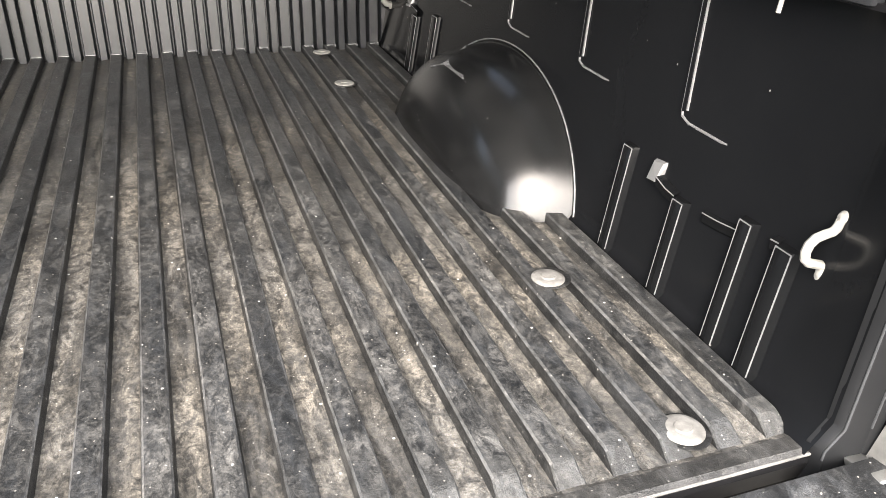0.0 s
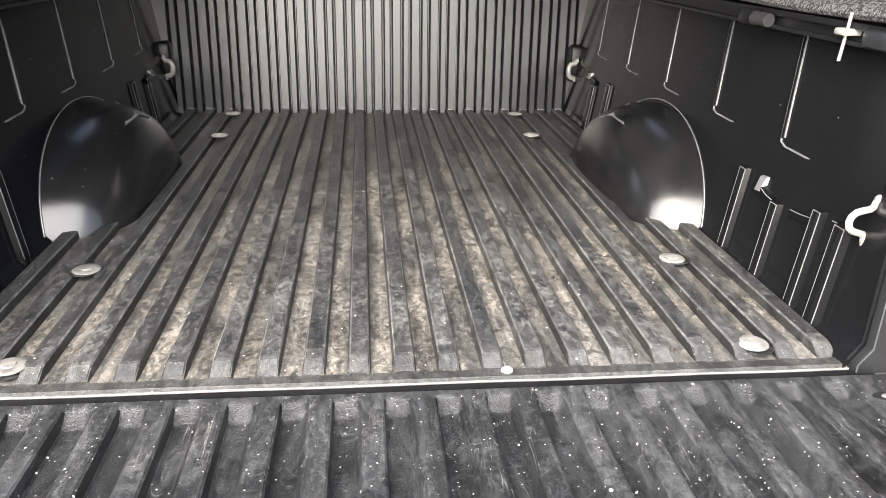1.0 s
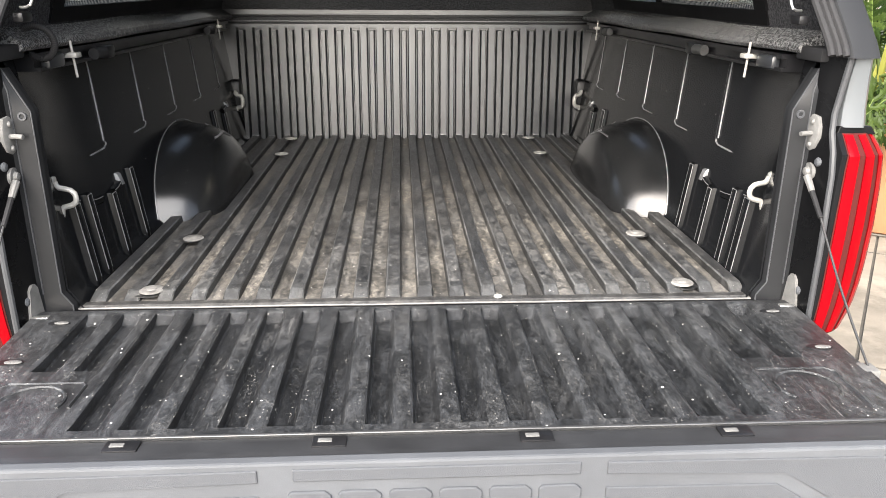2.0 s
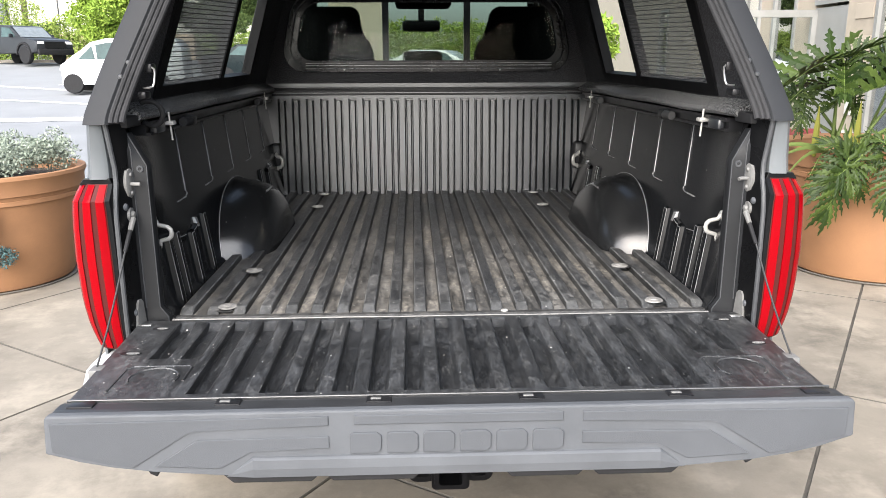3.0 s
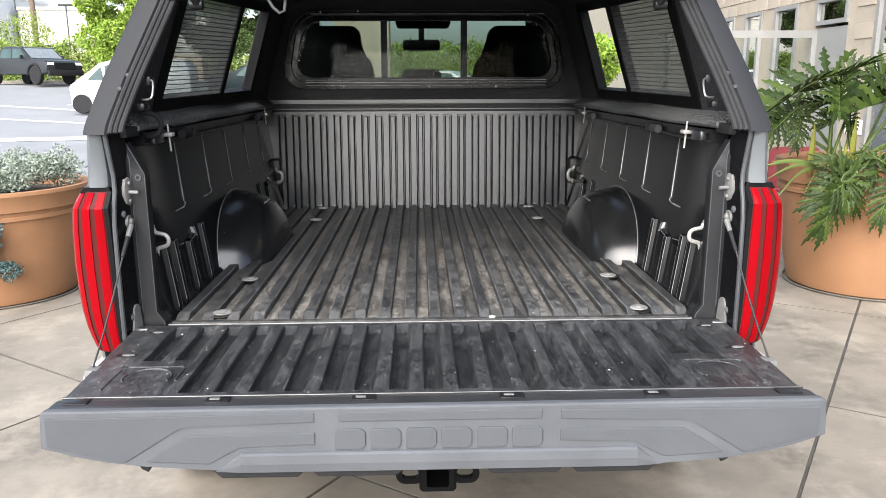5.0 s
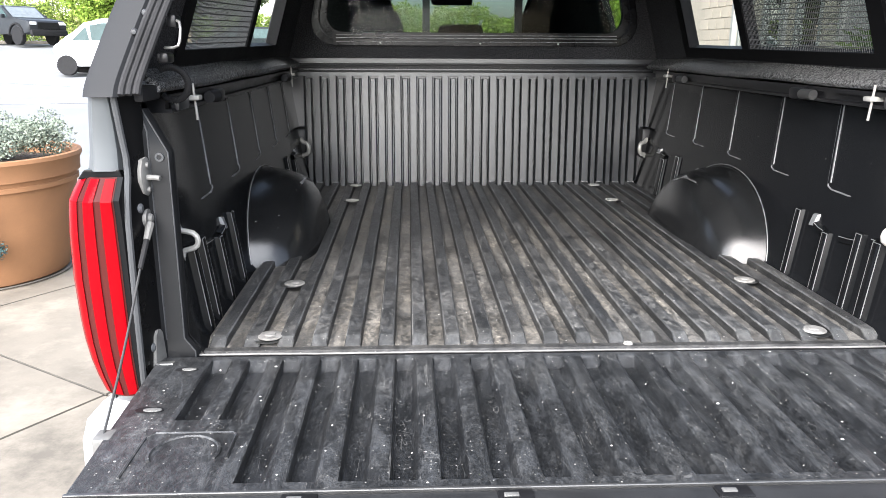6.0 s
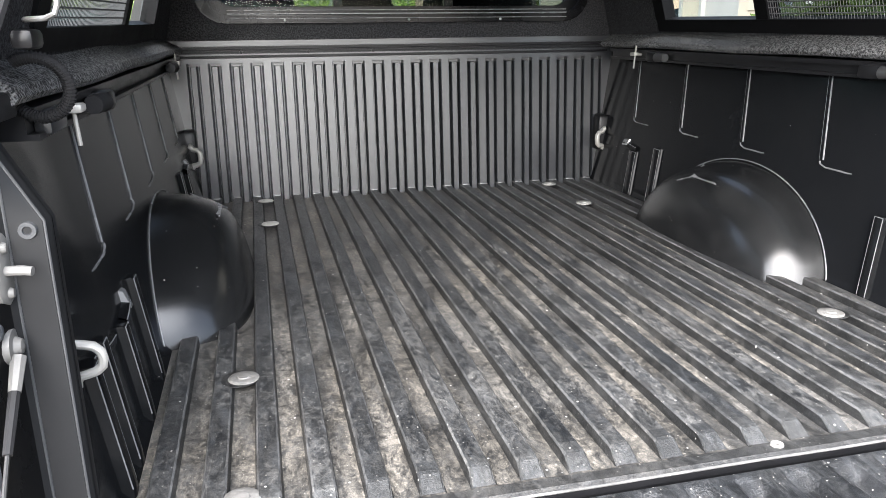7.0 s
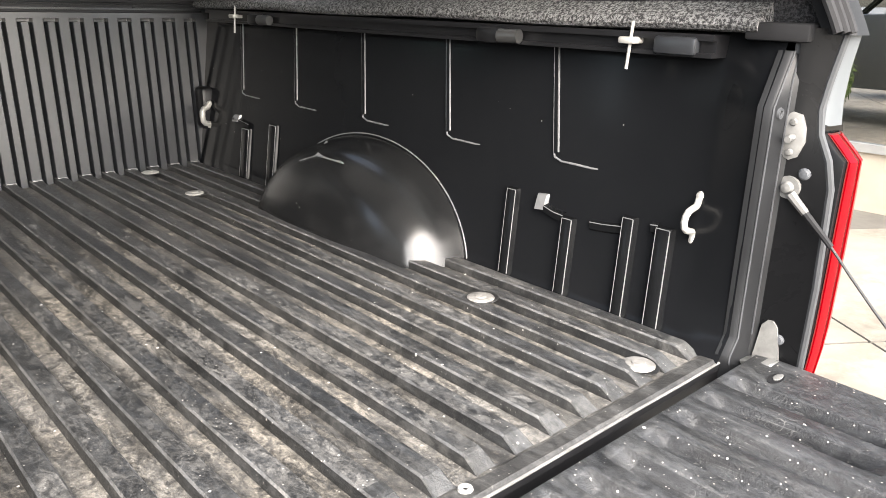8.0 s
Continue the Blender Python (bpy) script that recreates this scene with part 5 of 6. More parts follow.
for s in (-1, 1):
    for z, x in ((1.470, 0.745), (1.502, 0.729)):
        bm = bmesh.new()
        lathe(bm, [(0.0, -0.004), (0.004, -0.0035), (0.006, 0.0), (0.006, 0.004)], (s * x, rake(z) - 0.014, z), 12, "y")
        part("frame_bolt", bm, M_JAMB, shell, smooth=True)
    # latch catch beside the opening
    bm = bmesh.new()
    tube(bm, [(s * 0.690, 0.004, 1.492), (s * 0.679, -0.008, 1.487), (s * 0.674, -0.022, 1.475), (s * 0.673, -0.036, 1.455), (s * 0.675, -0.040, 1.448), (s * 0.684, -0.036, 1.4445), (s * 0.700, -0.022, 1.444), (s * 0.708, -0.006, 1.444)], 0.0025, 8)
    part("latch_loop", bm, M_STEEL, shell, "bright bent steel latch loop", smooth=True)
    bm = bmesh.new()
    box(bm, min(s * 0.686, s * 0.704), max(s * 0.686, s * 0.704), -0.004, 0.03, 1.478, 1.50, 0.004)
    part("latch_bracket", bm, M_BLACK, shell, smooth=True)
    bm = bmesh.new()
    box(bm, min(s * 0.70, s * 0.72), max(s * 0.70, s * 0.72), -0.02, 0.02, 1.418, 1.436, 0.005)
    part("latch_bracket", bm, M_BLACK, shell, smooth=True)
    # end block under the frame
    bm = bmesh.new()
    box(bm, min(s * 0.742, s * 0.80), max(s * 0.742, s * 0.80), -0.04, 0.055, 1.352, 1.378, 0.005)
    part("corner_block", bm, M_RUBBER, shell, smooth=True)
    bm = bmesh.new()
    box(bm, min(s * 0.755, s * 0.775), max(s * 0.755, s * 0.775), -0.03, -0.016, 1.335, 1.375, 0.003)
    cbk = part("corner_bracket", bm, M_JAMB, shell, smooth=True)
    bm = bmesh.new()
    lathe(bm, [(0.0, -0.006), (0.006, -0.005), (0.009, 0.0)], (s * 0.772, -0.02, 1.34), 12, "y")
    part("bracket_bolt", bm, M_STEEL, cbk, smooth=True)
    # carpeted ledge along the bed rail
    bm = bmesh.new()
    prof = [(0.752, 1.360), (0.739, 1.363), (0.734, 1.370), (0.738, 1.380), (0.752, 1.389), (0.772, 1.399), (0.786, 1.408)]
    prof += [(0.795, 1.408), (0.795, 1.360)]
    rows = []
    for k in range(20):
        y = 0.035 + 1.85 * k / 19
        rows.append([(s * (x + 0.002 * math.sin(7 * y)), y, z + 0.002 * math.sin(9 * y + 1)) for x, z in prof])
    vs = sheet(bm, rows, closed=True)
    bm.faces.new(vs[0])
    bm.faces.new(vs[-1])
    part("carpet_ledge", bm, M_CARPET, shell, "grey flecked carpet ledge over the bed rail", smooth=True)
    # rail with cleats
    bm = bmesh.new()
    prism(bm, [(s * a, b) for a, b in ((0.79, 1.322), (0.738, 1.322), (0.738, 1.329), (0.75, 1.329), (0.75, 1.347), (0.738, 1.347), (0.738, 1.357), (0.79, 1.357))], "y", 0.10, 1.80)
    rail = part("deck_rail", bm, M_BLACK, truck, "black aluminium deck rail under the carpet", smooth=True)
    for y in ((0.56, 1.47) if s > 0 else (0.42, 1.47)):
        bm = bmesh.new()
        box(bm, min(s * 0.715, s * 0.75), max(s * 0.715, s * 0.75), y - 0.03, y + 0.03, 1.322, 1.352, 0.008)
        c = part("rail_cleat", bm, M_BLACK, rail, "sliding black rail cleat", smooth=True)
        bm = bmesh.new()
        tube(bm, [(s * 0.728, y - 0.075, 1.337), (s * 0.722, y - 0.03, 1.337)], 0.013, 12)
        part("cleat_knob", bm, M_RUBBER if s < 0 else M_ALU, c, smooth=True)
    for y in (0.245, 1.60):
        bm = bmesh.new()
        box(bm, min(s * 0.72, s * 0.752), max(s * 0.72, s * 0.752), y - 0.015, y + 0.015, 1.337, 1.348, 0.003)
        c = part("clamp", bm, M_WHITE, shell, "pale steel clamp", smooth=True)
        bm = bmesh.new()
        tube(bm, [(s * 0.73, y, 1.296), (s * 0.734, y - 0.003, 1.372)], 0.0028, 8)
        part("clamp_bolt", bm, M_WHITE, c, smooth=True)
    bm = bmesh.new()
    box(bm, min(s * 0.73, s * 0.75), max(s * 0.73, s * 0.75), 0.125, 0.20, 1.324, 1.352, 0.006)
    part("rail_end", bm, M_BULK, rail, smooth=True)
    # gas strut
    bm = bmesh.new()
    tube(bm, [(s * 0.575, 0.05, 1.675), (s * 0.625, -0.09, 1.83)], 0.011, 10)
    st = part("gas_strut", bm, M_BLACK, shell, "black gas strut holding the hatch", smooth=True)
    bm = bmesh.new()
    tube(bm, [(s * 0.62, -0.075, 1.815), (s * 0.66, -0.20, 2.0)], 0.007, 8)
    part("strut_rod", bm, M_STEEL, st, smooth=True)
    bm = bmesh.new()
    lathe(bm, [(0.0, -0.016), (0.012, -0.014), (0.014, 0.0), (0.012, 0.016), (0.0, 0.016)], (s * 0.578, 0.055, 1.672), 12, "x")
    part("strut_ball", bm, M_BLACK, st, smooth=True)

# wiring conduit and the hanging wire
bm = bmesh.new()
pts = []
for k in range(44):
    a = radians(125 - 265 * k / 43)
    pts.append((-0.730 + 0.031 * math.cos(a), 0.075 + 0.0006 * k, 1.378 + 0.031 * math.sin(a)))
for i, p in enumerate(pts[:-1]):
    tube(bm, [p, Vector(p).lerp(Vector(pts[i + 1]), 0.55)], 0.0068, 10)
tube(bm, pts, 0.0056, 8)
tagged(part("wire_conduit", bm, M_RUBBER, shell, "black corrugated wiring conduit", smooth=True), kind="stuff")
bm = bmesh.new()
tube(bm, [(-0.47, 0.11, 1.78), (-0.44, 0.10, 1.74), (-0.415, 0.09, 1.70), (-0.395, 0.085, 1.668), (-0.38, 0.085, 1.655), (-0.368, 0.09, 1.66), (-0.366, 0.1, 1.69), (-0.372, 0.11, 1.72)], 0.0042, 8)
part("hanging_wire", bm, M_JAMB, shell, "grey wire hanging from the hatch frame", smooth=True)

# raised hatch
H0, H1 = Vector((0, 0.115, 1.84)), Vector((0, -0.30, 2.22))
hn = (H1 - H0).normalized().cross(Vector((1, 0, 0))).normalized()
bm = bmesh.new()
ho, hi_ = rounded(-0.68, 0.68, 0.0, 1.0, 0.14, 4), rounded(-0.60, 0.60, 0.12, 0.90, 0.1, 4)
ring_frame(bm, ho, hi_, lambda p, d: Vector((p[0], 0, 0)) + H0.lerp(H1, p[1]) + hn * d, -0.012, 0.012)
hatch = part("rear_hatch", bm, M_SHELL, shell, "raised rear hatch frame", smooth=True)
bm = bmesh.new()
bm.faces.new([bm.verts.new(Vector((p[0], 0, 0)) + H0.lerp(H1, p[1])) for p in hi_])
thicken(bm, 0.004)
part("hatch_glass", bm, M_DARKGLASS, hatch, "dark tinted hatch glass")
for x in (-0.36, 0.36):
    bm = bmesh.new()
    box(bm, x - 0.05, x + 0.05, 0.095, 0.135, 1.79, 1.84, 0.004)
    part("hatch_hinge", bm, M_STEEL, hatch)


# ---- planters ----
def planter(m, label):
    p = tagged(empty("planter", m), label, "planter", "planters")
    bm = bmesh.new()
    lathe(bm, [(0.50, 0.0), (0.535, 0.02), (0.575, 0.2), (0.61, 0.45), (0.635, 0.66), (0.642, 0.70), (0.655, 0.705), (0.655, 0.735), (0.648, 0.74), (0.652, 0.77), (0.668, 0.775), (0.672, 0.86), (0.69, 0.90), (0.685, 0.925), (0.66, 0.93), (0.62, 0.90), (0.61, 0.82)], seg=56)
    part("pot", bm, M_TERRA, p, "large terracotta coloured pot", smooth=True)
    bm = bmesh.new()
    lathe(bm, [(0.0, 0.85), (0.3, 0.86), (0.615, 0.83)], seg=32)
    part("soil", bm, M_SOIL, p, smooth=True)
    bm = bmesh.new()
    ring = [(0.56 * math.cos(a), 0.56 * math.sin(a), 0.012) for a in (2 * math.pi * k / 48 for k in range(49))]
    tube(bm, ring, 0.007, 6)
    part("drip_hose", bm, M_JOINT, p, smooth=True)
    return p


POT_L, POT_R = Vector((-3.12, 3.52, 0)), Vector((3.30, 3.48, 0))
planter(pose(*POT_L) @ Matrix.Diagonal((1, 1, 0.85, 1)), "large terracotta planter with grey-green bushes on the concrete")
planter(pose(*POT_R), "large terracotta planter with a philodendron on the concrete")


# ---- plants ----
def philo_leaf(seed, fold):
    """A big leaf of deep toothed lobes either side of a midrib; fold lifts both halves into a V."""
    rnd = random.Random(seed)
    bm = bmesh.new()
    n = 9

    def bend(x, y):
        return (x * (1 - 0.25 * fold), y, -0.20 * y * y + fold * 0.85 * abs(x) - 0.42 * x * x + 0.03 * math.sin(8 * x + 6 * y + seed))

    for s in (-1, 1):
        for k in range(n):
            q = k / (n - 1)
            y0 = 0.03 + 0.80 * q
            reach = 0.37 * (math.sin(math.pi * (0.24 + 0.68 * q)) ** 0.8) * rnd.uniform(0.82, 1.12)
            fwd = 0.12 + 0.26 * q - (0.60 if k == 0 else 0.32 if k == 1 else 0.10 if k == 2 else 0.0)
            w = 0.026 * rnd.uniform(0.85, 1.25)
            m = 10
            spine, halves = [], []
            for j in range(m + 1):
                u = j / m
                spine.append((reach * u, y0 + fwd * u * (0.55 + 0.45 * u)))
                body = w * (1.15 - 0.35 * u) * (1 - 0.85 * u ** 4)
                tooth = 0.036 * max(0.0, math.sin(math.pi * u)) if j in (4, 6, 8) else 0.0
                halves.append((body + tooth * rnd.uniform(0.7, 1.3), body + (0.038 * max(0.0, math.sin(math.pi * u)) if j in (3, 5, 7, 9) else 0.0) * rnd.uniform(0.7, 1.3)))
            d = Vector((spine[-1][0] - spine[0][0], spine[-1][1] - spine[0][1])).normalized()
            nx, ny = -d.y, d.x
            sweep = 0.35
            lo = [bm.verts.new(bend(s * (x - h[0] * nx + sweep * h[0] * d.x), y - h[0] * ny + sweep * h[0] * d.y)) for (x, y), h in zip(spine, halves)]
            hi = [bm.verts.new(bend(s * (x + h[1] * nx + sweep * h[1] * d.x), y + h[1] * ny + sweep * h[1] * d.y)) for (x, y), h in zip(spine, halves)]
            md = [bm.verts.new(Vector(bend(s * x, y)) + Vector((0, 0, 0.008))) for x, y in spine]
            for j in range(m):
                bm.faces.new((lo[j], lo[j + 1], md[j + 1], md[j]))
                bm.faces.new((md[j], md[j + 1], hi[j + 1], hi[j]))
        # the web of blade along the midrib
        web = [[bend(s * x * (0.030 + 0.030 * math.sin(math.pi * y)), y) for x in (0.0, 1.0)] for y in [0.02 + 0.94 * k / 14 for k in range(15)]]
        sheet(bm, web)
    tube(bm, [Vector(bend(0, y)) + Vector((0, 0, 0.003)) for y in (0, 0.2, 0.4, 0.6, 0.8, 1.0)], 0.011, 5, taper=0.003, mat=1)
    tip = [bm.verts.new(bend(x, y)) for x, y in ((0, 0.84), (0.05, 0.92), (0.02, 1.02), (0, 1.12), (-0.02, 1.02), (-0.05, 0.92))]
    bm.faces.new(tip)
    bm.normal_update()
    me = bpy.data.meshes.new("leaf")
    bm.to_mesh(me)
    bm.free()
    me.materials.append(M_PHILO)
    me.materials.append(M_STEM)
    return me


philo = tagged(empty("philodendron", pose(POT_R.x, POT_R.y, 0.85)), "green philodendron with deeply cut leaves in a planter", "plant")
folded = [philo_leaf(k, 1.0) for k in range(3)]
flat = [philo_leaf(k + 3, 0.25) for k in range(3)]
# foot of the blade, its tip, the way its upper side faces, folded into a V or spread
BLADES = [((2.78, 3.20, 1.515), (2.07, 3.00, 1.345), (0.0, -0.25, 1.0), 1), ((2.78, 3.22, 1.515), (3.02, 3.10, 1.665), (0.0, -0.30, 1.0), 1),
          ((3.38, 3.30, 1.40), (2.70, 3.00, 1.345), (0.0, -0.30, 1.0), 1), ((2.64, 3.42, 1.30), (2.28, 3.30, 1.02), (-0.2, -0.8, 0.5), 0),
          ((2.97, 3.32, 1.30), (2.66, 3.20, 1.18), (0.0, -0.6, 0.8), 1), ((2.52, 3.55, 1.22), (2.22, 3.45, 1.16), (-0.2, -0.6, 0.8), 1),
          ((2.68, 2.82, 0.90), (2.52, 2.66, 0.44), (0.1, -0.95, 0.2), 0), ((2.78, 2.84, 0.90), (2.38, 2.70, 0.68), (0.0, -0.9, 0.45), 0),
          ((3.02, 2.84, 0.92), (2.90, 2.68, 0.54), (0.0, -0.95, 0.25), 0), ((2.92, 2.90, 1.00), (3.16, 2.76, 0.86), (0.0, -0.8, 0.6), 0),
          ((3.25, 2.86, 1.00), (3.38, 2.70, 0.60), (0.1, -0.9, 0.4), 0), ((3.10, 3.40, 1.50), (3.66, 3.30, 1.66), (0.0, -0.4, 0.9), 1),
          ((3.60, 3.10, 1.20), (4.00, 2.95, 1.05), (0.2, -0.7, 0.7), 0), ((3.50, 3.70, 1.45), (3.95, 3.90, 1.58), (0.2, -0.3, 0.9), 1),
          ((3.10, 3.80, 1.35), (2.78, 4.10, 1.30), (0.0, -0.3, 0.9), 1), ((3.30, 3.00, 1.20), (3.12, 2.80, 1.02), (0.0, -0.8, 0.6), 0)]
here = Vector((POT_R.x, POT_R.y, 0.85))
crown = Vector((2.93, 3.30, 0.86)) - here
for i, (base, tip, up, kind) in enumerate(BLADES):
    base, tip = Vector(base) - here, Vector(tip) - here
    a = i * 2.4
    foot = crown + Vector((0.10 * math.cos(a), 0.06 * math.sin(a), 0.0))
    bm = bmesh.new()
    bow = 0.03 + 0.18 * max(0.0, 0.35 - base.z)
    tube(bm, [foot, foot.lerp(base, 0.35) + Vector((0, 0, bow)), foot.lerp(base, 0.72) + Vector((0, 0, bow)), base], 0.013, 6, taper=0.008)
    part("stalk", bm, M_STEM, philo, smooth=True)
    way = tip - base
    size = way.length / 1.02
    way.normalize()
    up = Vector(up)
    up = (up - way * up.dot(way)).normalized()
    # a main blade and two smaller ones fanned beside it
    for j, (turn, share, back) in enumerate(((0, 0.84, 0.0), (38, 0.58, 0.16), (-44, 0.52, 0.24))):
        w = Matrix.Rotation(radians(turn + 9 * math.sin(3.1 * i + j)), 3, up) @ way
        u = (up + 0.22 * math.sin(1.7 * i + 2.3 * j) * way.cross(up)).normalized()
        u = (u - w * u.dot(w)).normalized()
        k = size * share
        ob = new("leaf", (folded if kind else flat)[(i + j) % 3])
        ob.parent = philo
        at = base + (foot - base) * back * 0.6 + Vector((0, 0, 0.015 * j))
        ob.matrix_basis = Matrix.Translation(at) @ Matrix((w.cross(u), w, u)).transposed().to_4x4() @ Matrix.Diagonal((k, k, k, 1))
# upright yellowed sheaths and the strap leaves hanging over the rim
for x, y, z, h in ((2.66, 3.20, 0.86, 0.34), (2.885, 3.10, 0.86, 0.38), (2.78, 3.0, 0.86, 0.22)):
    bm = bmesh.new()
    sheet(bm, [[Vector((x - w, y, z + q)) - here, Vector((x + 0.01 * q, y - w * 0.7, z + q)) - here, Vector((x + w, y, z + q)) - here] for q, w in ((0.0, 0.014), (h * 0.25, 0.026), (h * 0.6, 0.020), (h, 0.002))])
    part("leaf_sheath", bm, M_YELLOW, philo, "yellowed upright leaf sheath")
for x, y, z, lift_by in ((2.17, 2.92, 0.93, 0.05), (2.20, 2.84, 0.87, 0.06), (2.22, 2.78, 0.72, 0.09), (2.30, 3.02, 0.96, 0.03), (2.40, 2.74, 0.80, 0.05)):
    a, b = Vector((2.72, 3.12, 0.90)) - here, Vector((x, y, z)) - here
    bm = bmesh.new()
    rows = []
    for k in range(8):
        u = k / 7
        p = a.lerp(b, u) + Vector((0, 0, lift_by * math.sin(math.pi * u)))
        w = 0.013 * (1 - 0.8 * u ** 3)
        rows.append([p + Vector((0, -0.3 * w, w)), p + Vector((0, -0.006, 0)), p + Vector((0, -0.3 * w, -w))])
    sheet(bm, rows)
    part("strap_leaf", bm, M_STEM, philo, smooth=True)


def leaf_cloud(bm, rnd, centre, radii, count, size, flat=0.0, shell_only=0.35):
    """Small leaves scattered through an uneven blob, denser towards its skin."""
    c = Vector(centre)
    for _ in range(count):
        d = Vector((rnd.gauss(0, 1), rnd.gauss(0, 1), rnd.gauss(0, 1))).normalized()
        r = rnd.uniform(shell_only, 1.0) ** 0.5
        r *= 0.8 + 0.35 * noise.noise(d * 2.3 + c)
        p = c + Vector((d.x * radii[0], d.y * radii[1], d.z * radii[2])) * r
        u = Vector((rnd.gauss(0, 1), rnd.gauss(0, 1), rnd.gauss(0, 1) * (1 - flat))).normalized()
        v = u.orthogonal().normalized()
        v.rotate(Matrix.Rotation(rnd.uniform(0, 6.28), 3, u))
        w = u.cross(v) * 0.45
        s = size * rnd.uniform(0.6, 1.3)
        bm.faces.new([bm.verts.new(p + q * s) for q in (-v * 0.5, w * 0.5, v * 0.6, -w * 0.5)])


def bush(name, m, blobs, count, size, material, label):
    bm = bmesh.new()
    rnd = random.Random(len(blobs) * 7 + count)
    for c, r in blobs:
        leaf_cloud(bm, rnd, c, r, count, size)
    ob = part(name, bm, material)
    ob.matrix_basis = m
    return tagged(ob, label, "bush", kind="stuff")


rnd = random.Random(9)
blobs = []
for k in range(44):
    a, r = rnd.uniform(0, 6.28), 0.64 * math.sqrt(rnd.random())
    blobs.append(((r * math.cos(a), r * math.sin(a), 0.03 + rnd.uniform(0, 0.12)), (0.13, 0.13, rnd.uniform(0.10, 0.17))))
bush("planter_bush", pose(POT_L.x, POT_L.y, 0.765), blobs, 460, 0.024, M_SAGE, "low grey-green bushy foliage filling a planter")
blobs = []
for k in range(14):
    a = radians(rnd.uniform(262, 312))
    blobs.append(((0.68 * math.cos(a), 0.68 * math.sin(a), rnd.uniform(-0.50, -0.02)), (0.09, 0.09, 0.09)))
bush("trailing_plant", pose(POT_L.x, POT_L.y, 0.765), blobs, 330, 0.024, M_TEAL, "blue-green trailing plant hanging over the planter's side")

# ---- the building beside the truck ----
WX = 5.6
bm = bmesh.new()
holes = [(-1.2, 3.2, 0.42, 2.62), (4.6, 7.55, 0.42, 2.62), (8.20, 9.02, 0.0, 2.60), (9.55, 10.30, 1.0, 2.60), (10.75, 11.42, 1.0, 2.60), (11.85, 12.35, 1.0, 2.60), (15.3, 15.9, 1.0, 2.6)]
ybr = sorted({-1.9, 24.0} | {h[0] for h in holes} | {h[1] for h in holes})
zbr = sorted({-0.1, 5.5} | {h[2] for h in holes} | {h[3] for h in holes})
for y0, y1 in zip(ybr, ybr[1:]):
    for z0, z1 in zip(zbr, zbr[1:]):
        if not any(h[0] - 1e-3 < (y0 + y1) / 2 < h[1] and h[2] - 1e-3 < (z0 + z1) / 2 < h[3] for h in holes):
            box(bm, WX, WX + 0.3, y0, y1, z0, z1)
bmesh.ops.remove_doubles(bm, verts=bm.verts, dist=0.0005)
wall_east = tagged(part("wall_east", bm, M_MORTAR), "beige split-face block wall of the building", "wall", kind="structure")
bm = bmesh.new()
box(bm, WX + 1.6, WX + 1.7, -3.0, 18.0, -0.1, 3.4)
box(bm, WX + 0.3, WX + 1.7, -3.0, 18.0, 3.3, 3.4)
box(bm, WX + 0.3, WX + 1.7, -3.0, 18.0, -0.1, -0.02)
tagged(part("wall_inside", bm, M_MORTAR), "dim wall inside the building", "wall", kind="structure")


def building_window(y0, y1, z0, z1, n=1, name="window"):
    bm = bmesh.new()
    box(bm, WX - 0.03, WX + 0.07, y0, y0 + 0.06, z0, z1)
    box(bm, WX - 0.03, WX + 0.07, y1 - 0.06, y1, z0, z1)
    box(bm, WX - 0.03, WX + 0.07, y0 + 0.06, y1 - 0.06, z1 - 0.06, z1)
    box(bm, WX - 0.03, WX + 0.07, y0 + 0.06, y1 - 0.06, z0, z0 + 0.06)
    for k in range(1, n):
        y = y0 + (y1 - y0) * k / n
        box(bm, WX - 0.025, WX + 0.065, y - 0.03, y + 0.03, z0 + 0.06, z1 - 0.06)
    w = tagged(part(name, bm, M_FRAMEALU), "pale metal framed window in the block wall", "window", kind="structure")
    for k in range(n):
        bm = bmesh.new()
        box(bm, WX + 0.02, WX + 0.028, y0 + 0.05 + (y1 - y0 - 0.1) * k / n, y0 + 0.05 + (y1 - y0 - 0.1) * (k + 1) / n, z0 + 0.05, z1 - 0.05)
        part("pane", bm, M_GLASSWIN, w, "reflective window glass")


M_GLASSWIN = glass_material("shop_window_glass", (0.45, 0.50, 0.48), 0.01, 0.45)
building_window(4.6, 7.55, 0.42, 2.62, 2, "window_1")
building_window(-1.2, 3.2, 0.42, 2.62, 2, "window_7")
building_window(8.20, 9.02, 2.24, 2.60, 1, "window_2")
for i, (a, b) in enumerate(((9.55, 10.30), (10.75, 11.42), (11.85, 12.35), (15.3, 15.9))):
    building_window(a, b, 1.0, 2.60, 1, "window_%d" % (i + 3))
bm = bmesh.new()
box(bm, WX + 0.0, WX + 0.06, 8.20, 9.02, 0.0, 2.2)
d1 = tagged(part("door_1", bm, M_FRAMEALU), "pale grey metal door in the block wall", "door", kind="structure")
# glass screen standing out from the wall
bm = bmesh.new()
for x0, x1, z0, z1 in ((4.05, 4.12, 0.0, 2.18), (5.53, 5.60, 0.0, 2.18), (4.12, 5.53, 2.08, 2.18), (4.12, 5.53, 0.0, 0.12), (4.75, 4.80, 0.12, 2.08)):
    box(bm, x0, x1, 8.96, 9.02, z0, z1)
scr = tagged(part("glass_screen", bm, M_FRAMEALU), "pale metal framed glass door standing open", "door", kind="structure")
bm = bmesh.new()
box(bm, 4.1, 5.55, 8.985, 8.993, 0.1, 2.1)
g = part("pane", bm, M_GLASS, scr, "door glass")
# blocks: rough beige courses, smooth pale band low down
block_mesh = {}


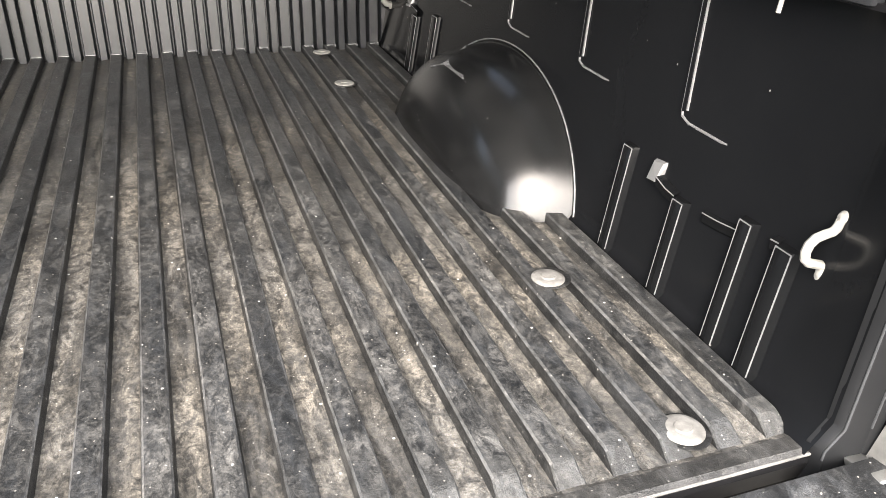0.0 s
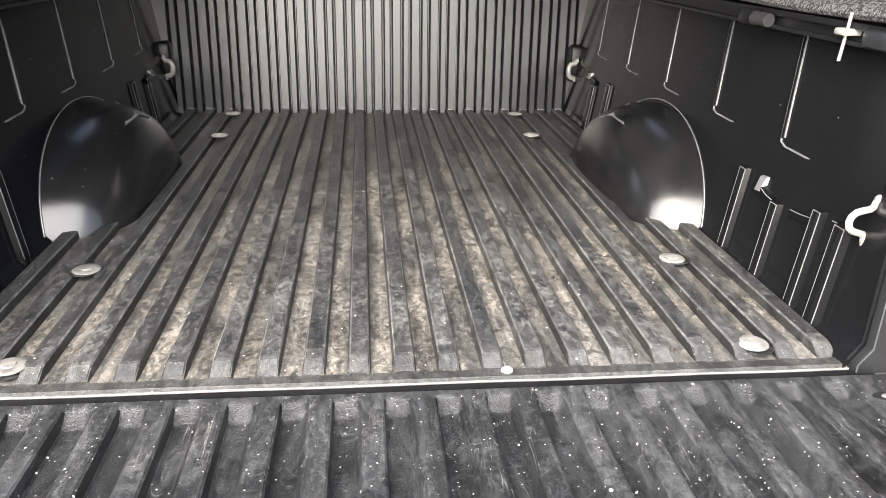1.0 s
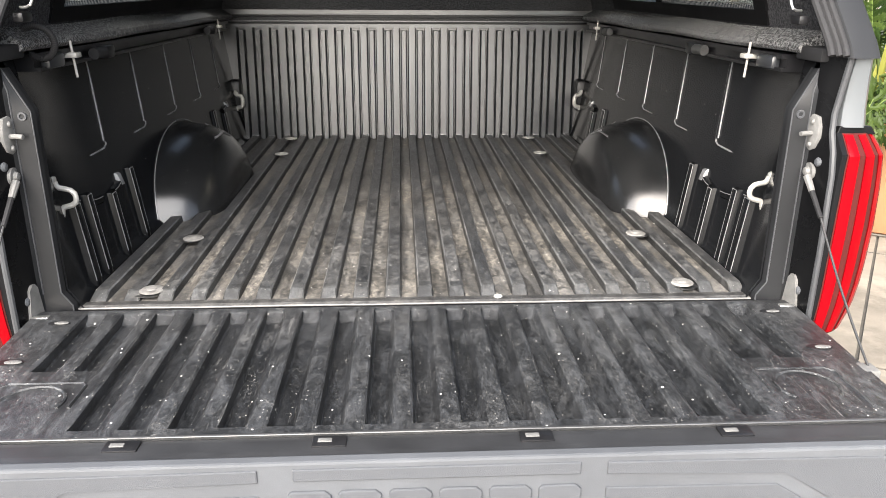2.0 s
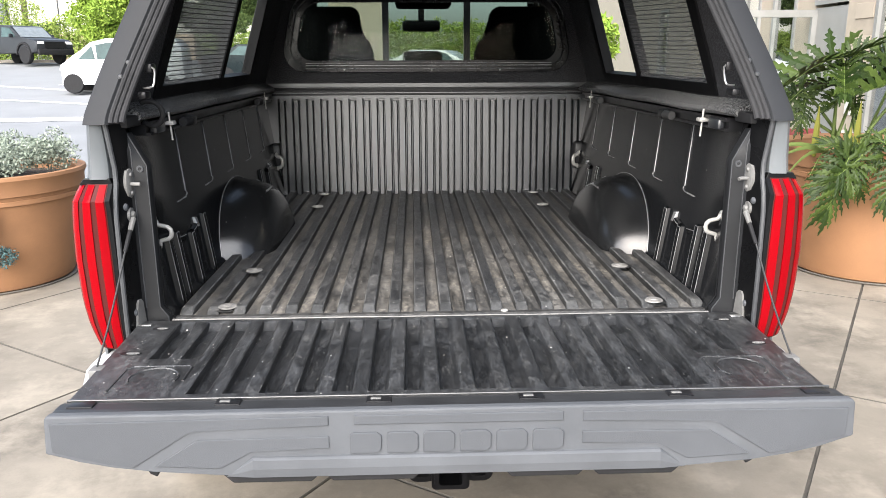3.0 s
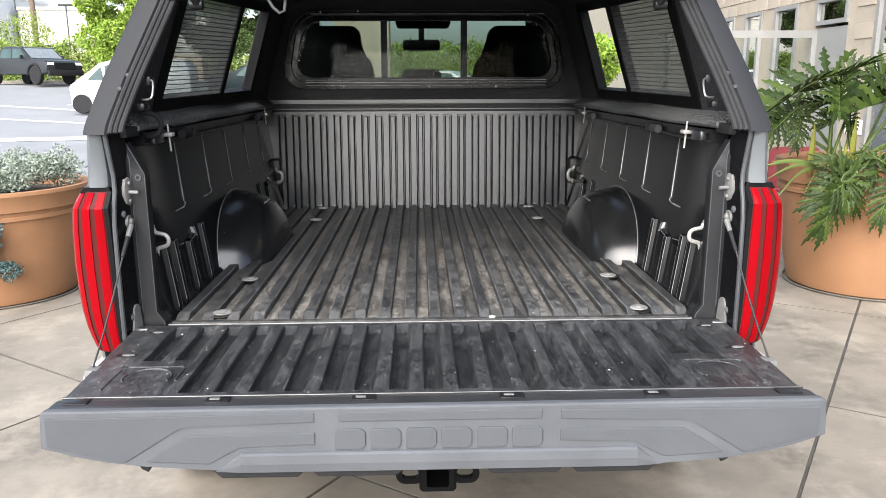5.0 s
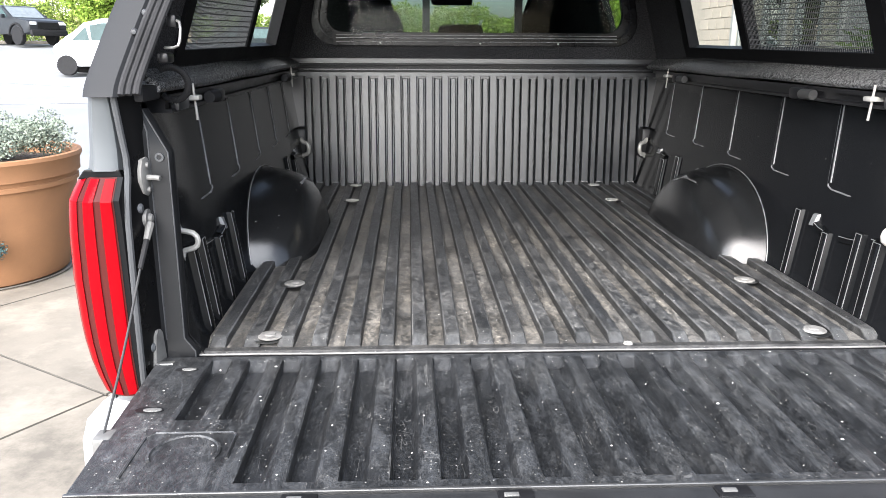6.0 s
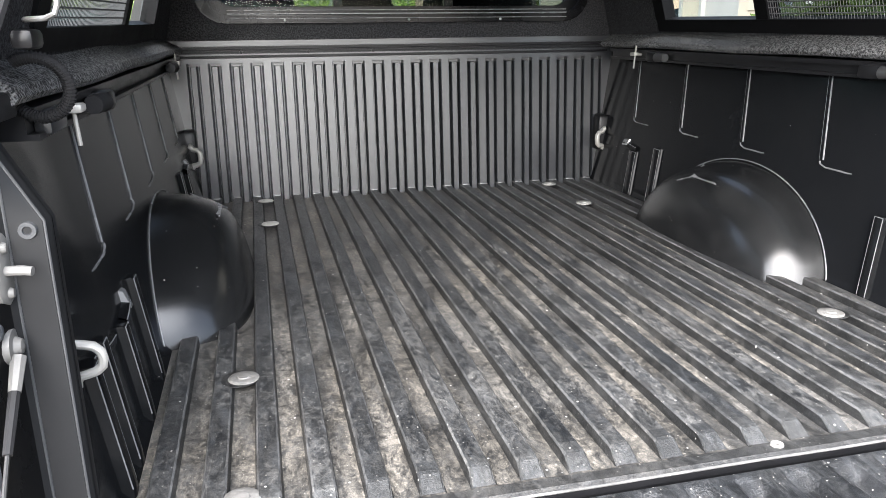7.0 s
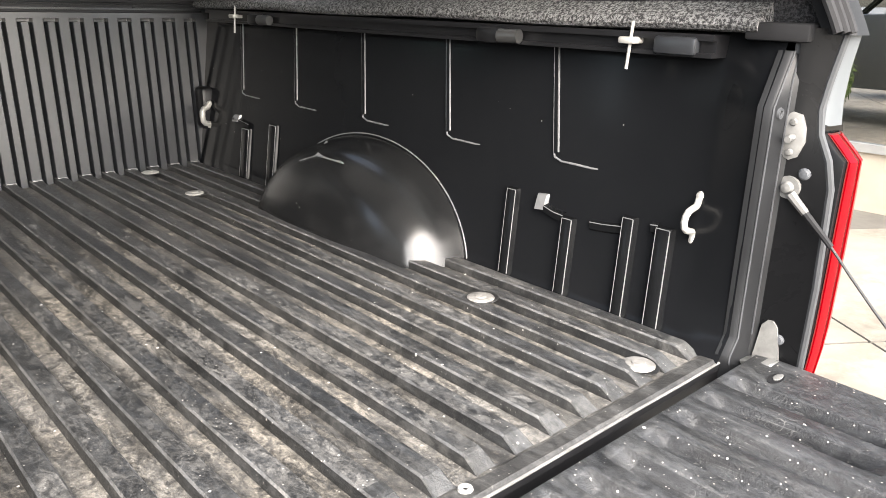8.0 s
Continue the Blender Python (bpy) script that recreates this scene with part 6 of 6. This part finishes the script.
def block(y0, y1, z0, z1, material):
    key = (round(y1 - y0, 3), round(z1 - z0, 3), material.name)
    if key not in block_mesh:
        bm = bmesh.new()
        w, h = (y1 - y0) / 2 - 0.004, (z1 - z0) / 2 - 0.004
        b = [(-0.003, -w, -h), (-0.003, w, -h), (-0.003, w, h), (-0.003, -w, h)]
        f = [(-0.017, -w + 0.005, -h + 0.005), (-0.016, w - 0.005, -h + 0.005), (-0.019, w - 0.005, h - 0.005), (-0.016, -w + 0.005, h - 0.005)]
        a, c = [bm.verts.new(p) for p in b], [bm.verts.new(p) for p in f]
        bm.faces.new(c)
        for i in range(4):
            bm.faces.new((a[i], a[(i + 1) % 4], c[(i + 1) % 4], c[i]))
        bmesh.ops.recalc_face_normals(bm, faces=bm.faces)
        me = bpy.data.meshes.new("block")
        bm.to_mesh(me)
        bm.free()
        me.materials.append(material)
        block_mesh[key] = me
    ob = new("block", block_mesh[key])
    ob.parent = wall_east
    ob.location = (WX, (y0 + y1) / 2, (z0 + z1) / 2)


count = 0
for r in range(19):
    z0, z1 = 0.0 + 0.2 * r, 0.2 + 0.2 * r
    y = 3.6 + (0.2 if r % 2 else 0.0)
    while y < 14.0:
        y1 = y + 0.4
        for a, b in ((y, y1),):
            if not any(a < h[1] and b > h[0] and z0 < h[3] - 0.02 and z1 > h[2] + 0.02 for h in holes):
                block(a, b, z0, z1, M_TILEW if z1 < 1.25 and b < 8.3 else M_STUCCO)
                count += 1
        y = y1

# red chairs by the wall
def chair(m):
    c = tagged(empty("patio_chair", m), "dark red plastic patio chair beside the wall", "chair", "patio chairs")
    bm = bmesh.new()
    box(bm, -0.24, 0.24, -0.22, 0.24, 0.42, 0.46, 0.012)
    part("seat", bm, M_CHAIR, c, smooth=True)
    bm = bmesh.new()
    o, i = rounded(-0.24, 0.24, 0.46, 0.86, 0.06, 3), rounded(-0.08, 0.08, 0.70, 0.77, 0.03, 3)
    ring_frame(bm, o, i, lambda p, d: (p[0], d, p[1]), 0.20, 0.23)
    part("backrest", bm, M_CHAIR, c, smooth=True)
    for x in (-0.21, 0.21):
        for y in (-0.19, 0.2):
            bm = bmesh.new()
            tube(bm, [(x, y, 0.43), (x * 1.08, y * 1.08, 0.0)], 0.02, 8)
            part("leg", bm, M_CHAIR, c, smooth=True)
    return c


c0 = chair(pose(3.62, 5.55, 0, 0, 0, 178))
copy_thing(c0, pose(5.05, 5.55, 0, 0, 0, 200))


# ---- vehicles in the car park ----
# Sky reflections are painted into these opaque panes as a paler base colour.
M_HAZEGLASS = surface("sky_lit_windscreen", (0.16, 0.18, 0.19), 0.15, vary=0.2, bump=0.0)
M_SIDEGLASS = surface("sky_lit_car_window", (0.045, 0.07, 0.07), 0.12, vary=0.3, scale=2.0, bump=0.0, spec=0.1)
M_DARKRIM = surface("dark_wheel_rim", (0.022, 0.021, 0.021), 0.4, metal=0.2, vary=0.15)
def car(name, m, profile, glass, half, paint, wheels, r, label, cat, rim=M_DARKRIM):
    c = tagged(empty(name, m), label, cat)
    bm = bmesh.new()
    prism(bm, profile, "x", -half, half, 0.05)
    for v in bm.verts:
        if v.co.z > 0.95:
            v.co.x *= 1 - 0.16 * (v.co.z - 0.95)
    part("body", bm, paint, c, smooth=True)
    for k, g in enumerate(glass):
        for s in (-1, 1):
            bm = bmesh.new()
            prism(bm, g, "x", s * (half - 0.05), s * (half + 0.012))
            for v in bm.verts:
                if v.co.z > 0.95:
                    v.co.x *= 1 - 0.16 * (v.co.z - 0.95)
            part("side_window", bm, M_SIDEGLASS, c)
    for y in wheels:
        for s in (-1, 1):
            wheel(c, s * (half - 0.1), y, r, r, 0.22, rim)
    return c


def end_panel(c, name, material, x0, x1, za, ya, zb, yb, label=""):
    """A thin panel laid on a sloping front or rear surface."""
    bm = bmesh.new()
    sheet(bm, [[(x0, ya, za), (x1, ya, za)], [(x0 * 0.94, yb, zb), (x1 * 0.94, yb, zb)]])
    thicken(bm, 0.02)
    part(name, bm, material, c, label)


# lifted charcoal pickup; its nose is at -y
PX, PY = -19.3, 37.2
pk = car("parked_pickup", pose(PX, PY, ground_z(PY) + 0.0, 0, 0, 58),
         [(-2.75, 0.55), (-2.78, 0.95), (-2.6, 1.12), (-1.45, 1.22), (-0.72, 1.78), (0.2, 1.84), (0.98, 1.80), (1.2, 1.25), (2.6, 1.25), (2.65, 0.6), (2.1, 0.5), (-2.2, 0.5)],
         [[(-1.15, 1.27), (-0.66, 1.68), (-0.02, 1.72), (-0.02, 1.27)], [(0.08, 1.27), (0.08, 1.72), (0.86, 1.70), (1.02, 1.27)]], 0.93, M_CARGREY, (-1.75, 1.65), 0.42,
         "charcoal lifted pickup parked across the car park", "pickup truck")
end_panel(pk, "windscreen", M_HAZEGLASS, -0.78, 0.78, 1.26, -1.42, 1.74, -0.80, "pale reflecting windscreen")
end_panel(pk, "grille", M_BLACK, -0.55, 0.55, 0.72, -2.80, 1.02, -2.78)
end_panel(pk, "front_plate", M_FARWHITE, -0.16, 0.16, 0.55, -2.82, 0.68, -2.82, "pale blank number plate")
for s in (-1, 1):
    end_panel(pk, "headlight", M_CLEAR, s * 0.58, s * 0.9, 0.92, -2.79, 1.04, -2.74)
for y in (-1.75, 1.65):
    for s in (-1, 1):
        bm = bmesh.new()
        arc = [(math.cos(radians(a)), math.sin(radians(a))) for a in range(0, 181, 15)]
        sheet(bm, [[(s * x, y + r * c, 0.44 + r * q) for c, q in arc] for x, r in ((0.90, 0.47), (0.985, 0.49), (0.985, 0.56), (0.90, 0.58))])
        part("wheel_arch", bm, M_RUBBER, pk, "black plastic wheel arch", smooth=True)
for s in (-1, 1):
    bm = bmesh.new()
    box(bm, min(s * 0.95, s * 1.13), max(s * 0.95, s * 1.13), -1.08, -0.98, 1.22, 1.40, 0.03)
    part("side_mirror", bm, M_CARGREY, pk, smooth=True)
bm = bmesh.new()
box(bm, -0.9, 0.9, -2.88, -2.70, 0.42, 0.70, 0.05)
part("front_bumper", bm, M_RUBBER, pk, "black front bumper", smooth=True)
# white van
VX, VY = -10.15, 25.4
vn = car("parked_van", pose(VX, VY, ground_z(VY), 0, 0, -84),
         [(-1.62, 0.35), (-1.72, 0.62), (-1.66, 0.98), (-1.28, 1.18), (-0.75, 1.66), (-0.2, 1.80), (2.0, 1.82), (2.2, 1.5), (2.25, 0.4), (1.8, 0.3), (-1.9, 0.28)],
         [[(-1.12, 1.12), (-0.68, 1.55), (-0.60, 1.12)], [(-0.52, 1.12), (-0.56, 1.58), (-0.15, 1.66), (0.35, 1.66), (0.35, 1.12)]], 0.9, M_CARWHITE, (-1.35, 1.45), 0.33,
         "white compact van parked in the car park", "van", M_FRAMEALU)
for s in (-1, 1):
    end_panel(vn, "headlight", M_CLEAR, s * 0.5, s * 0.85, 0.76, -1.73, 0.95, -1.69)
# dark saloon seen through the shell's side window
sl = car("parked_car", pose(-5.7, 28.0, ground_z(28), 0, 0, 95),
         [(-2.2, 0.35), (-2.25, 0.65), (-1.9, 0.9), (-1.0, 1.0), (-0.35, 1.42), (0.9, 1.44), (1.5, 1.08), (2.2, 1.02), (2.25, 0.4), (1.8, 0.28), (-1.8, 0.28)],
         [[(-0.72, 1.02), (-0.3, 1.34), (0.25, 1.36), (0.25, 1.02)], [(0.32, 1.02), (0.32, 1.36), (0.85, 1.36), (1.2, 1.06)]], 0.88, M_CARDARK, (-1.35, 1.35), 0.32,
         "dark saloon car parked beyond the truck", "car")
end_panel(sl, "tail_lamp", M_RED, -0.85, -0.5, 0.75, 2.26, 0.95, 2.24)
end_panel(sl, "tail_lamp", M_RED, 0.5, 0.85, 0.75, 2.26, 0.95, 2.24)
car("parked_car", pose(0.9, 24.0, ground_z(24), 0, 0, 75),
         [(-2.2, 0.35), (-2.25, 0.65), (-1.9, 0.9), (-1.0, 1.02), (-0.35, 1.45), (0.9, 1.47), (1.5, 1.1), (2.2, 1.02), (2.25, 0.4), (1.8, 0.28), (-1.8, 0.28)],
         [[(-0.72, 1.04), (-0.3, 1.37), (0.25, 1.39), (0.25, 1.04)], [(0.32, 1.04), (0.32, 1.39), (0.85, 1.39), (1.2, 1.08)]], 0.88, M_CARWHITE, (-1.35, 1.35), 0.32,
         "white saloon car parked far ahead", "car")


# ---- trees, hedges, far buildings ----
def tree(m, blobs, count, size, trunk_h, r, label, leaves=M_TREE):
    t = tagged(empty("tree", m), label, "tree")
    bm = bmesh.new()
    tube(bm, [(0, 0, -0.2), (0.06, 0.02, trunk_h * 0.5), (0.0, 0.1, trunk_h)], r, 10, taper=r * 0.6)
    for c, rad in blobs[:5]:
        tube(bm, [(0.0, 0.1, trunk_h * 0.9), Vector((0, 0.1, trunk_h)).lerp(Vector(c), 0.5) + Vector((0, 0, 0.1)), c], r * 0.45, 6, taper=r * 0.12)
    part("trunk", bm, M_BARK, t, smooth=True)
    bm = bmesh.new()
    rnd = random.Random(count)
    for c, rad in blobs:
        leaf_cloud(bm, rnd, c, rad, count, size)
    part("crown", bm, leaves, t)
    return t


def blob_crown(seed, n, w, z0, z1, r):
    rnd = random.Random(seed)
    out = []
    for _ in range(n):
        a, q = rnd.uniform(0, 6.28), rnd.random()
        z = z0 + (z1 - z0) * q
        k = w * math.sin(math.pi * (0.18 + 0.74 * q)) * math.sqrt(rnd.random())
        rr = r * rnd.uniform(0.7, 1.2)
        out.append(((k * math.cos(a), k * math.sin(a), z), (rr, rr, rr * 0.75)))
    return out


tree(pose(-13.1, 34.5, ground_z(34.5)), blob_crown(3, 44, 2.3, 1.3, 6.4, 0.95), 1500, 0.16, 1.9, 0.16, "bright green leafy tree at the edge of the car park")
tree(pose(-9.6, 37.0, ground_z(37)), blob_crown(4, 38, 2.5, 1.6, 5.8, 1.0), 1300, 0.16, 2.0, 0.16, "dark green leafy tree beyond the parked cars", M_TREEDARK)
tree(pose(2.45, 9.8, -0.03), blob_crown(6, 18, 0.5, 1.4, 2.2, 0.33), 330, 0.10, 1.4, 0.05, "small leafy shrub tree beside the building")
tree(pose(2.0, 11.0, -0.03), blob_crown(8, 18, 1.6, 3.4, 5.0, 0.8), 330, 0.2, 3.3, 0.14, "tree with a plain trunk beside the building")


def hedge(x0, x1, y, h, d, seed, label, count=120):
    rnd = random.Random(seed)
    bm = bmesh.new()
    n = int((x1 - x0) / 0.55)
    for k in range(n):
        x = x0 + (x1 - x0) * (k + 0.5) / n
        top = h * rnd.uniform(0.75, 1.1)
        for z in (top * 0.3, top * 0.72):
            leaf_cloud(bm, rnd, (x, y + rnd.uniform(-0.3, 0.3), ground_z(y) + z), (0.62, d, top * 0.42), count * 5, 0.15)
    tagged(part("hedge", bm, M_HEDGE), label, "hedge", kind="stuff")


hedge(-33, -17.2, 41.5, 2.3, 0.7, 1, "green clipped hedge behind the parked pickup")
hedge(-16, -3, 46, 1.6, 0.7, 2, "green hedge along the far kerb")
hedge(-3, 12, 33, 2.0, 0.8, 3, "green hedge far ahead of the truck")
hedge(-34, -24, 50, 4.0, 0.8, 4, "taller shrubs against the far building", 90)


def far_building(x0, x1, y, z1, material, label, openings=()):
    b = tagged(empty("far_building", pose(x0, y, ground_z(y))), label, "building")
    bm = bmesh.new()
    box(bm, 0, x1 - x0, 0, 8, -0.3, z1)
    w = part("wall", bm, material, b)
    bm = bmesh.new()
    box(bm, -0.1, x1 - x0 + 0.1, -0.1, 8.1, z1, z1 + 0.25)
    part("roof", bm, material, b)
    for a, c, z0, zz in openings:
        bm = bmesh.new()
        box(bm, a, c, -0.06, 0.02, z0, zz)
        part("window", bm, M_DARKGLASS, w)
    return b


far_building(-48, -31.5, 58, 6.0, M_FARWHITE, "white two storey building far across the car park", ((2, 5, 0.5, 3.0), (8, 11, 0.5, 3.0)))
far_building(-31.0, -20.5, 60, 5.0, M_FARWALL, "long cream building far across the car park", ((0.8, 3.6, 0.8, 2.4),))
far_building(-20.0, -9.0, 62, 4.4, M_FARWALL, "cream building far across the car park")
bm = bmesh.new()
box(bm, -21.5, -13.0, 45.0, 45.3, ground_z(45) - 0.2, ground_z(45) + 1.5)
tagged(part("garden_wall", bm, M_BROWNWALL), "low tan wall beside the hedge", "wall", kind="structure")
bm = bmesh.new()
box(bm, -1.75, -0.62, 14.0, 14.6, -0.1, 3.6, 0.02)
tagged(part("block_column", bm, M_STUCCO), "beige block column ahead of the truck", "column", kind="structure")


def lamp_post(x, y, h):
    p = tagged(empty("lamp_post", pose(x, y, ground_z(y))), "slim dark car park lamp post", "lamp post", "lamp posts")
    bm = bmesh.new()
    tube(bm, [(0, 0, -0.1), (0, 0, h)], 0.05, 8)
    part("pole", bm, M_BULK, p)
    bm = bmesh.new()
    box(bm, -0.45, 0.45, -0.15, 0.15, h, h + 0.12)
    part("lamp_head", bm, M_BLACK, p)


lamp_post(-26.4, 50.5, 5.2)
lamp_post(-24.0, 52.5, 4.8)
lamp_post(-19.6, 47, 5.5)


def palm(x, y, h):
    p = tagged(empty("palm_tree", pose(x, y, ground_z(y))), "tall slender palm tree against the far building", "palm tree")
    bm = bmesh.new()
    tube(bm, [(0, 0, -0.2), (0.1, 0, h * 0.5), (0, 0, h)], 0.22, 10, taper=0.16)
    part("trunk", bm, M_BARK, p, smooth=True)
    for k in range(16):
        a = 2 * math.pi * k / 16
        e = 0.5 * math.sin(k * 2.4)
        bm = bmesh.new()
        rows = []
        for j in range(6):
            u = j / 5
            rr = 2.0 * u
            z = h + 0.9 * u * (0.6 + e) - 1.5 * u * u
            w = 0.22 * math.sin(math.pi * (0.1 + 0.88 * u))
            rows.append([(rr * math.cos(a) - w * math.sin(a), rr * math.sin(a) + w * math.cos(a), z - 0.08), (rr * math.cos(a), rr * math.sin(a), z), (rr * math.cos(a) + w * math.sin(a), rr * math.sin(a) - w * math.cos(a), z - 0.08)])
        sheet(bm, rows)
        part("frond", bm, M_HEDGE, p)


palm(-25.6, 51, 7.2)

# kerb along the far edge
bm = bmesh.new()
box(bm, -40, -14, 39.6, 39.9, ground_z(39.7) - 0.3, ground_z(39.7) + 0.15, 0.02)
tagged(part("kerb", bm, M_SLAB), "pale concrete kerb", "kerb", kind="structure")

# ---- concrete pavement slabs ----
U, V = Vector((0.56, 0.83, 0)).normalized(), Vector((0.83, -0.56, 0)).normalized()
bm = bmesh.new()
pts = [(-6.2, -9.5), (5.6, -9.5), (5.6, 13.5), (1.5, 13.5), (-2.0, 8.0), (-6.2, 6.2)]
prism(bm, pts, "z", -0.12, -0.014)
pave = tagged(part("pavement", bm, M_JOINT), "concrete pavement of large slabs with dark joints", "pavement", kind="structure")
bm = bmesh.new()
a, b, e = 1.67 / 2 - 0.0055, 1.52 / 2 - 0.0055, 0.002
lo = [bm.verts.new(U * p + V * q + Vector((0, 0, -0.03))) for p, q in ((-a, -b), (a, -b), (a, b), (-a, b))]
mi = [bm.verts.new(U * p + V * q + Vector((0, 0, -0.006))) for p, q in ((-a, -b), (a, -b), (a, b), (-a, b))]
hi = [bm.verts.new(U * p + V * q) for p, q in ((-a + e, -b + e), (a - e, -b + e), (a - e, b - e), (-a + e, b - e))]
bm.faces.new(hi)
for i in range(4):
    j = (i + 1) % 4
    bm.faces.new((lo[i], lo[j], mi[j], mi[i])).material_index = 1
    bm.faces.new((mi[i], mi[j], hi[j], hi[i])).material_index = 1
bmesh.ops.recalc_face_normals(bm, faces=bm.faces)
slab_mesh = bpy.data.meshes.new("slab")
bm.to_mesh(slab_mesh)
bm.free()
slab_mesh.materials.append(M_SLAB)
slab_mesh.materials.append(M_JOINT)


def on_pavement(x, y):
    inside = False
    for (x0, y0), (x1, y1) in zip(pts, pts[1:] + pts[:1]):
        if (y0 > y) != (y1 > y) and x < x0 + (y - y0) / (y1 - y0) * (x1 - x0):
            inside = not inside
    return inside


for i in range(-12, 12):
    for j in range(-12, 12):
        p = U * (2.13 + 1.67 * (i + 0.5)) + V * (0.81 + 1.52 * (j + 0.5))
        if on_pavement(p.x, p.y) and p.x < 5.0:
            ob = new("slab", slab_mesh)
            ob.parent = pave
            ob.location = (p.x, p.y, 0.0)
